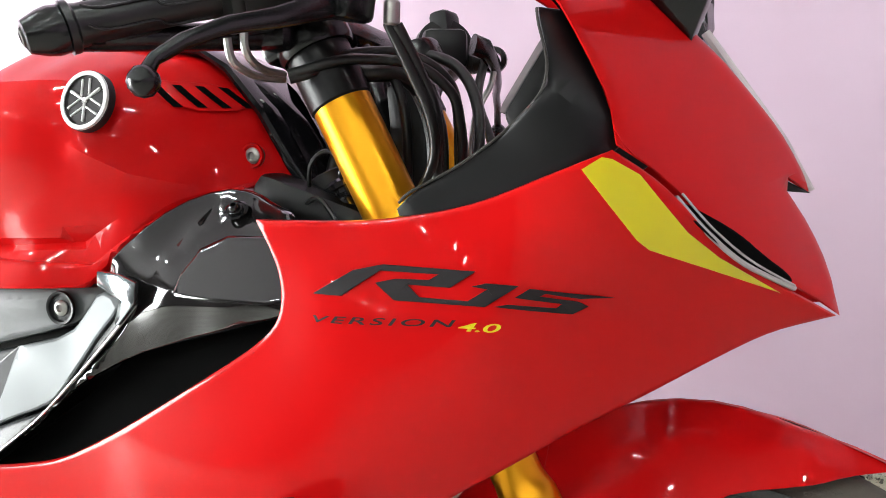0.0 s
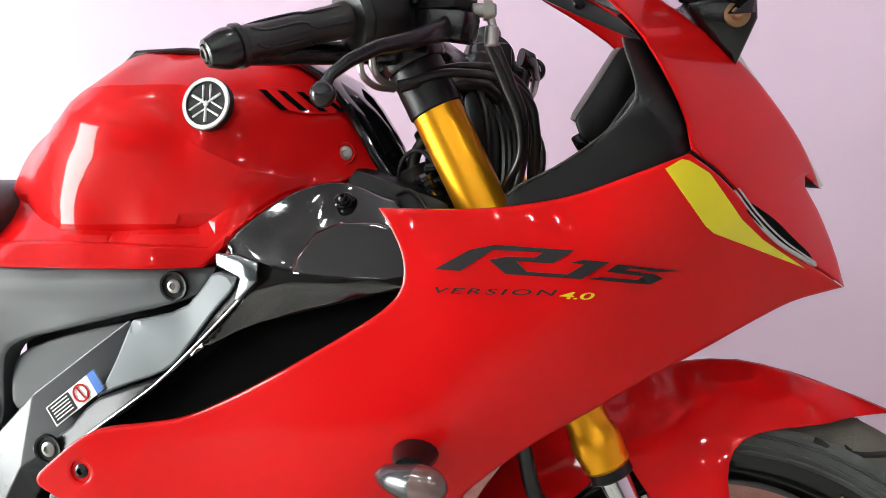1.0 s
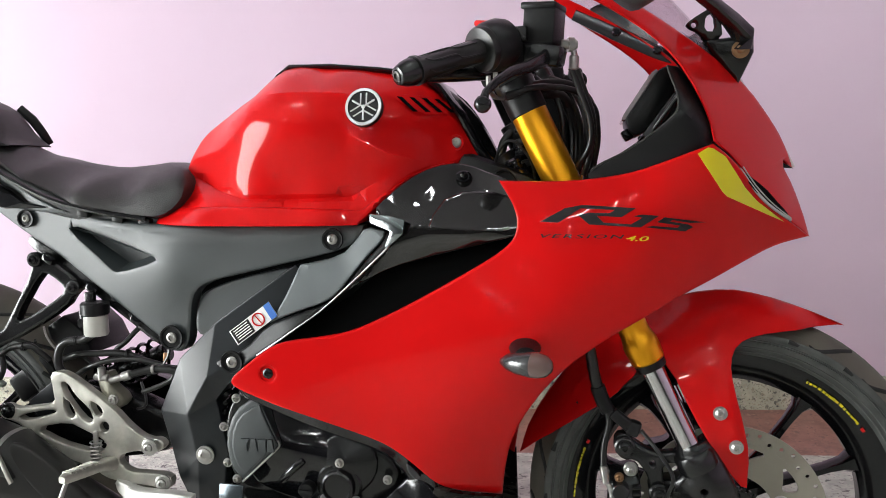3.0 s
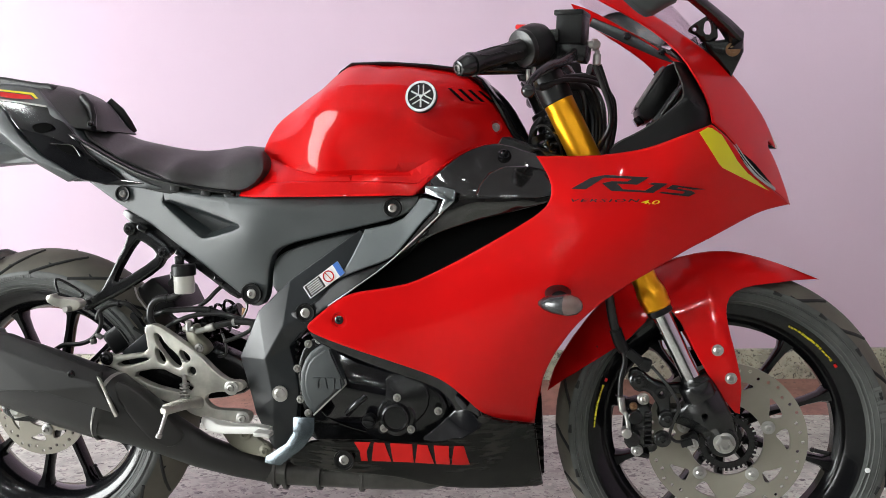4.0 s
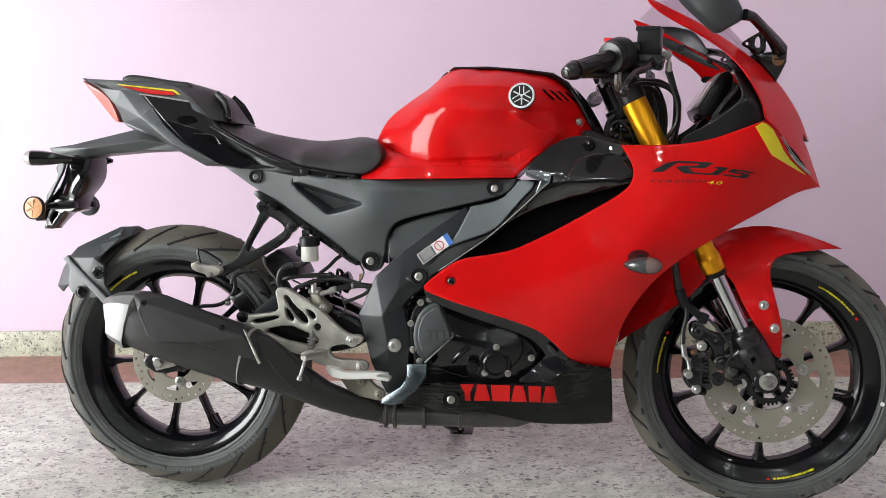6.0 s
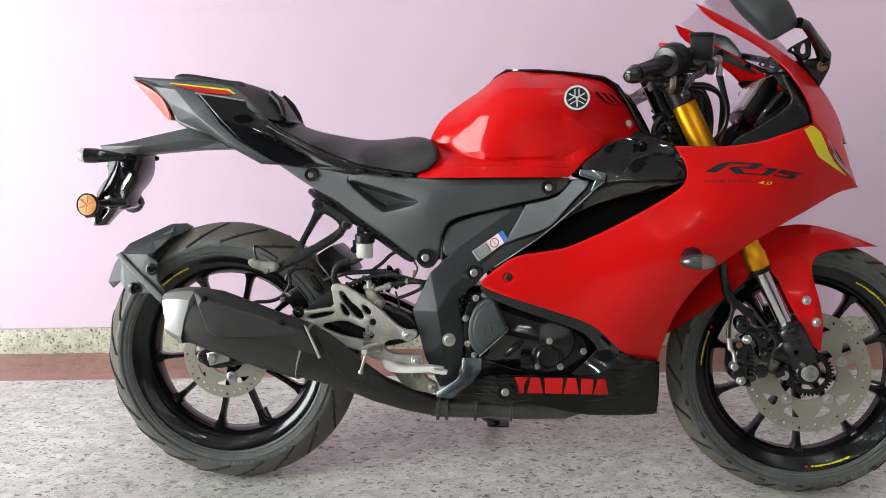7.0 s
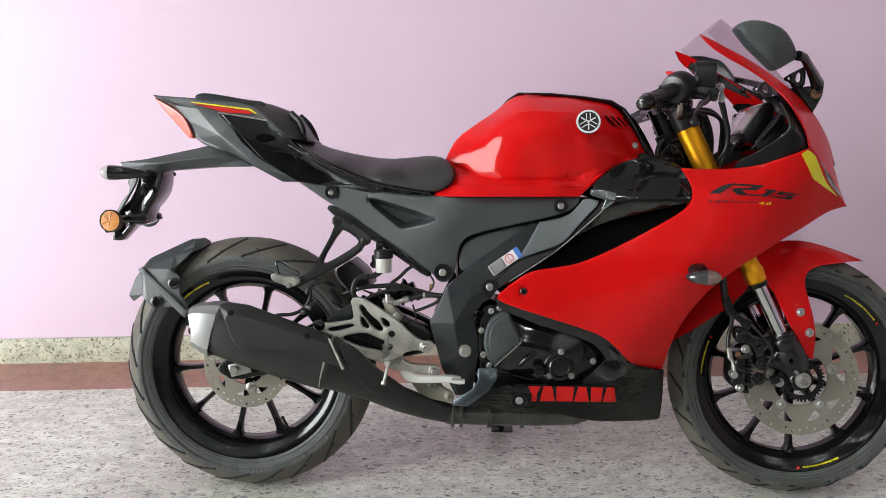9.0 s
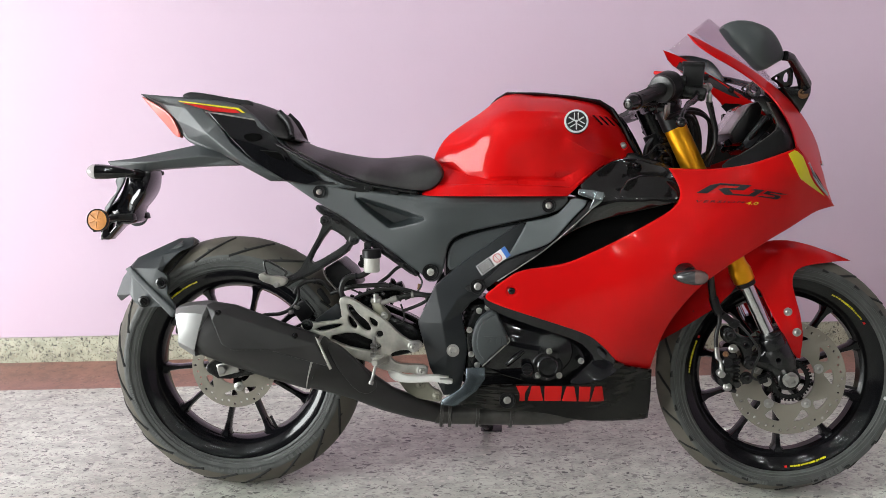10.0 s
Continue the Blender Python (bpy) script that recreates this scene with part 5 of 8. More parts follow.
part("hugger_top", arc_strip(RX, RZ, 0.326, 112, 134, 0.06, 0.005), GREY, hug)
part("hugger_rib", shell([(-0.236, 0.55), (-0.224, 0.557), (-0.11, 0.453), (-0.117, 0.438), (-0.124, 0.441)], [(-0.232, 0.55, -0.092), (-0.18, 0.5, -0.107), (-0.115, 0.445, -0.11)], 0.01, 0.003, 0.01, smooth=0), GREY, hug)
for x, y, z in ((-0.146, -0.097, 0.518), (-0.189, -0.099, 0.474)):
    part("bolt", joined(turned([(0.013, 0.001), (0.014, -0.004), (0.01, -0.006)], (x, y, z), (0, 1, 0), 16, caps=False), bolt((x, y, z), 0.007)), BLACKMETAL, hug)

# --- rider and pillion foot rests ---
plate = part("footrest_plate", shell([(0.2779, 0.4872), (0.296, 0.491), (0.3136, 0.4845), (0.352, 0.46), (0.389, 0.436), (0.4227, 0.403), (0.4455, 0.3875), (0.466, 0.3885), (0.4745, 0.3775), (0.464, 0.367), (0.4448, 0.3665), (0.4273, 0.3685), (0.4036, 0.363), (0.3975, 0.3518), (0.4144, 0.336), (0.4437, 0.3345), (0.4727, 0.3335), (0.487, 0.3265), (0.482, 0.3085), (0.4604, 0.311), (0.4372, 0.315), (0.402, 0.3175), (0.3727, 0.3245), (0.3554, 0.338), (0.3081, 0.351), (0.2786, 0.364), (0.2377, 0.396), (0.2164, 0.4095), (0.197, 0.413), (0.1905, 0.426), (0.202, 0.4385), (0.219, 0.4295), (0.25, 0.433), (0.286, 0.438), (0.2825, 0.4624)],
                                    [(0.3, 0.48, -0.118), (0.4, 0.4, -0.126), (0.46, 0.38, -0.12), (0.48, 0.32, -0.124), (0.21, 0.424, -0.13), (0.33, 0.35, -0.128), (0.34, 0.43, -0.122), (0.26, 0.415, -0.124)], 0.012, 0.0028, 0.008,
                                    [[(0.2964, 0.4725), (0.3072, 0.474), (0.322, 0.452), (0.347, 0.433), (0.3565, 0.413), (0.3405, 0.411), (0.3225, 0.428), (0.3025, 0.453)], [(0.299, 0.446), (0.3085, 0.4445), (0.323, 0.4235), (0.318, 0.4155), (0.304, 0.422)], [(0.3465, 0.4455), (0.362, 0.44), (0.3715, 0.43), (0.3685, 0.421), (0.3555, 0.423)], circle(0.3746, 0.4054, 0.0078, 12), [(0.2215, 0.4185), (0.2815, 0.4295), (0.289, 0.423), (0.236, 0.409)], [(0.2475, 0.3975), (0.3102, 0.4095), (0.3365, 0.3985), (0.374, 0.3845), (0.3785, 0.374), (0.3622, 0.3635), (0.3267, 0.3695), (0.2969, 0.3755)]], smooth=1), ALLOY, bike, "cast alloy rider footrest plate with cut-outs")
for x, z in ((0.453, 0.3775), (0.4735, 0.3215), (0.2065, 0.4265)):
    part("bolt", joined(turned([(0.0125, -0.002), (0.0135, 0.002), (0.0105, 0.004)], (x, -0.128, z), (0, -1, 0), 20), bolt((x, -0.132, z), 0.0075)), STEEL if x > 0.3 else BLACKMETAL, plate)
part("hole_plug", rod((0.3746, -0.112, 0.4054), (0.3746, -0.117, 0.4054), 0.0085, segs=16), MATTE, plate)
peg = part("rider_footpeg", sweep([((0.386, -0.125, 0.348), 0.012, 0.011), ((0.385, -0.14, 0.35), 0.013, 0.011), ((0.384, -0.15, 0.352), 0.009, 0.008), ((0.382, -0.16, 0.354), 0.0105, 0.0085), ((0.378, -0.23, 0.362), 0.009, 0.0075), ((0.377, -0.236, 0.362), 0.006, 0.005)], 14, 3), ALLOY, bike, "ribbed alloy rider footpeg with feeler")
for k in range(9):
    part("peg_rib", box((0.3815 - 0.0004 * k, -0.164 - 0.0075 * k, 0.3625 + 0.0008 * k), (0.019 - 0.0003 * k, 0.0032, 0.0035), None, 0.0008), ALLOY, peg)
part("feeler", joined(rod((0.378, -0.228, 0.356), (0.37, -0.24, 0.322), 0.0035, segs=10), rod((0.3705, -0.2395, 0.324), (0.3685, -0.2415, 0.316), 0.0055, segs=10)), STEEL, peg)
pedal = part("brake_pedal", shell([(0.39, 0.324), (0.417, 0.321), (0.431, 0.312), (0.47, 0.313), (0.507, 0.316), (0.535, 0.313, 1), (0.535, 0.297, 1), (0.513, 0.302), (0.47, 0.298), (0.435, 0.296), (0.404, 0.3)], [(0.39, 0.32, -0.135), (0.43, 0.305, -0.145), (0.47, 0.305, -0.15), (0.535, 0.305, -0.16), (0.5, 0.312, -0.154)], 0.014, 0.003, 0.009, smooth=1), BRIGHT, bike, "bright alloy brake pedal")
part("pedal_tip", box((0.53, -0.172, 0.309), (0.03, 0.022, 0.008), pose(0, 0, 0, 0, 4, 0), 0.002), BRIGHT, pedal)
part("pedal_spring", joined(*[turned([(0.0085, -0.0015), (0.01, 0), (0.0085, 0.0015)], (0.362, -0.13, 0.352 + 0.006 * k), (0, 0, 1), 14, caps=False) for k in range(6)], rod((0.362, -0.13, 0.345), (0.362, -0.13, 0.4), 0.004)), STEEL, bike)
stay = part("pillion_stay", shell([(0.234, 0.668), (0.247, 0.678), (0.262, 0.672), (0.319, 0.634), (0.324, 0.62), (0.309, 0.611), (0.296, 0.589), (0.217, 0.542), (0.17, 0.521), (0.15, 0.508), (0.142, 0.531), (0.181, 0.546), (0.197, 0.575), (0.236, 0.648)], [(0.24, 0.67, -0.088), (0.315, 0.62, -0.088), (0.15, 0.515, -0.106), (0.22, 0.57, -0.098)], 0.014, 0.004, 0.01, [[(0.252, 0.645), (0.265, 0.643), (0.294, 0.622), (0.289, 0.609), (0.218, 0.566), (0.207, 0.571)]], smooth=1), BLACKMETAL, bike, "black cast pillion footrest stay")
for x, z in ((0.244, 0.667), (0.312, 0.622)):
    part("bolt", joined(turned([(0.012, 0.004), (0.012, -0.006), (0.009, -0.008)], (x, -0.088, z), (0, 1, 0), 18), bolt((x, -0.096, z), 0.007)), BLACKMETAL, stay)
pillion_peg = part("pillion_peg", shell([(0.0975, 0.545), (0.11, 0.5495), (0.115, 0.541), (0.149, 0.5395), (0.1625, 0.531), (0.156, 0.5185), (0.139, 0.5145), (0.1275, 0.521), (0.102, 0.53)], [(0.1, 0.54, -0.146), (0.16, 0.53, -0.132), (0.13, 0.53, -0.142)], 0.016, 0.003, 0.006, smooth=1), ALLOY, stay, "folded alloy pillion peg")
part("peg_pin", rod((0.14, -0.118, 0.521), (0.14, -0.15, 0.521), 0.006), STEEL, pillion_peg)
part("peg_guard", tube([(0.1525, -0.118, 0.54), (0.1562, -0.12, 0.5495), (0.118, -0.125, 0.5735), (0.1075, -0.127, 0.57), (0.1128, -0.126, 0.5443)], 0.0026, 8), BLACKMETAL, pillion_peg)
res = part("brake_reservoir", joined(turned([(1e-7, 0), (0.017, 0), (0.019, 0.004), (0.0185, 0.034), (1e-7, 0.034)], (0.354, -0.1, 0.547), (0, 0, 1), 24)), MILKY, bike, "translucent rear brake fluid reservoir")
part("cap", turned([(1e-7, 0.021), (0.02, 0.021), (0.0225, 0.018), (0.0225, 0.002), (0.02, 0), (1e-7, 0)], (0.354, -0.1, 0.58), (0, 0, 1), 20), MATTE, res, "ribbed black cap")
master = part("rear_master_cylinder", shell([(0.351, 0.478), (0.362, 0.487), (0.374, 0.487), (0.376, 0.469), (0.392, 0.453), (0.398, 0.438), (0.382, 0.425), (0.365, 0.437), (0.356, 0.457)], [(0.36, 0.475, -0.104), (0.385, 0.44, -0.106), (0.372, 0.455, -0.112), (0.395, 0.45, -0.1), (0.36, 0.445, -0.1)], 0.02, 0.004, 0.006, smooth=1), DULL, bike, "dull alloy rear brake master cylinder")
part("bolt", bolt((0.384, -0.112, 0.446), 0.0065), STEEL, master)
part("push_rod", joined(rod((0.372, -0.1, 0.43), (0.366, -0.1, 0.37), 0.005), rod((0.366, -0.1, 0.385), (0.366, -0.1, 0.372), 0.009, segs=6)), STEEL, master)
part("banjo", joined(rod((0.352, -0.108, 0.482), (0.376, -0.108, 0.48), 0.006), rod((0.364, -0.108, 0.476), (0.364, -0.108, 0.497), 0.0065), rod((0.376, -0.106, 0.4755), (0.4, -0.105, 0.482), 0.0055), rod((0.398, -0.105, 0.4815), (0.414, -0.105, 0.4865), 0.0075)), STEEL, master, "bright banjo and hose end")

# --- hoses at the back ---
for pts, r in (([(0.348, -0.1, 0.55), (0.328, -0.1, 0.538), (0.302, -0.1, 0.5356), (0.286, -0.1, 0.523), (0.2817, -0.1, 0.498), (0.294, -0.1, 0.48), (0.32, -0.1, 0.465), (0.35, -0.1, 0.455)], 0.0068), ([(0.414, -0.105, 0.4865), (0.446, -0.095, 0.493), (0.477, -0.095, 0.493), (0.5, -0.09, 0.485)], 0.0062),
               ([(0.25, -0.06, 0.49), (0.3, -0.08, 0.5084), (0.339, -0.08, 0.5124), (0.39, -0.08, 0.513), (0.441, -0.08, 0.497), (0.479, -0.08, 0.491), (0.52, -0.08, 0.49)], 0.0055), ([(0.29, -0.07, 0.47), (0.327, -0.085, 0.4905), (0.366, -0.085, 0.503), (0.4176, -0.085, 0.506), (0.468, -0.085, 0.494), (0.52, -0.085, 0.48)], 0.0045), ([(0.36, -0.07, 0.507), (0.368, -0.07, 0.5177), (0.3877, -0.07, 0.5327), (0.4075, -0.07, 0.5515), (0.427, -0.07, 0.56), (0.46, -0.07, 0.563)], 0.0042),
               ([(0.477, -0.095, 0.493), (0.482, -0.095, 0.485), (0.474, -0.095, 0.475), (0.445, -0.095, 0.462), (0.426, -0.095, 0.4557)], 0.004), ([(0.172, -0.1, 0.495), (0.178, -0.1, 0.51), (0.198, -0.1, 0.5227), (0.231, -0.1, 0.5266), (0.2434, -0.095, 0.5167), (0.255, -0.085, 0.5)], 0.005), ([(0.178, -0.1, 0.51), (0.1795, -0.1, 0.485), (0.1626, -0.1, 0.46), (0.1356, -0.1, 0.447), (0.0955, -0.1, 0.4426), (0.06, -0.1, 0.42)], 0.0045), ([(-0.02, 0.06, 0.5), (0.06, 0.06, 0.51), (0.15, 0.06, 0.5), (0.25, 0.04, 0.5)], 0.005)):
    part("hose", tube(pts, r, 10, 6), HOSE, bike)
part("link_plate", prism([(0.2163, 0.4311), (0.2702, 0.472), (0.2841, 0.4596), (0.2784, 0.4445), (0.2883, 0.4283), (0.2351, 0.4024)], -0.094, -0.086, 0.002), SPARBLACK, bike, "dark satin suspension link plate")
part("inner_mudguard", prism([(0.2338, 0.55), (0.2677, 0.5715), (0.2997, 0.5439), (0.3182, 0.5061), (0.2653, 0.4994), (0.2398, 0.531)], -0.062, 0.06, 0.005), MATTE, bike, "black inner mudguard behind the shock absorber")
part("guard_edge", tube([(0.232, -0.064, 0.552), (0.238, -0.064, 0.531), (0.262, -0.064, 0.501)], 0.0018, 6), STEEL, bike)
part("wire_clips", joined(box((0.176, -0.102, 0.463), (0.014, 0.01, 0.008), pose(0, 0, 0, 0, 30, 0), 0.002), box((0.163, -0.102, 0.452), (0.01, 0.01, 0.01), pose(0, 0, 0, 0, -10, 0), 0.002)), STEEL, bike)
shock = part("shock_absorber", rod((0.2, 0, 0.41), (0.42, 0, 0.5), 0.016), BLACKMETAL, bike, "black rear shock absorber")
for k in range(10):
    part("spring_coil", turned([(0.028, -0.004), (0.032, 0), (0.028, 0.004), (0.026, 0)], Vector((0.22, 0, 0.418)).lerp(Vector((0.4, 0, 0.492)), k / 9), (0.22, 0, 0.09), 20, closed=True), BLACKMETAL, shock)
# rear frame rail under the cover, with its bracket, clips and wiring
rail = part("rear_frame_rail", shell([(0.222, 0.706), (0.281, 0.68), (0.334, 0.644), (0.398, 0.6), (0.452, 0.56), (0.468, 0.54), (0.452, 0.535), (0.4, 0.572), (0.33, 0.618), (0.27, 0.655), (0.215, 0.69)], [(0.23, 0.7, -0.072), (0.46, 0.545, -0.094), (0.33, 0.63, -0.084), (0.4, 0.585, -0.09)], 0.03, 0.004, 0.012, smooth=1), BLACKMETAL, bike, "black tubular rear frame rail")
for x, z in ((0.27, 0.668), (0.345, 0.62), (0.42, 0.571)):
    part("clip", box((x, -0.09, z), (0.02, 0.012, 0.012), pose(0, 0, 0, 0, 34, 0), 0.002), GLOSS, rail)
part("reservoir_bracket", joined(box((0.332, -0.098, 0.572), (0.012, 0.008, 0.03), None, 0.002), rod((0.33, -0.104, 0.566), (0.33, -0.094, 0.566), 0.008), box((0.344, -0.096, 0.606), (0.016, 0.01, 0.02), None, 0.002)), BLACKMETAL, bike)
part("connector_tag", box((0.4635, -0.085, 0.511), (0.008, 0.004, 0.014), pose(0, 0, 0, 0, 8, 0), 0.001), BRONZE, bike, "small bronze connector tag")
for pts in ([(0.46, -0.08, 0.54), (0.47, -0.085, 0.52), (0.455, -0.085, 0.495), (0.43, -0.085, 0.48)], [(0.42, -0.088, 0.47), (0.428, -0.09, 0.445), (0.425, -0.09, 0.43), (0.41, -0.088, 0.425)], [(0.3, -0.06, 0.5), (0.33, -0.075, 0.49), (0.36, -0.08, 0.48)]):
    part("wire", tube(pts, 0.0024, 6, 8), HOSE, bike)
for x, y, z in ((0.318, -0.1, 0.537), (0.395, -0.08, 0.513), (0.448, -0.095, 0.493), (0.22, -0.1, 0.5255)):
    part("hose_band", turned([(0.0068, -0.003), (0.0078, -0.002), (0.0078, 0.002), (0.0068, 0.003)], (x, y, z), (1, 0, 0.1), 14, caps=False), STEEL if x > 0.4 else MATTE, bike)
part("chain_adjuster", joined(box((0.012, -0.111, 0.318), (0.05, 0.006, 0.03), pose(0, 0, 0, 0, -14, 0), 0.002), rod((0.03, -0.112, 0.322), (0.065, -0.112, 0.331), 0.004, segs=10)), STEEL, bike, "bright chain adjuster block")
part("rear_inner_box", box((0.2, 0, 0.46), (0.09, 0.12, 0.05), pose(0, 0, 0, 0, -35, 0), 0.008), MATTE, bike)
# --- engine ---
part("air_box", box((0.7, 0, 0.62), (0.36, 0.16, 0.2), None, 0.02), MATTE, bike)
part("radiator_side", box((0.93, 0, 0.5), (0.1, 0.22, 0.26), pose(0, 0, 0, 0, -12, 0), 0.01), MATTE, bike)
engine = part("crankcase", shell([(0.56, 0.27), (0.7, 0.25), (0.86, 0.27), (0.88, 0.33), (0.86, 0.38), (0.78, 0.42), (0.68, 0.455), (0.6, 0.48), (0.56, 0.46)], [(0.56, 0.27, -0.09), (0.7, 0.25, -0.1), (0.86, 0.28, -0.1), (0.86, 0.38, -0.1), (0.68, 0.455, -0.1), (0.56, 0.46, -0.09), (0.72, 0.35, -0.108)], 0, 0.012, 0.014, back=0.0, both=True), BLACKMETAL, bike, "black engine casing")
part("cylinder", joined(box((0.78, 0, 0.5), (0.13, 0.17, 0.13), pose(0, 0, 0, 0, -25, 0), 0.01), *[box((0.78 + 0.006 * k, 0, 0.46 + 0.014 * k), (0.15, 0.19, 0.004), pose(0, 0, 0, 0, -25, 0), 0) for k in range(6)]), BLACKMETAL, engine)
CL = (0.633, 0.399)
part("casing_bulge", shell([(0.62, 0.466), (0.66, 0.465), (0.7, 0.455), (0.792, 0.43), (0.84, 0.404), (0.866, 0.38), (0.866, 0.35), (0.852, 0.322), (0.8, 0.296), (0.72, 0.29), (0.66, 0.305), (0.61, 0.325), (0.6, 0.4)], [(0.62, 0.46, -0.11), (0.7, 0.452, -0.108), (0.792, 0.428, -0.105), (0.866, 0.37, -0.102), (0.85, 0.32, -0.104), (0.72, 0.292, -0.108), (0.61, 0.33, -0.112), (0.68, 0.39, -0.132), (0.75, 0.37, -0.128), (0.64, 0.4, -0.13)], 0.02, 0.006, 0.012, smooth=1), GLOSS, engine, "gloss black engine side casing")
part("clutch_flange", shell([(0.575, 0.36), (0.59, 0.325), (0.625, 0.308), (0.66, 0.31), (0.7, 0.345), (0.74, 0.395), (0.72, 0.43), (0.68, 0.455), (0.64, 0.475), (0.6, 0.47), (0.575, 0.43)], [(0.65, 0.39, -0.118), (0.58, 0.36, -0.112), (0.73, 0.4, -0.112)], 0.02, 0.005, 0.012), BLACKMETAL, engine)
CLUTCH = [(0.6417, 0.4665), (0.625, 0.461), (0.608, 0.4485), (0.5975, 0.434), (0.59, 0.413), (0.5872, 0.39), (0.59, 0.37), (0.5965, 0.353), (0.6108, 0.3355), (0.667, 0.388), (0.673, 0.395), (0.671, 0.4025)]
cover = part("clutch_cover", shell(CLUTCH, [(CL[0], CL[1], -0.143), (CL[0] - 0.06, CL[1], -0.137), (CL[0] + 0.06, CL[1], -0.137), (CL[0], CL[1] + 0.06, -0.137), (CL[0], CL[1] - 0.06, -0.137)], 0.022, 0.004, 0.01, smooth=0), GREY, bike, "round dark grey clutch cover with a raised word bar")
part("cover_face", shell([((x - CL[0]) * 0.84 + CL[0] + 0.0035, (z - CL[1]) * 0.82 + CL[1] + 0.001) for x, z in CLUTCH], [(CL[0], CL[1], -0.1465), (CL[0] - 0.06, CL[1], -0.1415), (CL[0] + 0.06, CL[1], -0.1415), (CL[0], CL[1] + 0.06, -0.1415), (CL[0], CL[1] - 0.06, -0.1415)], 0.006, 0.0025, 0.01, smooth=0), GREY, cover)
def name_shapes(spans, top, low):
    """A row of plain slanted blocks in place of a maker's name: wedges, trapezoids and squares."""
    rows = []
    for kind, a, b in spans:
        m = (a + b) / 2
        w = b - a
        if kind == "wedge":
            rows.append([(a, top), (b, top), (m + w * 0.2, (top + low) / 2), (m + w * 0.2, low), (m - w * 0.2, low), (m - w * 0.2, (top + low) / 2)])
        elif kind == "peak":
            rows.append([(m - w * 0.26, top), (m + w * 0.26, top), (b, low), (a, low)])
        else:
            rows.append([(a, top), (b, top), (b - w * 0.03, low), (a + w * 0.03, low)])
    return rows


for shape in name_shapes((("wedge", 0.616, 0.629), ("peak", 0.6285, 0.642), ("square", 0.643, 0.6555), ("peak", 0.656, 0.668)), 0.406, 0.387):
    part("raised_bar", flat(shape, -0.1492, 0.004, 0.0008, smooth=0, step=0.01), GREY, cover)
part("cover_edge", tube([(0.612, -0.139, 0.3355), (0.64, -0.14, 0.362), (0.668, -0.14, 0.388), (0.6735, -0.14, 0.395), (0.6715, -0.14, 0.4025)], 0.0015, 8), STEEL, cover)
PU = (0.761, 0.335)
part("side_cover", shell([(0.69, 0.3), (0.74, 0.28), (0.82, 0.283), (0.85, 0.315), (0.853, 0.355), (0.83, 0.39), (0.78, 0.408), (0.73, 0.4), (0.7, 0.35)], [(PU[0], PU[1], -0.128), (0.7, 0.31, -0.115), (0.83, 0.3, -0.115), (0.83, 0.38, -0.118), (0.74, 0.39, -0.12)], 0.02, 0.006, 0.012), BLACKMETAL, engine, "black lower engine cover")
part("pump_cover", turned([(0.035, -0.01), (0.035, 0.004), (0.032, 0.007), (0.0262, 0.0075), (0.0242, 0.016), (0.0215, 0.018), (0.0195, 0.0135), (0.018, 0.0135), (1e-7, 0.0145)], (PU[0], -0.124, PU[1]), (0, -1, 0), 40), BLACKMETAL, engine, "round black pump cover")
part("rotor_cover", shell([(0.734, 0.4), (0.757, 0.412), (0.78, 0.417), (0.805, 0.407), (0.821, 0.381), (0.818, 0.347), (0.793, 0.32), (0.76, 0.3), (0.735, 0.31), (0.722, 0.345)], [(0.772, 0.367, -0.1345), (0.735, 0.4, -0.122), (0.805, 0.406, -0.122), (0.818, 0.345, -0.122), (0.74, 0.31, -0.122)], 0.02, 0.004, 0.01, smooth=1), BLACKMETAL, engine, "black round rotor cover")
for a in (84, 222, 318):
    x, z = PU[0] + 0.034 * math.cos(radians(a)), PU[1] + 0.034 * math.sin(radians(a))
    part("cover_lug", rod((x, -0.11, z), (x, -0.131, z), 0.009, segs=18), BLACKMETAL, engine)
part("casing_rib", tube([(0.669, -0.12, 0.335), (0.68, -0.128, 0.347), (0.692, -0.131, 0.358), (0.706, -0.128, 0.37)], 0.006, 10), GLOSS, engine)
cap = part("oil_cap", joined(turned([(0.0125, -0.006), (0.0125, 0.006), (0.0105, 0.009), (1e-7, 0.009)], (0.7145, -0.137, 0.329), (0, -1, 0), 24), box((0.7145, -0.147, 0.329), (0.022, 0.007, 0.006), pose(0, 0, 0, 0, 4, 0), 0.0015)), MATTE, engine, "black oil filler cap")
for x, z in ((0.764, 0.3705), (0.739, 0.3145), (0.788, 0.3145), (0.837, 0.349), (0.586, 0.362), (0.582, 0.418), (0.6, 0.337), (0.6235, 0.4705), (0.604, 0.463)):
    part("bolt", bolt((x, -0.134, z), 0.0052), STEEL, engine)
for k in range(9):
    part("casing_stud", rod((0.57 + 0.002 * (k % 3), -0.09, 0.345 + 0.0145 * k), (0.57 + 0.002 * (k % 3), -0.107, 0.345 + 0.0145 * k), 0.0045, segs=12), BLACKMETAL, engine)
heel = part("heel_guard", facet([(0.574, 0.332, -0.142), (0.618, 0.335, -0.152), (0.618, 0.309, -0.156), (0.598, 0.281, -0.157), (0.55, 0.243, -0.15), (0.517, 0.244, -0.142), (0.519, 0.256, -0.14), (0.561, 0.284, -0.146), (0.574, 0.305, -0.146)], [(0, 1, 2, 8), (8, 2, 3, 7), (7, 3, 4, 6), (4, 5, 6)], 0.004, 0.0025), HEEL, bike, "dark polished alloy heel guard", sharp=30)
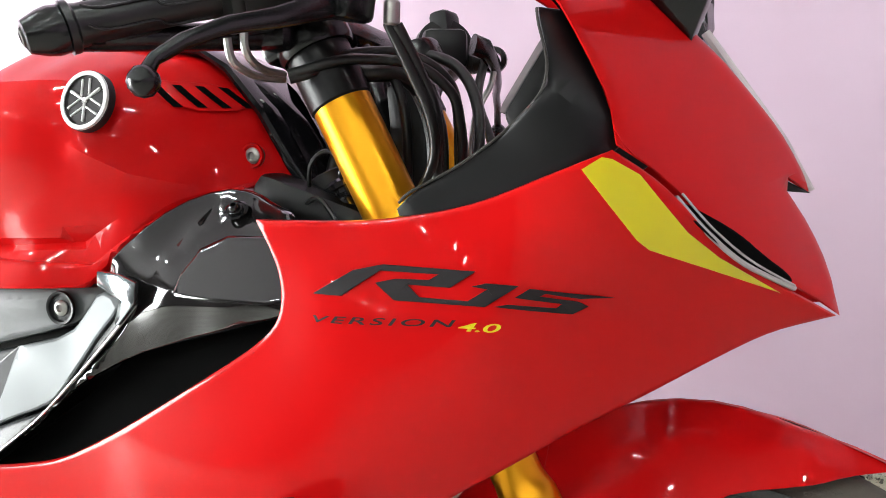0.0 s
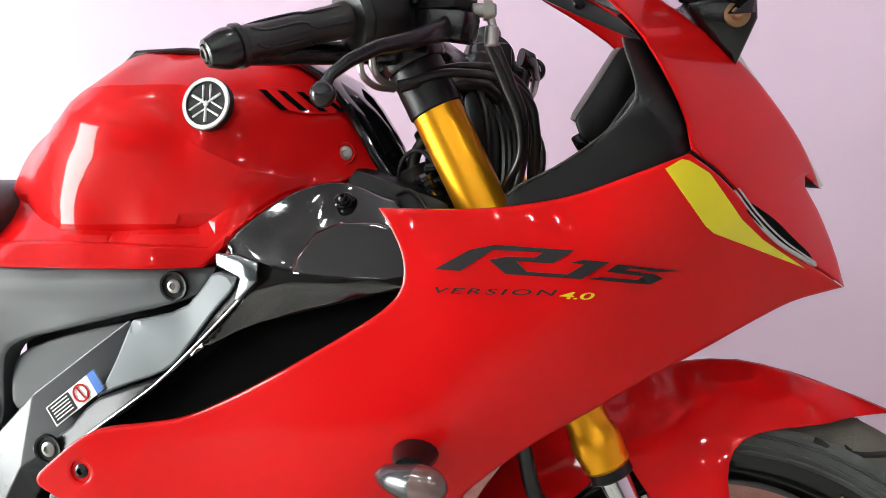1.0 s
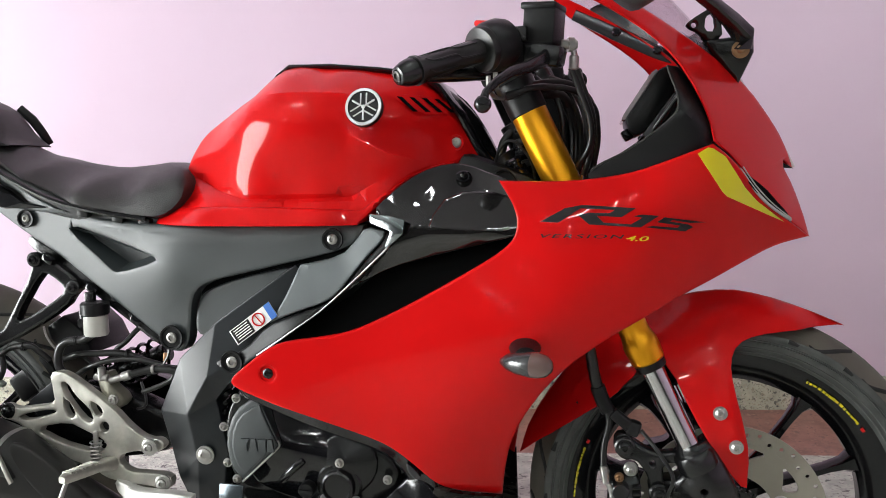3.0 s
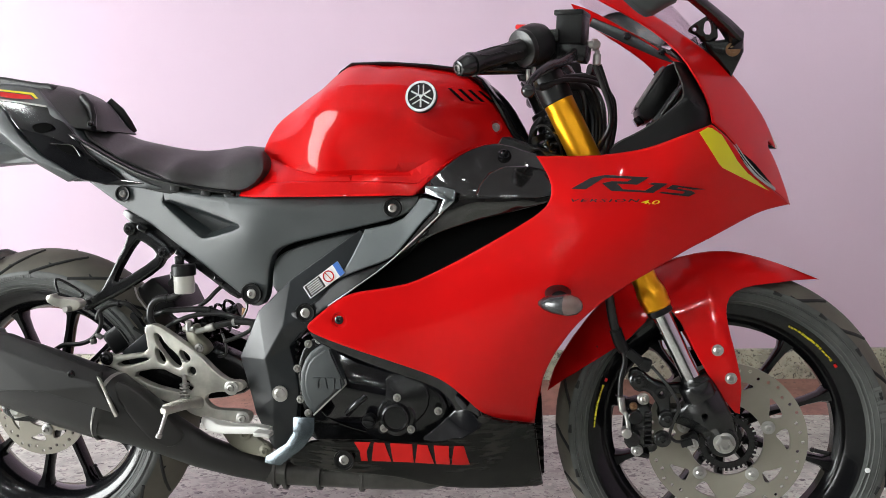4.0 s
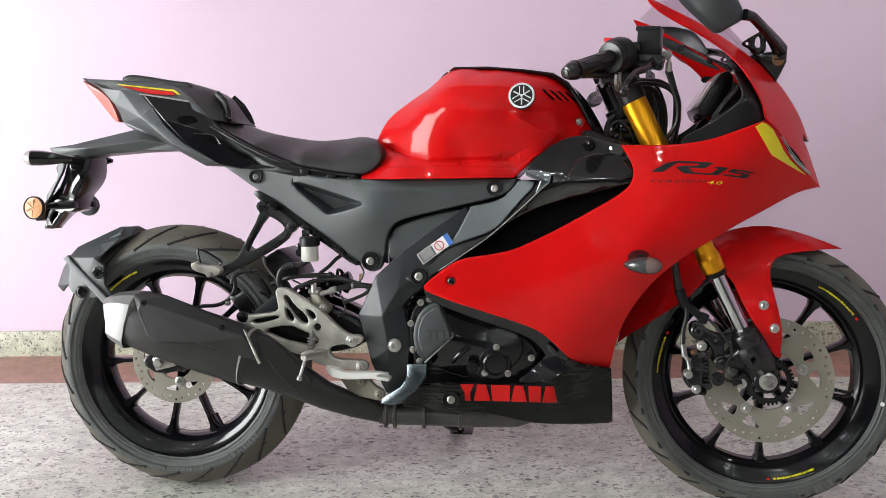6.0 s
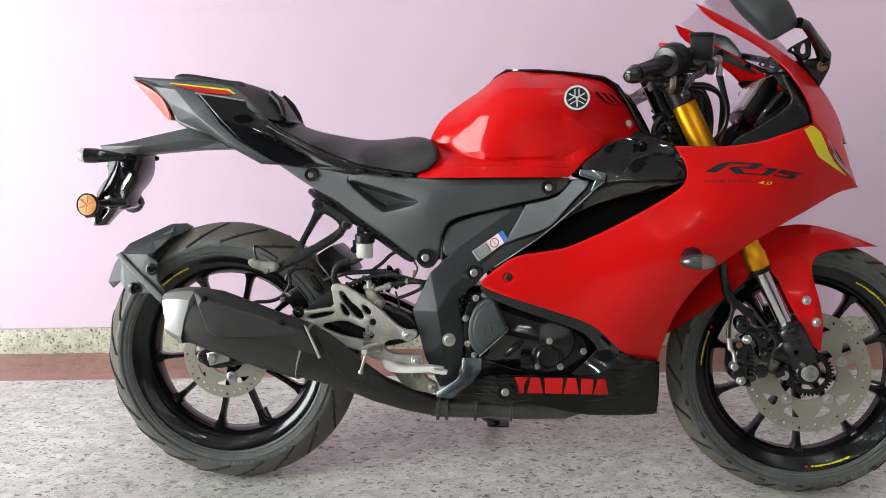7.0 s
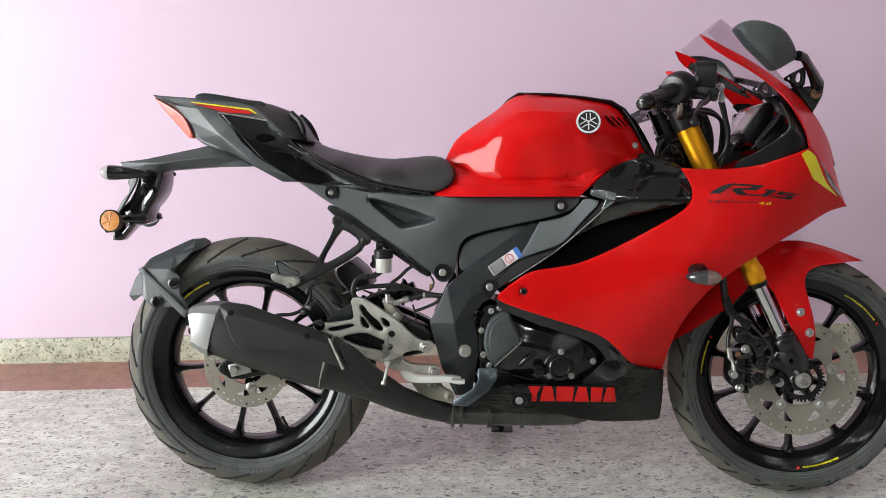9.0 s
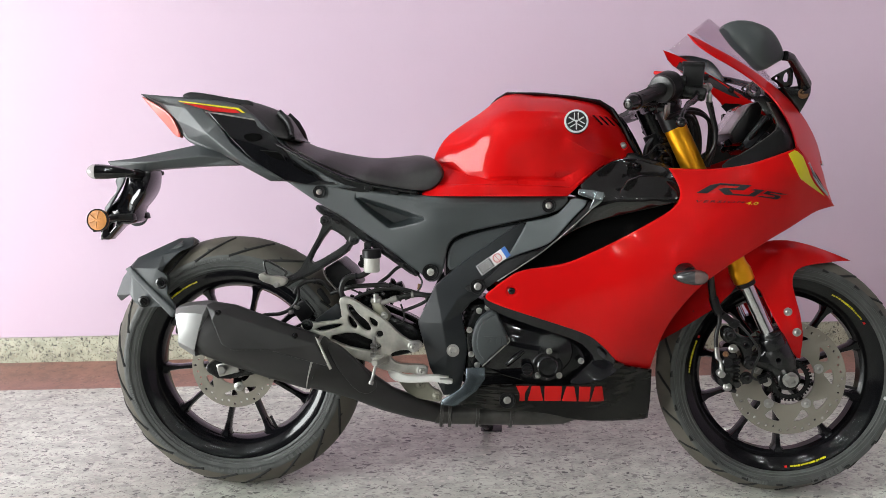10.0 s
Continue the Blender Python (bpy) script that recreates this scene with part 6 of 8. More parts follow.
part("side_stand", joined(tube([(0.56, 0.11, 0.2), (0.6, 0.2, 0.11), (0.634, 0.3, 0.056)], 0.012, 12), box((0.64, 0.305, 0.052), (0.06, 0.05, 0.01), pose(0, 0, 0, 10, 0, 0), 0.003)), BLACKMETAL, bike, "black side stand leg")

# --- handlebars ---
def handlebar(sy):
    bar = new("handlebar")
    bar.parent = bike
    bar["label"] = "black clip-on handlebar with rubber grip and lever"
    g0, g1 = Vector((0.992, -0.191, 0.954)), Vector((0.906, -0.289, 0.914))
    d = (g1 - g0).normalized()

    def put(name, geo, mat, label=""):
        return part(name, geo if sy < 0 else mirrored(geo), mat, bar, label)
    put("bar", rod(Vector((1.02, -0.1, 0.935)), g1, 0.0105), BLACKMETAL)
    put("clamp", joined(turned([(0.031, -0.016), (0.033, -0.012), (0.033, 0.012), (0.031, 0.016)], (1.018, -0.1, 0.935), RAKE, 28), box((1.005, -0.125, 0.935), (0.03, 0.05, 0.03), None, 0.006)), BLACKMETAL)
    grip = put("grip", turned([(1e-7, 0), (0.0155, 0), (0.0158, 0.01), (0.0147, 0.03), (0.0143, 0.06), (0.0147, 0.098), (0.0152, 0.106), (0.0182, 0.108), (0.0185, 0.113), (1e-7, 0.113)], g0, d, 28), HOSE, "ribbed black rubber grip")
    ax2, gu, gw = basis(d)
    for k in range(6):
        turns = [2 * math.pi * (k + f) / 6 for f in (0.0, 0.1, 0.55, 0.6, 1.0)]
        run = [tuple(g0 + d * along + (gu * math.cos(a) + gw * math.sin(a)) * 0.0151) for a, along in zip(turns, (0.014, 0.045, 0.055, 0.088, 0.1))]
        gr = tube(run, 0.0011, 6, 3)
        part("grip_rib", gr if sy < 0 else mirrored(gr), HOSE, bar)
    put("bar_end", turned([(0.012, 0.112), (0.0165, 0.114), (0.017, 0.121), (0.0155, 0.128), (0.0112, 0.139), (0.008, 0.14), (0.007, 0.136), (0.004, 0.136), (1e-7, 0.136)], g0, d, 24), BLACKMETAL, "tapered black bar-end weight")
    put("bar_tip", turned([(0.0065, 0.1395), (0.0065, 0.1412), (0.004, 0.1418), (0.0035, 0.1385), (1e-7, 0.1385)], g0, d, 20), PIPE)
    put("flange", turned([(0.016, 0.006), (0.0285, 0.0035), (0.0305, -0.001), (0.0295, -0.006), (0.016, -0.008)], g0, d, 28), HOSE)
    put("switch_housing", joined(turned([(0.012, 0.0), (0.03, -0.006), (0.033, -0.012), (0.034, -0.03), (0.031, -0.042), (0.02, -0.046), (1e-7, -0.046)], g0, d, 28), box(g0 + Vector((0.024, 0.03, 0.005)), (0.05, 0.04, 0.045), pose(0, 0, 0, 0, 0, -40), 0.008)), MATTE, "black switch housing")
    if sy < 0:
        put("kill_switch", box(g0 + Vector((0.0, 0.018, 0.036)), (0.026, 0.014, 0.008), pose(0, 0, 0, 0, 10, -45), 0.003), REDDECAL)
    lever = put("lever", sweep([((1.068, -0.135, 0.957), 0.007, 0.012), ((1.0754, -0.15, 0.953), 0.0065, 0.012), ((1.071, -0.18, 0.9403), 0.006, 0.01), ((1.0527, -0.22, 0.926), 0.005, 0.0075), ((1.0345, -0.25, 0.9175), 0.0047, 0.0062), ((1.0204, -0.28, 0.9032), 0.0045, 0.0055), ((1.0111, -0.297, 0.8904), 0.0045, 0.0045), ((1.009, -0.302, 0.882), 0.005, 0.005)], 14, 2.4), BLACKMETAL, "black curved lever with a ball end")
    if sy > 0:
        # the far bar is set further forward
        bar.matrix_local = pose(1.0, 0, 0) @ pose(0, 0, 0, 0, 0, -13) @ pose(-1.0, 0, 0)
    put("lever_ball", turned([(1e-7, -0.0105), (0.0055, -0.009), (0.0095, -0.0042), (0.0105, 0.0), (0.0095, 0.0042), (0.0055, 0.009), (1e-7, 0.0105)], (1.008, -0.304, 0.876), (0, 0, 1), 20), BLACKMETAL)
    return bar


handlebar(-1)
handlebar(1)
mc = part("brake_master_cylinder", joined(box((1.066, -0.155, 0.95), (0.06, 0.035, 0.028), pose(0, 0, 0, 0, 12, -15), 0.006), box((1.035, -0.16, 0.975), (0.035, 0.03, 0.02), pose(0, 0, 0, 0, 0, -15), 0.004), rod((1.06, -0.15, 0.95), (1.02, -0.14, 0.95), 0.013)), BLACKMETAL, bike, "black front brake master cylinder")
part("fluid_box", joined(box((1.069, -0.152, 0.985), (0.044, 0.046, 0.048), pose(0, 0, 0, 0, 4, -15), 0.004), box((1.069, -0.152, 1.01), (0.048, 0.05, 0.009), pose(0, 0, 0, 0, 4, -15), 0.003)), MATTE, mc, "square black brake fluid box")
part("banjo", joined(rod((1.09, -0.145, 0.963), (1.112, -0.139, 0.963), 0.0065, segs=12), turned([(0.0095, -0.004), (0.01, 0), (0.0095, 0.004)], (1.104, -0.14, 0.963), (1, 0.3, 0), 16), rod((1.106, -0.14, 0.96), (1.109, -0.14, 0.947), 0.004, segs=10), rod((1.108, -0.14, 0.949), (1.107, -0.14, 0.93), 0.0065, segs=12)), STEEL, mc)
for pts, r in (([(1.02, -0.09, 0.9), (1.06, -0.08, 0.905), (1.09, -0.06, 0.9), (1.105, -0.03, 0.86), (1.1, -0.02, 0.78)], 0.008), ([(1.03, 0.08, 0.95), (1.09, 0.07, 0.93), (1.12, 0.05, 0.88), (1.12, 0.03, 0.8)], 0.006), ([(1.101, 0.15, 0.946), (1.1, 0.12, 0.9), (1.126, 0.08, 0.84), (1.12, 0.05, 0.78)], 0.005),
               ([(1.04, -0.02, 0.88), (1.0, -0.02, 0.84), (1.0, -0.03, 0.79), (1.03, -0.04, 0.76)], 0.007), ([(1.0, 0.03, 0.88), (1.04, 0.02, 0.84), (1.06, 0.0, 0.78)], 0.007)):
    part("hose", tube(pts, r, 10, 6), HOSE, bike)
for pts in ([(1.009, -0.19, 0.925), (1.009, -0.189, 0.913), (1.01, -0.18, 0.904), (1.011, -0.162, 0.9), (1.013, -0.14, 0.9)], [(1.001, -0.2, 0.92), (1.001, -0.196, 0.906), (1.003, -0.185, 0.899), (1.006, -0.165, 0.8955), (1.013, -0.14, 0.896)]):
    part("cable_elbow", tube(pts, 0.0032, 8), STEEL, bike, "bright bent throttle cable elbow")
for pts in ([(1.016, -0.138, 0.9), (1.028, -0.133, 0.903), (1.054, -0.12, 0.911), (1.077, -0.105, 0.912), (1.097, -0.095, 0.91), (1.117, -0.085, 0.902), (1.134, -0.075, 0.883), (1.138, -0.07, 0.861), (1.138, -0.065, 0.834), (1.13, -0.06, 0.79)], [(1.016, -0.137, 0.8965), (1.032, -0.128, 0.902), (1.05, -0.112, 0.915), (1.074, -0.095, 0.92), (1.1, -0.085, 0.917), (1.124, -0.07, 0.901), (1.133, -0.06, 0.873), (1.13, -0.05, 0.8)],
            [(1.104, -0.14, 0.933), (1.118, -0.13, 0.897), (1.129, -0.12, 0.864), (1.129, -0.11, 0.833), (1.113, -0.1, 0.804), (1.09, -0.09, 0.77)], [(1.111, -0.139, 0.931), (1.122, -0.125, 0.9), (1.132, -0.115, 0.867), (1.13, -0.105, 0.828), (1.12, -0.1, 0.79)], [(1.05, -0.06, 0.93), (1.08, -0.07, 0.9), (1.09, -0.07, 0.86), (1.085, -0.06, 0.8)], [(1.03, 0.03, 0.93), (1.07, 0.0, 0.91), (1.1, -0.02, 0.87), (1.105, -0.03, 0.79)]):
    part("cable_sleeve", tube(pts, 0.0045, 10, 8), HOSE, bike)
perch = part("clutch_perch", joined(rod((1.05, 0.172, 0.947), (1.104, 0.168, 0.947), 0.011), rod((1.072, 0.171, 0.947), (1.084, 0.17, 0.947), 0.0135)), MATTE, bike, "black clutch lever perch with cable adjuster")
part("adjuster_ring", turned([(0.0085, -0.005), (0.0145, -0.004), (0.0155, 0.0), (0.0145, 0.004), (0.0085, 0.005)], (1.106, 0.166, 0.947), (0.25, -1, 0), 24, closed=True), BLACKMETAL, perch)
part("switch_box", box((1.05, 0.17, 0.975), (0.025, 0.036, 0.062), pose(0, 0, 0, 0, -6, -10), 0.007), MATTE, perch)
part("clutch_cable", tube([(1.104, 0.165, 0.95), (1.109, 0.16, 0.945), (1.107, 0.15, 0.919), (1.098, 0.14, 0.897), (1.095, 0.12, 0.874), (1.1, 0.08, 0.82)], 0.0035, 8), STEEL, bike, "bright clutch cable")
for c, r, h in (((1.035, -0.035, 0.83), 0.018, 0.03), ((1.02, -0.045, 0.805), 0.022, 0.022), ((1.03, -0.055, 0.785), 0.016, 0.03), ((1.0, -0.04, 0.8), 0.014, 0.024)):
    part("connector", turned([(1e-7, -h / 2), (r * 0.8, -h / 2), (r, -h / 3), (r, -h / 8), (r * 0.82, -h / 10), (r * 0.82, h / 10), (r, h / 8), (r * 0.95, h / 2), (1e-7, h / 2)], c, RAKE, 20), GLOSS, bike, "black rubber wiring plug")
for pts in ([(0.99, -0.06, 0.8), (1.0, -0.075, 0.83), (1.02, -0.075, 0.84), (1.045, -0.07, 0.81), (1.05, -0.06, 0.77)], [(0.98, -0.07, 0.785), (1.01, -0.085, 0.8), (1.03, -0.09, 0.78)]):
    part("wire", tube(pts, 0.0022, 6, 8), HOSE, bike)
part("ignition_switch", joined(rod((1.005, -0.03, 0.8), (0.995, -0.03, 0.82), 0.026), rod((0.995, -0.03, 0.77), (1.02, -0.03, 0.8), 0.025)), MATTE, bike, "black ignition switch and cable bundle")
part("head_tube", joined(rod((1.018, 0, 0.872), (1.085, 0, 0.73), 0.028), box((0.99, 0, 0.78), (0.12, 0.16, 0.06), pose(0, 0, 0, 0, 20, 0), 0.015), box((0.97, -0.05, 0.755), (0.14, 0.08, 0.05), pose(0, 0, 0, 0, 5, 0), 0.015)), MATTE, bike)

hardware = part("steering_stem", joined(rod((0.988, 0, 0.935), (1.02, 0, 0.868), 0.013), turned([(0.018, -0.008), (0.018, 0.004), (0.015, 0.008)], (0.985, 0, 0.94), (-0.43, 0, 0.9), 6)), BLACKMETAL, bike, "black steering stem with bright nut")
part("stem_nut", turned([(0.012, 0.0), (0.012, 0.008), (0.006, 0.01)], (0.982, 0, 0.948), (-0.43, 0, 0.9), 6), STEEL, hardware)
for k, (x, y, z) in enumerate(((1.0, -0.03, 0.925), (1.012, 0.04, 0.935), (1.0, 0.07, 0.93), (1.022, -0.02, 0.91), (0.992, 0.03, 0.915))):
    part("bracket", box((x, y, z), (0.022 + 0.004 * (k % 3), 0.018, 0.012 + 0.003 * (k % 2)), pose(0, 0, 0, 10 * k, 24 - 8 * k, 12 * k), 0.002), STEEL if k in (1, 3) else BLACKMETAL, hardware)
harness = part("harness_cover", prism([(1.055, 0.9), (1.08, 0.91), (1.096, 0.885), (1.098, 0.85), (1.096, 0.81), (1.075, 0.785), (1.06, 0.83)], -0.035, 0.02, 0.008), MATTE, bike, "black cover over the wiring between the fork legs")
for k in range(3):
    part("cable", tube([(1.035 + 0.012 * k, -0.05, 0.93 - 0.004 * k), (1.075 + 0.008 * k, -0.055, 0.915), (1.1 + 0.006 * k, -0.05, 0.87), (1.103 + 0.006 * k, -0.045, 0.82), (1.095 + 0.006 * k, -0.045, 0.77)], 0.0042, 8, 6), HOSE, harness)
for k in range(4):
    part("plug", prism([(1.02, 0.8 + 0.016 * k), (1.05, 0.806 + 0.016 * k), (1.05, 0.817 + 0.016 * k), (1.02, 0.811 + 0.016 * k)], -0.06 - 0.004 * (k % 2), -0.03, 0.003), GLOSS if k % 2 else MATTE, harness)

# --- dash, mirrors, blinkers ---
dash = part("instrument_panel", prism([(1.176, 0.866), (1.221, 0.934), (1.236, 0.94), (1.246, 0.925), (1.243, 0.899), (1.206, 0.85), (1.192, 0.843), (1.182, 0.85)], -0.075, 0.075, 0.005), MATTE, bike, "black digital instrument panel with clear lens")
part("rear_shell", prism([(1.2, 0.848), (1.243, 0.905), (1.252, 0.9), (1.25, 0.882), (1.215, 0.838)], -0.055, 0.055, 0.006), GLOSS, dash)
# display face; the wall's pale reflection is painted into its colour
part("display", prism([(1.172, 0.867), (1.1745, 0.874), (1.212, 0.931), (1.218, 0.935), (1.221, 0.933), (1.177, 0.866)], -0.07, 0.07, 0.0012), DISPLAY, dash, "display face with the pink wall's reflection in its colour")
part("plug", prism([(1.17, 0.85), (1.181, 0.856), (1.19, 0.842), (1.178, 0.836)], -0.05, -0.01, 0.003), GLOSS, dash)
for y0 in (-0.085, 0.078):
    part("side_plate", prism([(1.2, 0.845), (1.244, 0.905), (1.262, 0.91), (1.268, 0.89), (1.23, 0.84), (1.21, 0.83)], y0, y0 + 0.006, 0.002), POD, dash)
part("dash_bracket", joined(rod((1.2, -0.07, 0.83), (1.25, -0.1, 0.9), 0.006), rod((1.2, 0.07, 0.83), (1.25, 0.1, 0.9), 0.006), box((1.24, 0, 0.845), (0.05, 0.2, 0.02), pose(0, 0, 0, 0, -50, 0), 0.005)), BLACKMETAL, bike)
part("screen_rail", sweep([((1.282, 0.118, 0.962), 0.005, 0.009), ((1.232, 0.122, 0.983), 0.005, 0.011), ((1.168, 0.124, 1.0155), 0.005, 0.012), ((1.1, 0.122, 1.048), 0.005, 0.009)], 10, 3), POD, bike, "smoky plastic screen rail")
for x, z in ((1.168, 1.0165), (1.232, 0.985)):
    part("rail_bolt", turned([(0.0075, 0.0), (0.0075, 0.006), (0.005, 0.009), (1e-7, 0.009)], (x, 0.118, z), (0, -1, 0), 16), GLOSS, bike)


def mirror(sy):
    m = new("mirror")
    m.parent = bike
    m["label"] = "black folding rear-view mirror"

    def put(name, geo, mat, label=""):
        return part(name, geo if sy < 0 else mirrored(geo), mat, m, label)
    put("head", shell([(1.088, 1.069), (1.111, 1.079), (1.14, 1.078), (1.165, 1.071), (1.189, 1.063), (1.206, 1.044), (1.219, 1.024), (1.226, 1.008), (1.205, 0.997), (1.18, 0.982), (1.162, 0.991), (1.145, 1.006), (1.122, 1.028), (1.1, 1.052)], [(1.088, 1.069, -0.296), (1.111, 1.079, -0.294), (1.189, 1.063, -0.282), (1.226, 1.008, -0.262), (1.18, 0.982, -0.275), (1.122, 1.028, -0.288), (1.165, 1.03, -0.305), (1.13, 1.055, -0.303)], 0.03, 0.008, 0.01, smooth=1), GREY, "dark grey textured mirror shell")
    put("arm", sweep([((1.222, -0.264, 1.012), 0.009, 0.01), ((1.24, -0.25, 1.01), 0.008, 0.008), ((1.275, -0.19, 0.998), 0.009, 0.008), ((1.305, -0.14, 0.985), 0.011, 0.01), ((1.326, -0.105, 0.972), 0.014, 0.012), ((1.326, -0.1, 0.955), 0.015, 0.013)], 12, 3), BLACKMETAL)
    put("base", shell([(1.276, 0.966, 1), (1.309, 0.969), (1.34, 0.972, 1), (1.341, 0.949, 1), (1.324, 0.91, 1), (1.3, 0.933)], [(1.276, 0.966, -0.1), (1.34, 0.97, -0.102), (1.324, 0.912, -0.092), (1.31, 0.945, -0.106), (1.3, 0.933, -0.098)], 0.03, 0.004, 0.009, smooth=1), BLACKMETAL, "black mirror mount")
    put("mount_bolt", joined(turned([(0.0115, 0.0), (0.0115, 0.003), (0.009, 0.0045)], (1.323, -0.104, 0.952), (0, -1, 0), 20), bolt((1.323, -0.108, 0.952), 0.006)), BRONZE)
    put("web", shell([(1.252, 0.984), (1.256, 0.991), (1.291, 1.01, 1), (1.297, 0.993), (1.301, 0.966), (1.275, 0.966), (1.27, 0.976)], [(1.25, 0.985, -0.11), (1.29, 1.008, -0.125), (1.3, 0.967, -0.1), (1.275, 0.966, -0.1)], 0.008, 0.002, 0.008, [[(1.277, 0.996), (1.286, 0.999), (1.291, 0.977), (1.277, 0.978)], circle(1.263, 0.986, 0.0035, 8)], smooth=1), BLACKMETAL)
    if sy > 0:
        # the far mirror is tipped up
        m.matrix_local = pose(1.32, 0.1, 0.96) @ pose(0, 0, 0, 6, 0, -11) @ pose(-1.32, -0.1, -0.96)
    return m


mirror(-1)
mirror(1)


def blinker(sy):
    b = new("front_indicator")
    b.parent = bike
    b["label"] = "grey indicator pod with clear lens"
    for name, geo, mat, label in (("body", turned([(1e-7, -0.043), (0.004, -0.0415), (0.0105, -0.032), (0.0148, -0.018), (0.0168, 0.0), (0.0168, 0.004)], (1.0565, -0.2455, 0.556), (1, -0.37, 0.0), 24), POD, "dark grey pod"), ("lens", turned([(0.0168, 0.004), (0.0163, 0.012), (0.0135, 0.022), (0.0075, 0.0285), (1e-7, 0.031)], (1.0565, -0.2455, 0.556), (1, -0.37, 0.0), 24), LENS, "clear indicator lens"), ("stalk", sweep([((1.045, -0.19, 0.57), 0.024, 0.016), ((1.047, -0.215, 0.568), 0.02, 0.014), ((1.05, -0.24, 0.565), 0.014, 0.012)], 16), MATTE, "")):
        part(name, geo if sy < 0 else mirrored(geo), mat, b, label)
    return b


blinker(-1)
blinker(1)

# --- front brake ---
cal = part("front_caliper", joined(shell([(1.156, 0.352), (1.166, 0.362), (1.192, 0.367), (1.201, 0.357), (1.2, 0.299), (1.213, 0.29), (1.204, 0.277), (1.165, 0.281), (1.153, 0.297)], [(1.16, 0.35, -0.1), (1.2, 0.355, -0.102), (1.18, 0.32, -0.116), (1.155, 0.3, -0.1), (1.205, 0.285, -0.1)], 0.05, 0.005, 0.008, smooth=1), rod((1.172, -0.1, 0.345), (1.172, -0.121, 0.345), 0.012), rod((1.168, -0.1, 0.308), (1.168, -0.121, 0.308), 0.013)), BLACKMETAL, bike, "black front brake caliper")
for k in range(7):
    part("pad_fin", box((1.194, -0.114, 0.299 + 0.0088 * k), (0.012, 0.012, 0.0042), pose(0, 0, 0, 0, -6, 0), 0.001), BLACKMETAL, cal)
part("caliper_bracket", shell([(1.162, 0.4), (1.163, 0.421), (1.181, 0.426), (1.198, 0.408), (1.224, 0.399), (1.252, 0.402), (1.256, 0.384), (1.23, 0.384), (1.232, 0.355), (1.238, 0.335), (1.227, 0.324), (1.213, 0.331), (1.213, 0.354), (1.205, 0.373), (1.193, 0.387), (1.175, 0.384)], [(1.17, 0.405, -0.1), (1.25, 0.392, -0.104), (1.225, 0.34, -0.102), (1.21, 0.385, -0.106), (1.2, 0.395, -0.104)], 0.014, 0.004, 0.008, [circle(1.216, 0.384, 0.004, 8)], smooth=1), BLACKMETAL, cal, "black cast caliper bracket")
for x, z, r, mat in ((1.1775, 0.407, 0.0085, BLACKMETAL), (1.225, 0.341, 0.0085, BLACKMETAL), (1.186, 0.375, 0.006, STEEL), (1.176, 0.285, 0.006, STEEL), (1.218, 0.307, 0.0085, BLACKMETAL), (1.17, 0.362, 0.004, BRONZE)):
    part("bolt", joined(turned([(r * 1.7, 0.003), (r * 1.7, -0.001), (r * 1.4, -0.003)], (x, -0.108, z), (0, 1, 0), 20), bolt((x, -0.112, z), r)), mat, cal)
part("lower_caliper_lug", box((1.182, -0.104, 0.278), (0.03, 0.012, 0.01), pose(0, 0, 0, 0, 8, 0), 0.003), BLACKMETAL, cal)
sensor = part("speed_sensor", joined(shell([(1.247, 0.303), (1.26, 0.31), (1.275, 0.317), (1.281, 0.299), (1.276, 0.284), (1.26, 0.286)], [(1.265, 0.3, -0.098)], 0.014, 0.003, 0.008, smooth=1), box((1.258, -0.1, 0.3), (0.02, 0.012, 0.012), pose(0, 0, 0, 0, -20, 0), 0.002)), MATTE, bike, "black wheel speed sensor with a bright bolt")
part("bolt", bolt((1.268, -0.1, 0.296), 0.0075), STEEL, sensor)
part("sensor_wire", tube([(1.2, -0.1, 0.43), (1.222, -0.112, 0.405), (1.243, -0.116, 0.37), (1.236, -0.112, 0.34), (1.23, -0.108, 0.315), (1.238, -0.106, 0.304), (1.25, -0.102, 0.301)], 0.0028, 8), HOSE, sensor)
part("speed_sensor_ring", joined(turned([(0.036, -0.002), (0.046, -0.002), (0.046, 0.002), (0.036, 0.002)], (FX, -0.078, FZ), (0, 1, 0), 40, closed=True), *[box((FX + 0.0475 * math.cos(2 * math.pi * k / 36), -0.078, FZ + 0.0475 * math.sin(2 * math.pi * k / 36)), (0.006, 0.004, 0.0042), pose(0, 0, 0, 0, -360 * k / 36, 0), 0) for k in range(36)]), BLACKMETAL, bike, "toothed black speed sensor ring")
part("brake_hose", tube([(1.118, -0.12, 0.585), (1.128, -0.112, 0.551), (1.135, -0.105, 0.51), (1.1435, -0.1, 0.478), (1.1537, -0.1, 0.4577)], 0.008, 12), HOSE, bike, "thick black brake hose")
part("hose_sleeve", tube([(1.1395, -0.102, 0.492), (1.147, -0.1, 0.47), (1.1545, -0.1, 0.456)], 0.0105, 12), MATTE, bike)
part("brake_hose", tube([(1.1537, -0.1, 0.4577), (1.1558, -0.1, 0.4368), (1.1489, -0.102, 0.405), (1.1481, -0.104, 0.3734)], 0.0048, 10), HOSE, bike)
part("sensor_lead", tube([(1.1537, -0.1, 0.4577), (1.169, -0.1, 0.4475), (1.184, -0.1, 0.427), (1.2, -0.1, 0.43)], 0.004, 10), HOSE, bike)
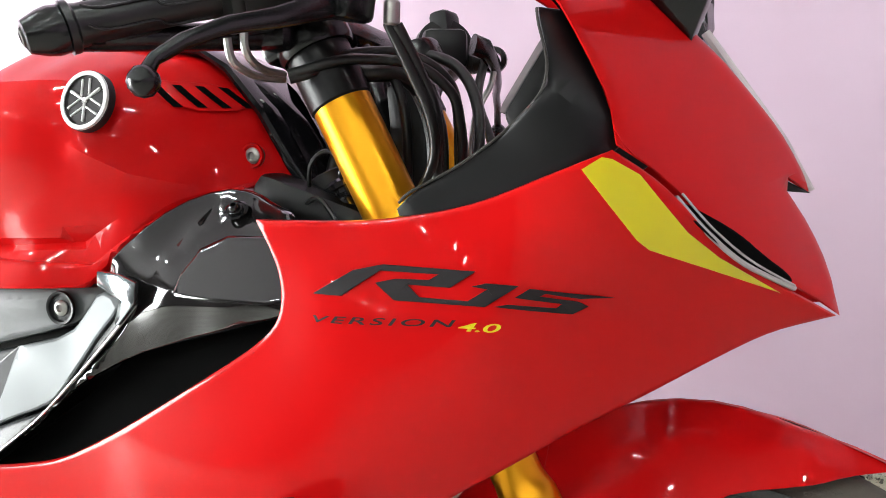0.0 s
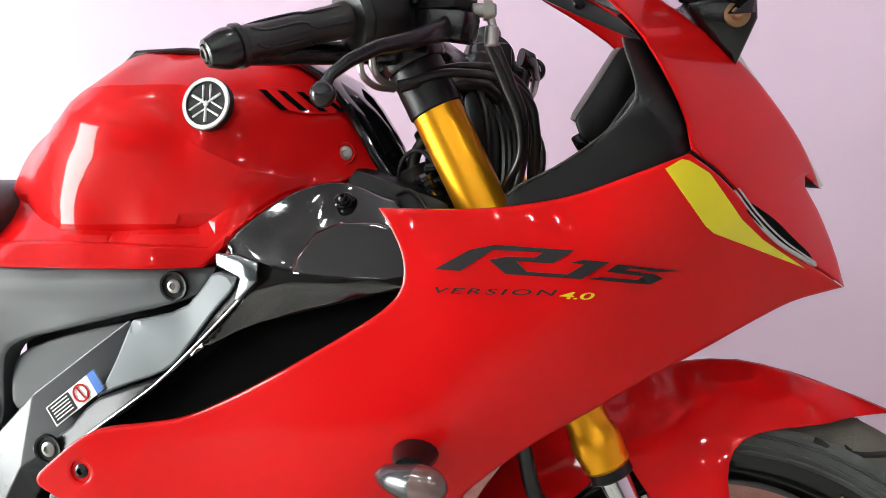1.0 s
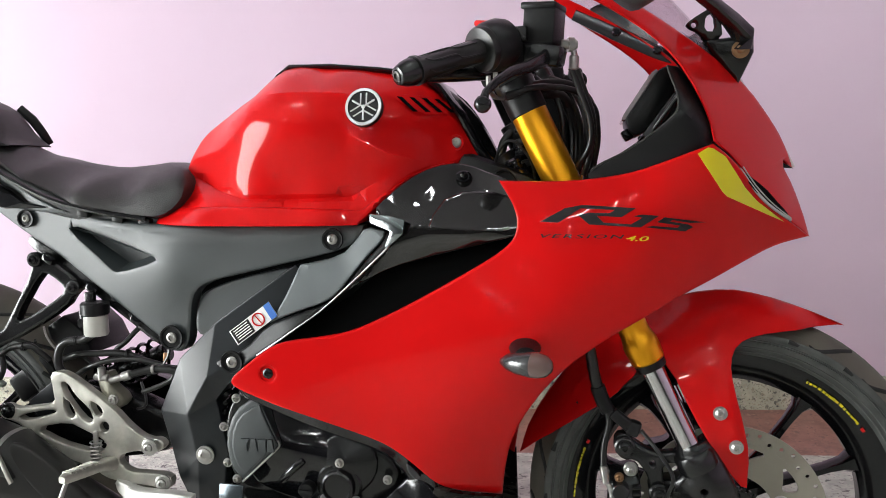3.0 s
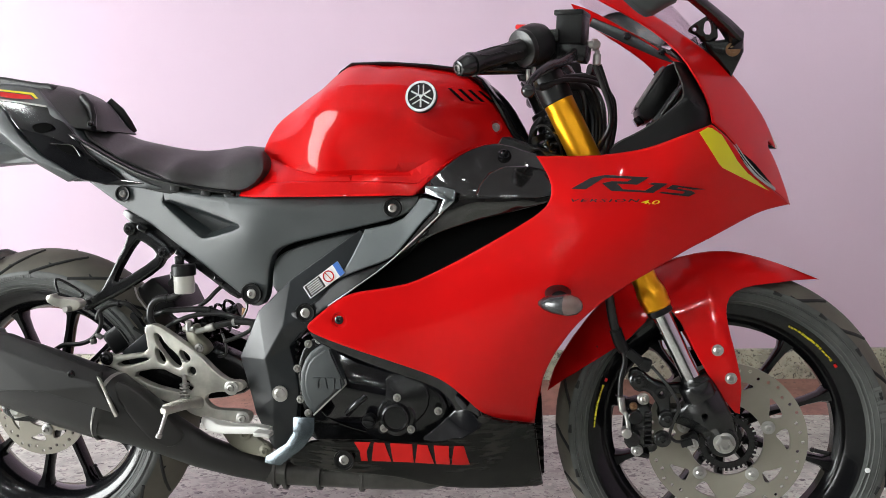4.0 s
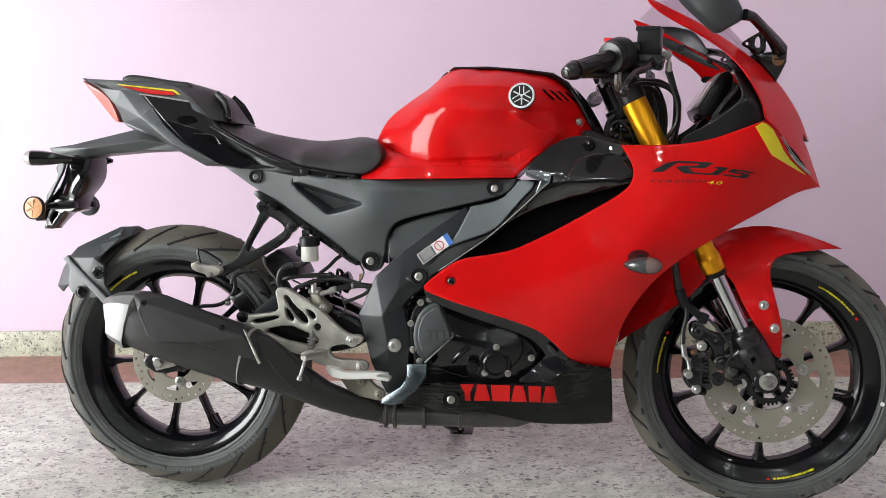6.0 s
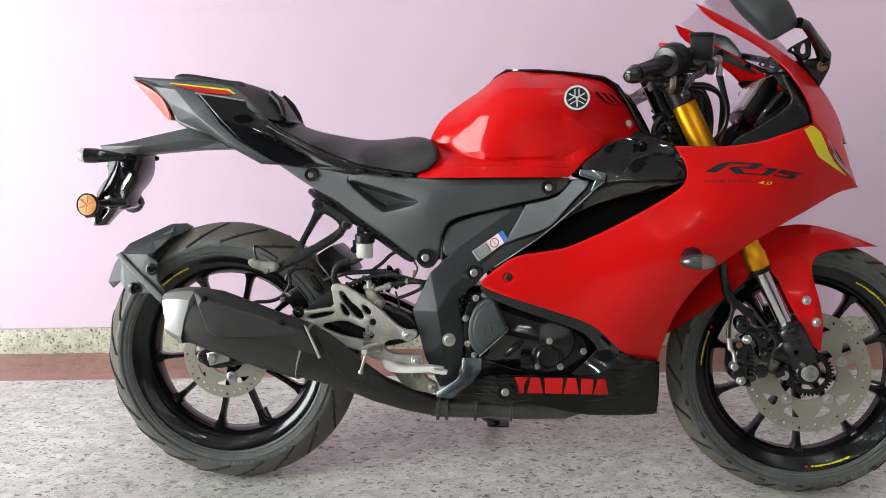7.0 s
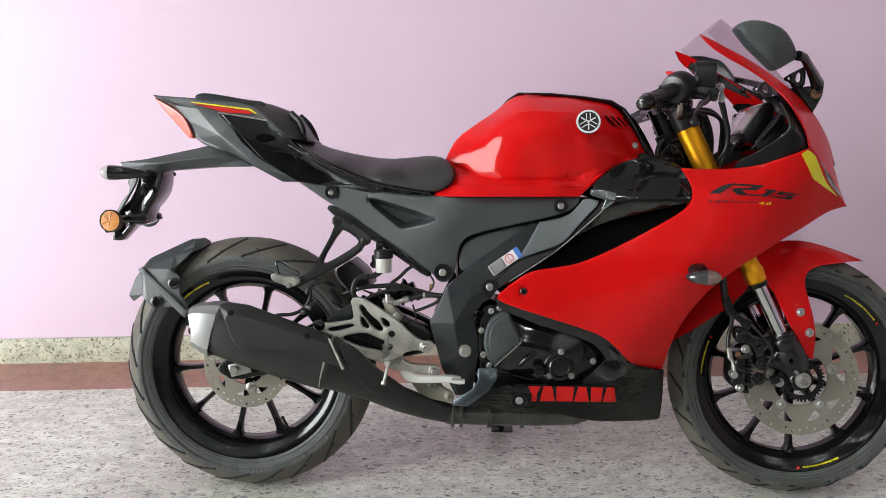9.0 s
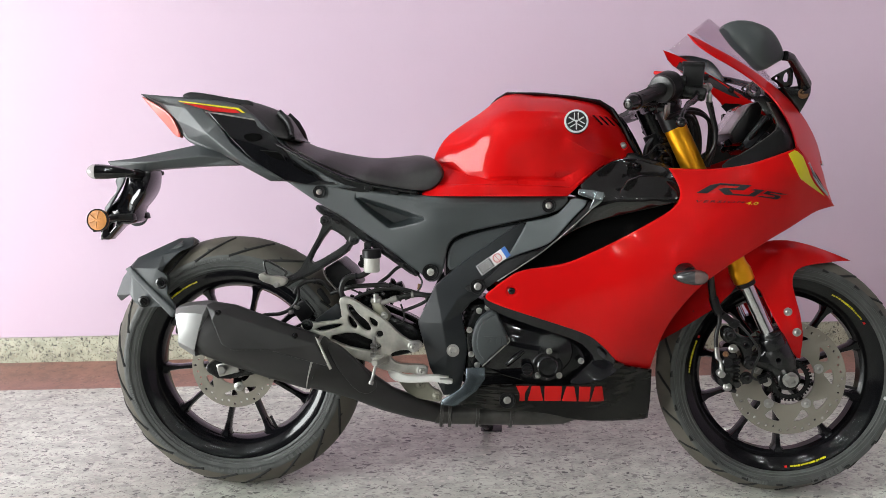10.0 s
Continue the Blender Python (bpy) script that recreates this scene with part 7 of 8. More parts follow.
part("hose_fitting", joined(rod((1.1485, -0.106, 0.378), (1.152, -0.108, 0.352), 0.006, segs=12), tube([(1.152, -0.108, 0.353), (1.158, -0.11, 0.346), (1.161, -0.112, 0.329), (1.159, -0.112, 0.318)], 0.0042, 10), rod((1.158, -0.1, 0.318), (1.158, -0.124, 0.318), 0.0085, segs=12)), STEEL, bike, "bright brake hose fitting")
part("hose_clamp", joined(box((1.172, -0.1, 0.445), (0.03, 0.014, 0.016), pose(0, 0, 0, 0, 40, 0), 0.003), box((1.19, -0.098, 0.432), (0.018, 0.018, 0.022), pose(0, 0, 0, 0, 20, 0), 0.004)), MATTE, bike)
# --- tail details ---
part("tail_light", shell([(-0.217, 0.963, 1), (-0.16, 0.934), (-0.129, 0.911), (-0.108, 0.862), (-0.124, 0.864), (-0.155, 0.895), (-0.19, 0.93)], [(-0.217, 0.963, -0.012), (-0.16, 0.934, -0.03), (-0.11, 0.865, -0.048), (-0.15, 0.9, -0.03), (-0.125, 0.9, -0.046)], 0.02, 0.003, 0.008, both=True, smooth=1), TAILLENS, bike, "translucent red tail light strip")
tt = part("tail_top", shell([(-0.115, 0.957), (-0.108, 0.97), (-0.08, 0.973), (0.03, 0.952), (0.06, 0.95), (0.07, 0.935), (0.05, 0.925)], [(-0.1, 0.965, -0.02), (0.05, 0.95, -0.03), (0.05, 0.93, -0.052), (-0.1, 0.955, -0.03)], 0, 0.004, 0.01, back=0.0, both=True), MATTE, bike, "black pillion rear bumper")


def lifted(controls, up):
    return [(x, z, y - up) for x, z, y in controls]


def sticker(name, outline, controls, mat, parent, lift=0.0012, label="", smooth=0):
    """A thin film that follows a panel's sheet."""
    return part(name, shell(outline, lifted(controls, lift), 0.001, 0.0003, 0.01, smooth=smooth), mat, parent, label)


sticker("yellow_stripe", [(-0.12, 0.951), (0.036, 0.93), (0.056, 0.917), (0.049, 0.9175), (0.032, 0.9265), (-0.117, 0.948)], TAIL_DEPTH, YELLOW, tt, 0.004)
sticker("red_stripe", [(-0.114, 0.9462), (0.03, 0.9252), (0.044, 0.9165), (-0.03, 0.923)], TAIL_DEPTH, REDDECAL, tt, 0.004)
TSIDE = [(-0.03, 0.918, -0.083), (0.082, 0.899, -0.084), (0.13, 0.858, -0.092), (0.165, 0.812, -0.097), (0.235, 0.76, -0.1), (0.3, 0.75, -0.1), (0.2, 0.75, -0.097), (0.15, 0.76, -0.095), (0.072, 0.81, -0.098), (0.022, 0.862, -0.096), (0.1, 0.84, -0.101)]
pair("tail_side_panel", facet(TSIDE, [(0, 1, 10), (1, 2, 10), (2, 3, 10), (3, 4, 7), (3, 7, 10), (7, 8, 10), (8, 9, 10), (9, 0, 10), (4, 5, 6), (4, 6, 7)], 0.01, 0.002), GLOSS, label="gloss black tail side panel", sharp=4)
# steel bead that imitates the white highlight along the tail panel's edge
pair("tail_edge_highlight", tube([(-0.035, -0.086, 0.9195), (0.02, -0.087, 0.911), (0.08, -0.087, 0.9005)], 0.0018, 6), STEEL)
# dark patch that paints the shade inside the seat vent
pair("seat_vent", shell([(0.055, 0.866), (0.09, 0.87), (0.105, 0.858), (0.08, 0.848), (0.062, 0.852)], [(0.08, 0.86, -0.1005)], 0.004, 0.001, 0.008), RECESS_SHADE)
FIN = [(-0.215, 0.967, -0.012), (-0.149, 0.941, -0.05), (-0.094, 0.933, -0.061), (-0.044, 0.924, -0.074), (-0.006, 0.892, -0.092), (0.026, 0.848, -0.099), (0.069, 0.81, -0.1), (0.146, 0.764, -0.098), (0.118, 0.757, -0.09), (0.058, 0.789, -0.088), (-0.008, 0.827, -0.081), (-0.09, 0.86, -0.056), (-0.117, 0.903, -0.051), (-0.165, 0.942, -0.028), (-0.03, 0.868, -0.097), (0.045, 0.808, -0.103)]
pair("tail_fin", facet(FIN, [(0, 1, 13), (1, 12, 13), (1, 2, 12), (2, 3, 14), (2, 14, 12), (12, 14, 11), (11, 14, 10), (3, 4, 14), (4, 5, 14), (5, 15, 14), (14, 15, 10), (15, 9, 10), (5, 6, 15), (6, 7, 15), (15, 7, 8), (15, 8, 9)], 0.01, 0.002), GREY, label="satin grey tail fin with folded facets", sharp=20)
pair("seat_rail_cover", shell([(0.14, 0.845), (0.2, 0.812), (0.27, 0.78), (0.35, 0.75), (0.46, 0.73), (0.47, 0.715), (0.34, 0.728), (0.25, 0.748), (0.19, 0.77), (0.13, 0.82)], [(0.14, 0.845, -0.085), (0.3, 0.76, -0.1), (0.46, 0.72, -0.105), (0.2, 0.77, -0.088)], 0.01, 0.004, 0.012), MATTE)
part("seat_lock", bolt((0.162, -0.074, 0.866), 0.005), BLACKMETAL, bike)
# two near-black patches drawn as the shade of the panel's slots
pair("panel_slot", shell([(0.097, 0.829), (0.143, 0.8235), (0.157, 0.804), (0.128, 0.809)], [(0.12, 0.818, -0.1025)], 0.004, 0.0015, 0.007, smooth=1), RECESS_SHADE)
pair("panel_slot", shell([(0.165, 0.8), (0.183, 0.7945), (0.226, 0.7715), (0.2, 0.775)], [(0.19, 0.785, -0.1025)], 0.004, 0.0015, 0.007, smooth=1), RECESS_SHADE)
pair("slot_lip", tube([(0.097, -0.103, 0.8295), (0.12, -0.1035, 0.8275), (0.143, -0.103, 0.824), (0.157, -0.1025, 0.8045)], 0.0016, 8), GLOSS)
pair("seat_base_rim", tube([(0.128, -0.09, 0.847), (0.1704, -0.1, 0.825), (0.2317, -0.107, 0.793), (0.3, -0.113, 0.764), (0.38, -0.116, 0.745), (0.46, -0.114, 0.733)], 0.0045, 8), GLOSS)
for x, z in ((0.35, 0.742), (0.41, 0.733), (0.455, 0.7285)):
    pair("seat_buffer", box((x, -0.108, z), (0.02, 0.012, 0.012), pose(0, 0, 0, 0, 8, 0), 0.003), MATTE)

# --- number plate bracket, rear lamps ---
HANG = [(-0.3, 0.806, -0.028), (-0.234, 0.813, -0.034), (-0.07, 0.846, -0.036), (-0.012, 0.836, -0.04), (0.008, 0.811, -0.045), (0.032, 0.796, -0.045), (-0.071, 0.794, -0.04), (-0.184, 0.786, -0.036), (-0.21, 0.778, -0.034), (-0.29, 0.792, -0.028), (-0.19, 0.803, -0.05), (-0.06, 0.818, -0.054)]
hanger = part("plate_hanger", facet(HANG, [(0, 1, 10), (1, 2, 11), (1, 11, 10), (2, 3, 11), (3, 4, 11), (4, 5, 6), (4, 6, 11), (6, 10, 11), (6, 7, 10), (7, 8, 10), (8, 9, 10), (9, 0, 10)], 0.07, 0.002), GREY, bike, "dark grey folded plate hanger under the tail", sharp=4)
part("plate_bracket", shell([(-0.24, 0.788), (-0.205, 0.788), (-0.188, 0.786), (-0.1966, 0.742), (-0.2117, 0.7154), (-0.2338, 0.6887), (-0.2306, 0.6617), (-0.2494, 0.6523), (-0.2705, 0.6551), (-0.3077, 0.6144, 1), (-0.3291, 0.6144, 1), (-0.325, 0.6416), (-0.3007, 0.6794), (-0.3116, 0.6889), (-0.2677, 0.7224)], [(-0.24, 0.78, -0.04), (-0.19, 0.782, -0.034), (-0.22, 0.73, -0.046), (-0.235, 0.68, -0.036), (-0.26, 0.655, -0.03), (-0.32, 0.615, -0.02), (-0.31, 0.685, -0.024), (-0.268, 0.722, -0.03)], 0, 0.003, 0.009, [[(-0.309, 0.628), (-0.281, 0.6545), (-0.299, 0.656)]], back=0.0, both=True, smooth=1, creases=[([(-0.225, 0.775), (-0.235, 0.74), (-0.262, 0.7), (-0.285, 0.675)], 0.006, 0.008), ([(-0.2, 0.765), (-0.215, 0.725), (-0.24, 0.69)], 0.004, 0.006)]), GLOSS, hanger, "folded gloss black plate bracket")
pair("bracket_wing", shell([(-0.2776, 0.766), (-0.2464, 0.776), (-0.252, 0.755), (-0.269, 0.729), (-0.299, 0.682), (-0.309, 0.689), (-0.288, 0.716), (-0.269, 0.736)], [(-0.2776, 0.766, -0.042), (-0.2464, 0.776, -0.046), (-0.269, 0.729, -0.048), (-0.299, 0.682, -0.04)], 0.006, 0.002, 0.008, smooth=1), GREY, hanger)
part("plate_holder", box((-0.318, 0, 0.665), (0.008, 0.07, 0.075), pose(0, 0, 0, 0, 35, 0), 0.004), MATTE, hanger)
pair("stem_bar", prism([(-0.29, 0.678), (-0.232, 0.68), (-0.228, 0.664), (-0.29, 0.66)], -0.052, -0.03, 0.003), MATTE, hanger)
for sy in (-1, 1):
    ind = new("rear_indicator")
    ind.parent = bike
    ind["label"] = "black indicator stalk with clear lens"
    c = Vector((-0.294, sy * 0.1, 0.7805))
    d = Vector((-0.97, sy * 0.16, 0.03))
    part("body", turned([(1e-7, -0.09), (0.005, -0.088), (0.0095, -0.072), (0.0145, -0.046), (0.0172, -0.02), (0.0175, 0.0)], c, d, 28), GLOSS, ind)
    part("lens", turned([(0.0176, 0.0), (0.0165, 0.008), (0.011, 0.016), (0.004, 0.021), (1e-7, 0.0215)], c, d, 28), PALELENS, ind, "clear indicator lens")
    part("stalk", sweep([((-0.215, sy * 0.03, 0.772), 0.014, 0.01), ((-0.225, sy * 0.06, 0.775), 0.012, 0.01), ((-0.238, sy * 0.088, 0.778), 0.011, 0.009)], 14), MATTE, ind)
    rf = part("side_reflector", turned([(1e-7, -0.006), (0.0235, -0.006), (0.0262, -0.004), (0.0262, 0.002), (0.0245, 0.0035), (0.0235, 0.003), (0.0235, 0.0045), (1e-7, 0.006)], (-0.289, sy * 0.108, 0.667), (-0.1, sy * 1, 0.05), 36), ORANGE if sy < 0 else GREY, bike, "round orange side reflector" if sy < 0 else "back of a round reflector")
    part("reflector_rim", turned([(0.0235, -0.002), (0.0265, -0.002), (0.0265, 0.005), (0.0245, 0.006), (0.0235, 0.004)], (-0.289, sy * 0.108, 0.667), (-0.1, sy * 1, 0.05), 36, closed=True), MATTE, rf)
    for k in range(3):
        a = math.pi * k / 3 + 0.35
        o = Vector((math.cos(a), 0, math.sin(a))) * 0.021
        p = Vector((-0.2895, sy * 0.1138, 0.6672))
        part("facet_line", tube([tuple(p - o), tuple(p), tuple(p + o)], 0.0009, 6, 2), ORANGE if sy < 0 else MATTE, rf)
    part("reflector_stem", rod((-0.265, sy * 0.03, 0.672), (-0.288, sy * 0.105, 0.667), 0.006), MATTE, rf)

# --- decals ---
sticker("yellow_flash", [(1.2595, 0.8158), (1.2722, 0.8233), (1.2787, 0.8219), (1.2949, 0.8116), (1.3233, 0.7723), (1.3432, 0.7535), (1.3862, 0.7235), (1.3385, 0.7445), (1.2993, 0.7617), (1.2921, 0.7686)], FAIR_DEPTH, YELLOW, bike, label="bright yellow flash on the red fairing")
# the maker's model mark, as plain slanted black bars
for pts in ([(1.0671, 0.7331), (1.0977, 0.7499), (1.1196, 0.7539), (1.1864, 0.7491), (1.1685, 0.738), (1.1376, 0.74), (1.1466, 0.7312), (1.1805, 0.7288), (1.1944, 0.737), (1.1834, 0.7388), (1.1933, 0.741), (1.2152, 0.739), (1.1924, 0.7249), (1.1286, 0.7291), (1.1146, 0.7412), (1.1296, 0.744), (1.1535, 0.7432), (1.1605, 0.7471), (1.1176, 0.7497), (1.0898, 0.7319)],
            [(1.2123, 0.731), (1.2222, 0.737), (1.2752, 0.7288), (1.2543, 0.7288), (1.2322, 0.7332), (1.2282, 0.7315), (1.2523, 0.727), (1.2589, 0.7232), (1.2484, 0.7181), (1.1984, 0.7249), (1.2074, 0.7263), (1.2383, 0.7229), (1.2423, 0.7258)]):
    sticker("mark_bar", pts, FAIR_DEPTH, BLACKDECAL, bike, 0.0016)


def lettering(name, words, x0, z0, tilt, height, controls, mat, parent, lift=0.0014, shear=0.25, squeeze=1.0, space=1.25):
    """Words of the built-in font, laid on a panel's sheet."""
    cu = bpy.data.curves.new(name, "FONT")
    cu.body, cu.size, cu.shear, cu.extrude = words, 1.0, shear, 0.0
    cu.resolution_u = 3
    cu.offset = 0.012
    cu.space_character = space
    tmp = new(name + "_source", cu)
    bpy.context.view_layer.update()
    me = bpy.data.meshes.new_from_object(tmp.evaluated_get(bpy.context.evaluated_depsgraph_get()))
    bpy.data.objects.remove(tmp)
    depth = spline_depth(lifted(controls, lift))
    c, s = math.cos(radians(tilt)), math.sin(radians(tilt))
    for v in me.vertices:
        a, b = v.co.x * height * squeeze, v.co.y * height
        x, z = x0 + a * c - b * s, z0 + a * s + b * c
        v.co = (x, float(depth(np.array([[x, z]]))[0]), z)
    me.materials.append(mat)
    ob = new(name, me)
    ob.parent = parent
    return ob


lettering("version_word", "VERSION", 1.0636, 0.7128, -1.0, 0.0072, FAIR_DEPTH, BLACKDECAL, bike, 0.002, squeeze=3.1)
lettering("version_figure", "4.0", 1.1725, 0.7086, -3.0, 0.0088, FAIR_DEPTH, YELLOW, bike, 0.002, squeeze=2.75, space=0.95)
# the maker's name on the belly pan, as plain red slanted blocks
for shape in name_shapes((("wedge", 0.6885, 0.718), ("peak", 0.716, 0.7515), ("square", 0.7535, 0.793), ("peak", 0.7945, 0.8285), ("square", 0.8315, 0.8575), ("peak", 0.8595, 0.891)), 0.2935, 0.255):
    sticker("name_block", shape, BELLY_DEPTH, REDDECAL, bike, 0.002)
badge = part("tank_badge", turned([(1e-7, 0.0035), (0.0215, 0.0035), (0.0225, 0.0045), (0.026, 0.0045), (0.0272, 0.003), (0.0272, -0.004)], (0.818, -0.14, 0.8895), (-0.05, -1, 0.2), 40), BLACKDECAL, bike, "round black and silver tank badge")
bax, bu, bw = basis((-0.05, -1, 0.2))
bc = Vector((0.818, -0.14, 0.8895))
part("badge_ring", turned([(0.0225, 0.0035), (0.0225, 0.0055), (0.0262, 0.0055), (0.0268, 0.0035)], bc, bax, 40, caps=False), BADGESILVER, badge)
for k in range(3):
    a = math.pi / 2 + k * 2 * math.pi / 3
    dv = bu * math.cos(a) + bw * math.sin(a)
    across = bu * -math.sin(a) + bw * math.cos(a)
    for o in (-0.0042, 0.0042):
        part("badge_bar", rod(bc + bax * 0.0036 + dv * 0.004 + across * o, bc + bax * 0.0036 + dv * 0.0195 + across * o, 0.001, 0.0012, 8), BADGESILVER, badge)
    part("badge_stem", rod(bc + bax * 0.0038 + dv * 0.003, bc + bax * 0.0038 - dv * 0.019, 0.0012, 0.0016, 8), BADGESILVER, badge)
# louvres in the tank cover, the slots' shade painted as raised black films
sticker("louvre_panel", [(0.846, 0.911), (0.914, 0.9065), (0.934, 0.883), (0.884, 0.8805)], TANK_DEPTH, RED, tank, 0.004, smooth=1)
for k in range(4):
    x = 0.857 + 0.0155 * k
    sticker("slot", [(x, 0.9065 - 0.0007 * k), (x + 0.0062, 0.906 - 0.0007 * k), (x + 0.0285, 0.8845), (x + 0.0225, 0.8845)], TANK_DEPTH, RECESS_SHADE, tank, 0.0056)
# black spine over the tank
part("tank_spine", joined(sweep([((0.63, 0, 0.938), 0.02, 0.002), ((0.645, 0, 0.95), 0.03, 0.005), ((0.668, 0, 0.963), 0.038, 0.006), ((0.74, 0, 0.96), 0.055, 0.006), ((0.82, 0, 0.951), 0.064, 0.006), ((0.88, 0, 0.941), 0.066, 0.007), ((0.91, 0, 0.922), 0.066, 0.008), ((0.94, 0, 0.88), 0.058, 0.009), ((0.965, 0, 0.83), 0.05, 0.01), ((0.985, 0, 0.8), 0.045, 0.01)], 20, 3)), GLOSS, tank, "gloss black tank spine")
pair("tank_front_trim", shell([(0.9, 0.928), (0.93, 0.915), (0.96, 0.88), (0.985, 0.835), (0.995, 0.81), (0.972, 0.808), (0.955, 0.846), (0.938, 0.876), (0.918, 0.905)], [(0.9, 0.928, -0.055), (0.96, 0.88, -0.02), (0.995, 0.81, -0.02), (0.96, 0.84, -0.045), (0.93, 0.9, -0.05)], 0.01, 0.004, 0.01, smooth=1), GLOSS, label="gloss black trim ahead of the tank")
# intake blade with a chrome edge beside the tank
pair("intake_blade", facet([(0.824, 0.741, -0.149), (0.854, 0.739, -0.156), (0.878, 0.733, -0.165), (0.876, 0.714, -0.166), (0.852, 0.694, -0.1585), (0.856, 0.717, -0.1605), (0.824, 0.728, -0.15), (0.846, 0.694, -0.1565)], [(0, 1, 5, 6), (1, 2, 3, 5), (3, 4, 7, 5)], 0.006, 0.0018), SMOKECHROME, label="smoked chrome intake blade", sharp=30)
# warning label on the spar
WARN = [(0.5, 0.5, -0.1305), (0.8, 0.7, -0.1345), (0.7, 0.5, -0.1345), (0.6, 0.65, -0.1305)]


def spar_quad(u0, u1, v0, v1):
    o, a, b = Vector((0.5965, 0.5645)), Vector((0.065, 0.0465)), Vector((0.0135, -0.0205))
    return [tuple(o + a * u + b * v) for u, v in ((u0, v0), (u1, v0), (u1, v1), (u0, v1))]


warn = part("warning_label", shell(spar_quad(0, 1, 0, 1), WARN, 0.001, 0.0002, 0.01, smooth=0), WHITE, bike, "small white warning label")
part("black_field", shell(spar_quad(0.03, 0.46, 0.06, 0.94), lifted(WARN, 0.0006), 0.0006, 0.0001, 0.01, smooth=0), BLACKDECAL, warn)
for k in range(5):
    part("text_bar", shell(spar_quad(0.08, 0.42, 0.16 + 0.15 * k, 0.22 + 0.15 * k), lifted(WARN, 0.0012), 0.0005, 0.0001, 0.02, smooth=0), WHITE, warn)
part("blue_field", shell(spar_quad(0.86, 1.0, 0.0, 1.0), lifted(WARN, 0.0006), 0.0006, 0.0001, 0.01, smooth=0), BLUE, warn)
q = [Vector(p) for p in spar_quad(0.64, 0.66, 0.49, 0.51)]
cx2, cz2 = q[0].x, q[0].y
part("ban_ring", shell(circle(cx2, cz2, 0.0104, 20), [(0, 0, -0.1338)], 0.0008, 0.0001, 0.01, [circle(cx2, cz2, 0.0084, 20)], smooth=0), REDDECAL, warn)
part("ban_bar", shell([(cx2 - 0.006, cz2 + 0.0052), (cx2 - 0.005, cz2 + 0.0062), (cx2 + 0.006, cz2 - 0.0052), (cx2 + 0.005, cz2 - 0.0062)], [(0, 0, -0.1338)], 0.0008, 0.0001, 0.01, smooth=0), REDDECAL, warn)

# smoked deflector at the rear end of the belly pan's opening
pair("air_deflector", shell([(0.806, 0.302), (0.8352, 0.2975), (0.8721, 0.302), (0.911, 0.3244), (0.9152, 0.334, 1), (0.899, 0.352), (0.887, 0.357), (0.866, 0.3535), (0.8547, 0.3405), (0.83, 0.318)], [(0.806, 0.302, -0.147), (0.8352, 0.2975, -0.15), (0.872, 0.302, -0.152), (0.9152, 0.334, -0.152), (0.887, 0.357, -0.14), (0.8547, 0.34, -0.128), (0.83, 0.318, -0.133), (0.875, 0.332, -0.138)], 0.005, 0.002, 0.007, smooth=1), GLOSS, label="gloss black curved air deflector")
pair("strip_vent", shell([(0.8705, 0.386), (0.892, 0.366), (0.887, 0.3565), (0.871, 0.369)], [(0.88, 0.37, -0.1535)], 0.006, 0.002, 0.006, smooth=1), POD)
# --- bolts on the panels ---
def boss_bolt(x, y, z, r=0.008, ring=0.0, mat=None, ring_mat=None, normal=(0, -1, 0)):
    if ring:
        part("bolt_cup", turned([(ring, 0.002), (ring * 0.95, 0.0045), (ring * 0.8, 0.004), (ring * 0.72, -0.002), (1e-7, -0.002)], (x, y, z), normal, 22), ring_mat or MATTE, bike)
    part("bolt", bolt((x, y, z), r, normal), mat or STEEL, bike)


boss_bolt(0.761, -0.124, 0.703, 0.008, 0.0165, STEEL, MATTE)
boss_bolt(0.492, -0.112, 0.549, 0.009, 0.02, STEEL, MATTE)
boss_bolt(0.23, -0.085, 0.733, 0.007, 0.015, STEEL, MATTE)
boss_bolt(0.601, -0.134, 0.519, 0.009, 0.018, STEEL, MATTE)
boss_bolt(0.544, -0.124, 0.368, 0.011, 0.0)
boss_bolt(0.669, -0.146, 0.259, 0.009, 0.019, STEEL, MATTE)
boss_bolt(0.676, -0.176, 0.515, 0.008, 0.015, BLACKMETAL, RED)
boss_bolt(0.935, -0.063, 0.84, 0.008, 0.012, STEEL, RED)
boss_bolt(1.305, -0.112, 0.462, 0.0072)
boss_bolt(1.327, -0.1115, 0.415, 0.0072)
boss_bolt(0.955, -0.129, 0.793, 0.005, 0, BLACKMETAL, GLOSS, (0.1, -0.7, 0.7))

# --- headlamp eyebrow and vents ---
# the nose opening's shade, painted as a black film on the cowl
pair("nose_vent", shell([(1.3036, 0.8024), (1.3348, 0.7842), (1.357, 0.7691), (1.3742, 0.7518), (1.3941, 0.735), (1.3961, 0.727), (1.3565, 0.75), (1.331, 0.7741), (1.3158, 0.7933)], lifted(NOSE_DEPTH, 0.0018), 0.002, 0.001, 0.008), RECESS_SHADE, label="flat black film for the shaded nose vent")
pair("vent_edge", tube([(1.316, -0.164, 0.796), (1.335, -0.146, 0.772), (1.36, -0.122, 0.748), (1.396, -0.08, 0.726)], 0.0021, 8), PALELENS, label="pale clear lamp strip")
pair("vent_fin", tube([(1.32, -0.162, 0.7985), (1.339, -0.144, 0.7745), (1.364, -0.12, 0.7505), (1.396, -0.082, 0.7285)], 0.0009, 8), PALELENS)
pair("nose_notch", shell([(1.39, 0.797, 1), (1.391, 0.808, 1), (1.414, 0.7945, 1)], [(1.4, 0.8, -0.01)], 0.009, 0.001, 0.008, smooth=0), MATTE)
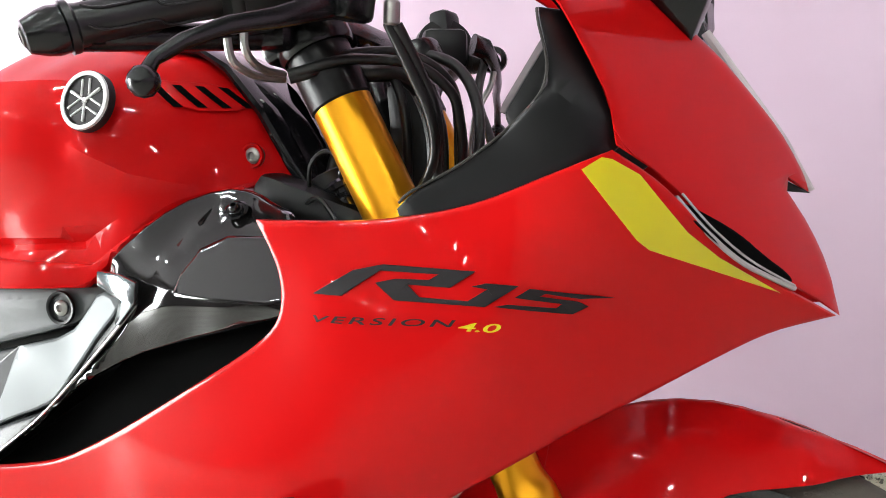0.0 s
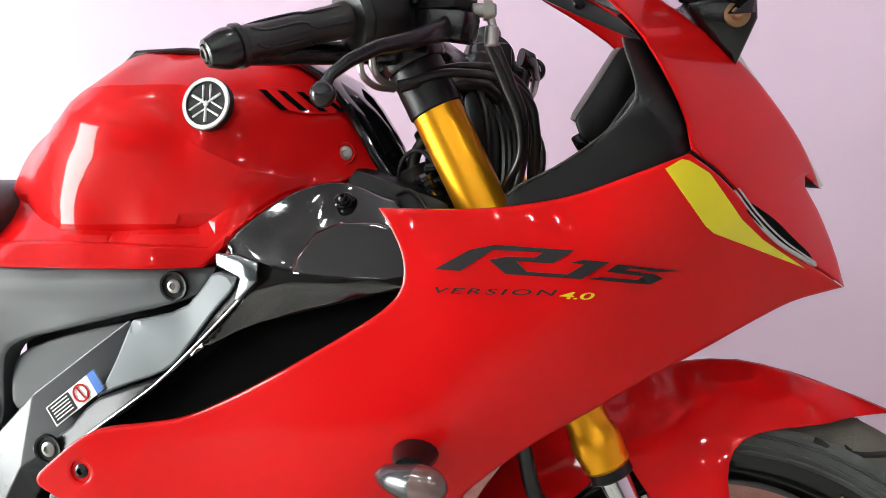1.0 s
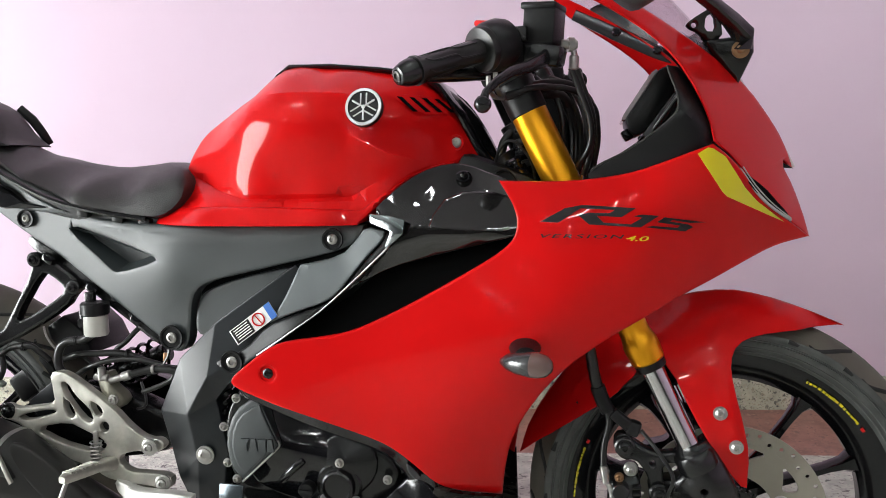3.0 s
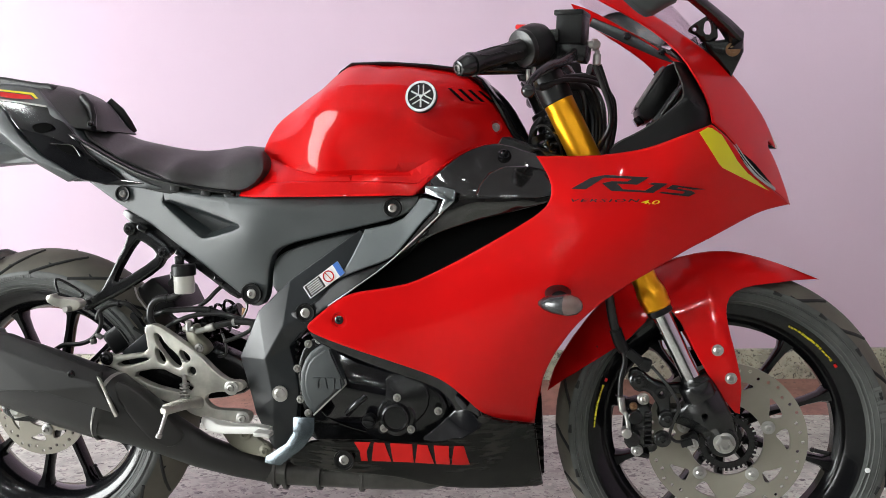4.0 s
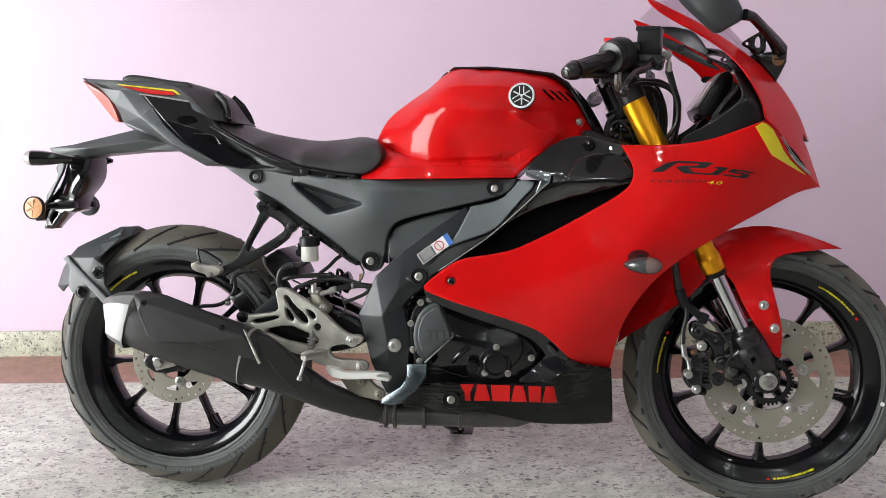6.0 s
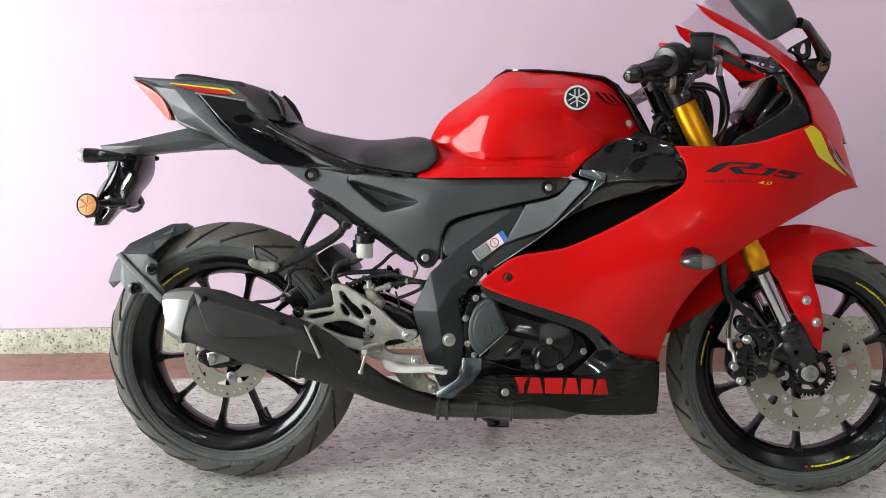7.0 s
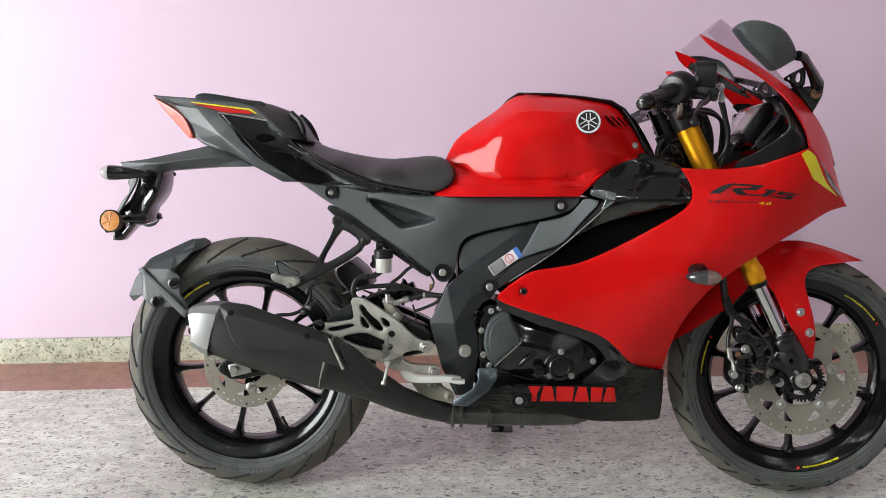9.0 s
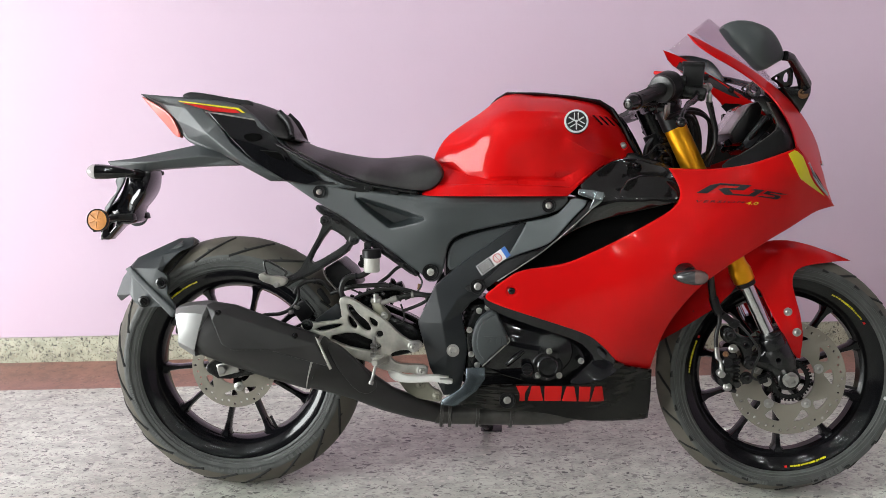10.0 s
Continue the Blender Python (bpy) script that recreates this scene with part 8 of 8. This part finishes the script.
part("screen_base_edge", tube([(1.333, 0, 0.93), (1.347, 0, 0.909), (1.3665, 0, 0.8795), (1.391, 0, 0.842), (1.403, 0, 0.8185), (1.414, 0, 0.796)], 0.004, 8), FROST, bike, "pale clear edge along the nose")
part("headlamp", shell([(1.37, 0.775), (1.4, 0.782), (1.416, 0.75), (1.424, 0.715), (1.4, 0.72)], [(1.38, 0.77, -0.06), (1.41, 0.75, -0.004), (1.42, 0.715, -0.008), (1.4, 0.72, -0.04)], 0, 0.002, 0.01, back=0.0, both=True), GLOSS, bike)
# tyre lettering bars


def rim_stripe(parent, cx, cz, y, r, a0, a1, mat, wide=0.0045):
    vs, fs, n = [], [], 12
    for k in range(n + 1):
        a = radians(a0 + (a1 - a0) * k / n)
        for rr, yy in ((r - wide, y), (r + wide, y - 0.0005), (r + wide, y + 0.002), (r - wide, y + 0.002)):
            vs.append((cx + rr * math.cos(a), yy, cz + rr * math.sin(a)))
    for k in range(n):
        for j in range(4):
            fs.append((k * 4 + j, k * 4 + (j + 1) % 4, k * 4 + 4 + (j + 1) % 4, k * 4 + 4 + j))
    fs += [(0, 1, 2, 3), (n * 4, n * 4 + 1, n * 4 + 2, n * 4 + 3)]
    return part("rim_stripe", Geo().add(vs, fs), mat, parent)


def rim_script(parent, cx, cz, y, a, count, seed):
    """A thin line of small worn print round the rim, as plain bars."""
    dice = random.Random(seed)
    at = a - 12.0
    for k in range(count):
        w = dice.uniform(0.5, 1.5)
        rim_stripe(parent, cx, cz, y, 0.2215 + dice.uniform(-0.0004, 0.0004), at, at + w, YELLOW, dice.uniform(0.0012, 0.0022))
        at += w + dice.uniform(0.2, 0.8)


for a in (50, 170, 288):
    rim_script(front_wheel, FX, FZ, -0.0425, a, 15, a)
    rim_stripe(front_wheel, FX, FZ, -0.0425, 0.2215, a - 15.5, a - 14, REDDECAL, 0.0022)
for a in (125,):
    rim_script(rear_wheel, RX, RZ, -0.0565, a, 15, a)


def sidewall_bars(parent, cx, cz, y, r, a0, count, high, rng):
    """Worn raised lettering on a tyre's side, as plain bars."""
    a = a0
    for k in range(count):
        w = rng.uniform(0.45, 1.15) * high / 0.004
        vs = []
        for aa in (a, a + w):
            for rr in (r - high, r + high):
                vs += [(cx + rr * math.cos(radians(aa)), y - 0.0007, cz + rr * math.sin(radians(aa))), (cx + rr * math.cos(radians(aa)), y + 0.003, cz + rr * math.sin(radians(aa)))]
        fs = [(0, 2, 6, 4), (1, 5, 7, 3), (0, 1, 3, 2), (4, 6, 7, 5), (0, 4, 5, 1), (2, 3, 7, 6)]
        part("raised_bar", Geo().add(vs, fs), LETTER, parent)
        a -= w + rng.uniform(0.35, 0.8) * (3 if rng.random() < 0.12 else 1)


rng = random.Random(4)
for a0, count, high in ((20, 8, 0.0065), (262, 14, 0.004), (-58, 8, 0.0065), (150, 12, 0.004)):
    sidewall_bars(front_wheel, FX, FZ, -0.0482, 0.2625, a0, count, high, rng)
for a0, count, high in ((283, 16, 0.004), (318, 10, 0.0055), (112, 16, 0.003), (235, 12, 0.004), (205, 12, 0.003)):
    sidewall_bars(rear_wheel, RX, RZ, -0.0642, 0.2605, a0, count, high, rng)
for w, rm, cx, cz, a in ((front_wheel, front_rim, FX, FZ, -12), (rear_wheel, rear_rim, RX, RZ, -63)):
    d = Vector((math.cos(radians(a)), 0, math.sin(radians(a))))
    o = Vector((cx, 0, cz))
    part("valve", joined(rod(o + d * 0.192, o + d * 0.165, 0.004, 0.0035, 10), rod(o + d * 0.165, o + d * 0.158, 0.0048, 0.004, 10)), HOSE, w)
part("balance_weight", rod((FX + 0.24 * math.cos(radians(-12)), -0.0475, FZ + 0.24 * math.sin(radians(-12))), (FX + 0.24 * math.cos(radians(-12)), -0.0492, FZ + 0.24 * math.sin(radians(-12))), 0.0045), WHITE, front_wheel)
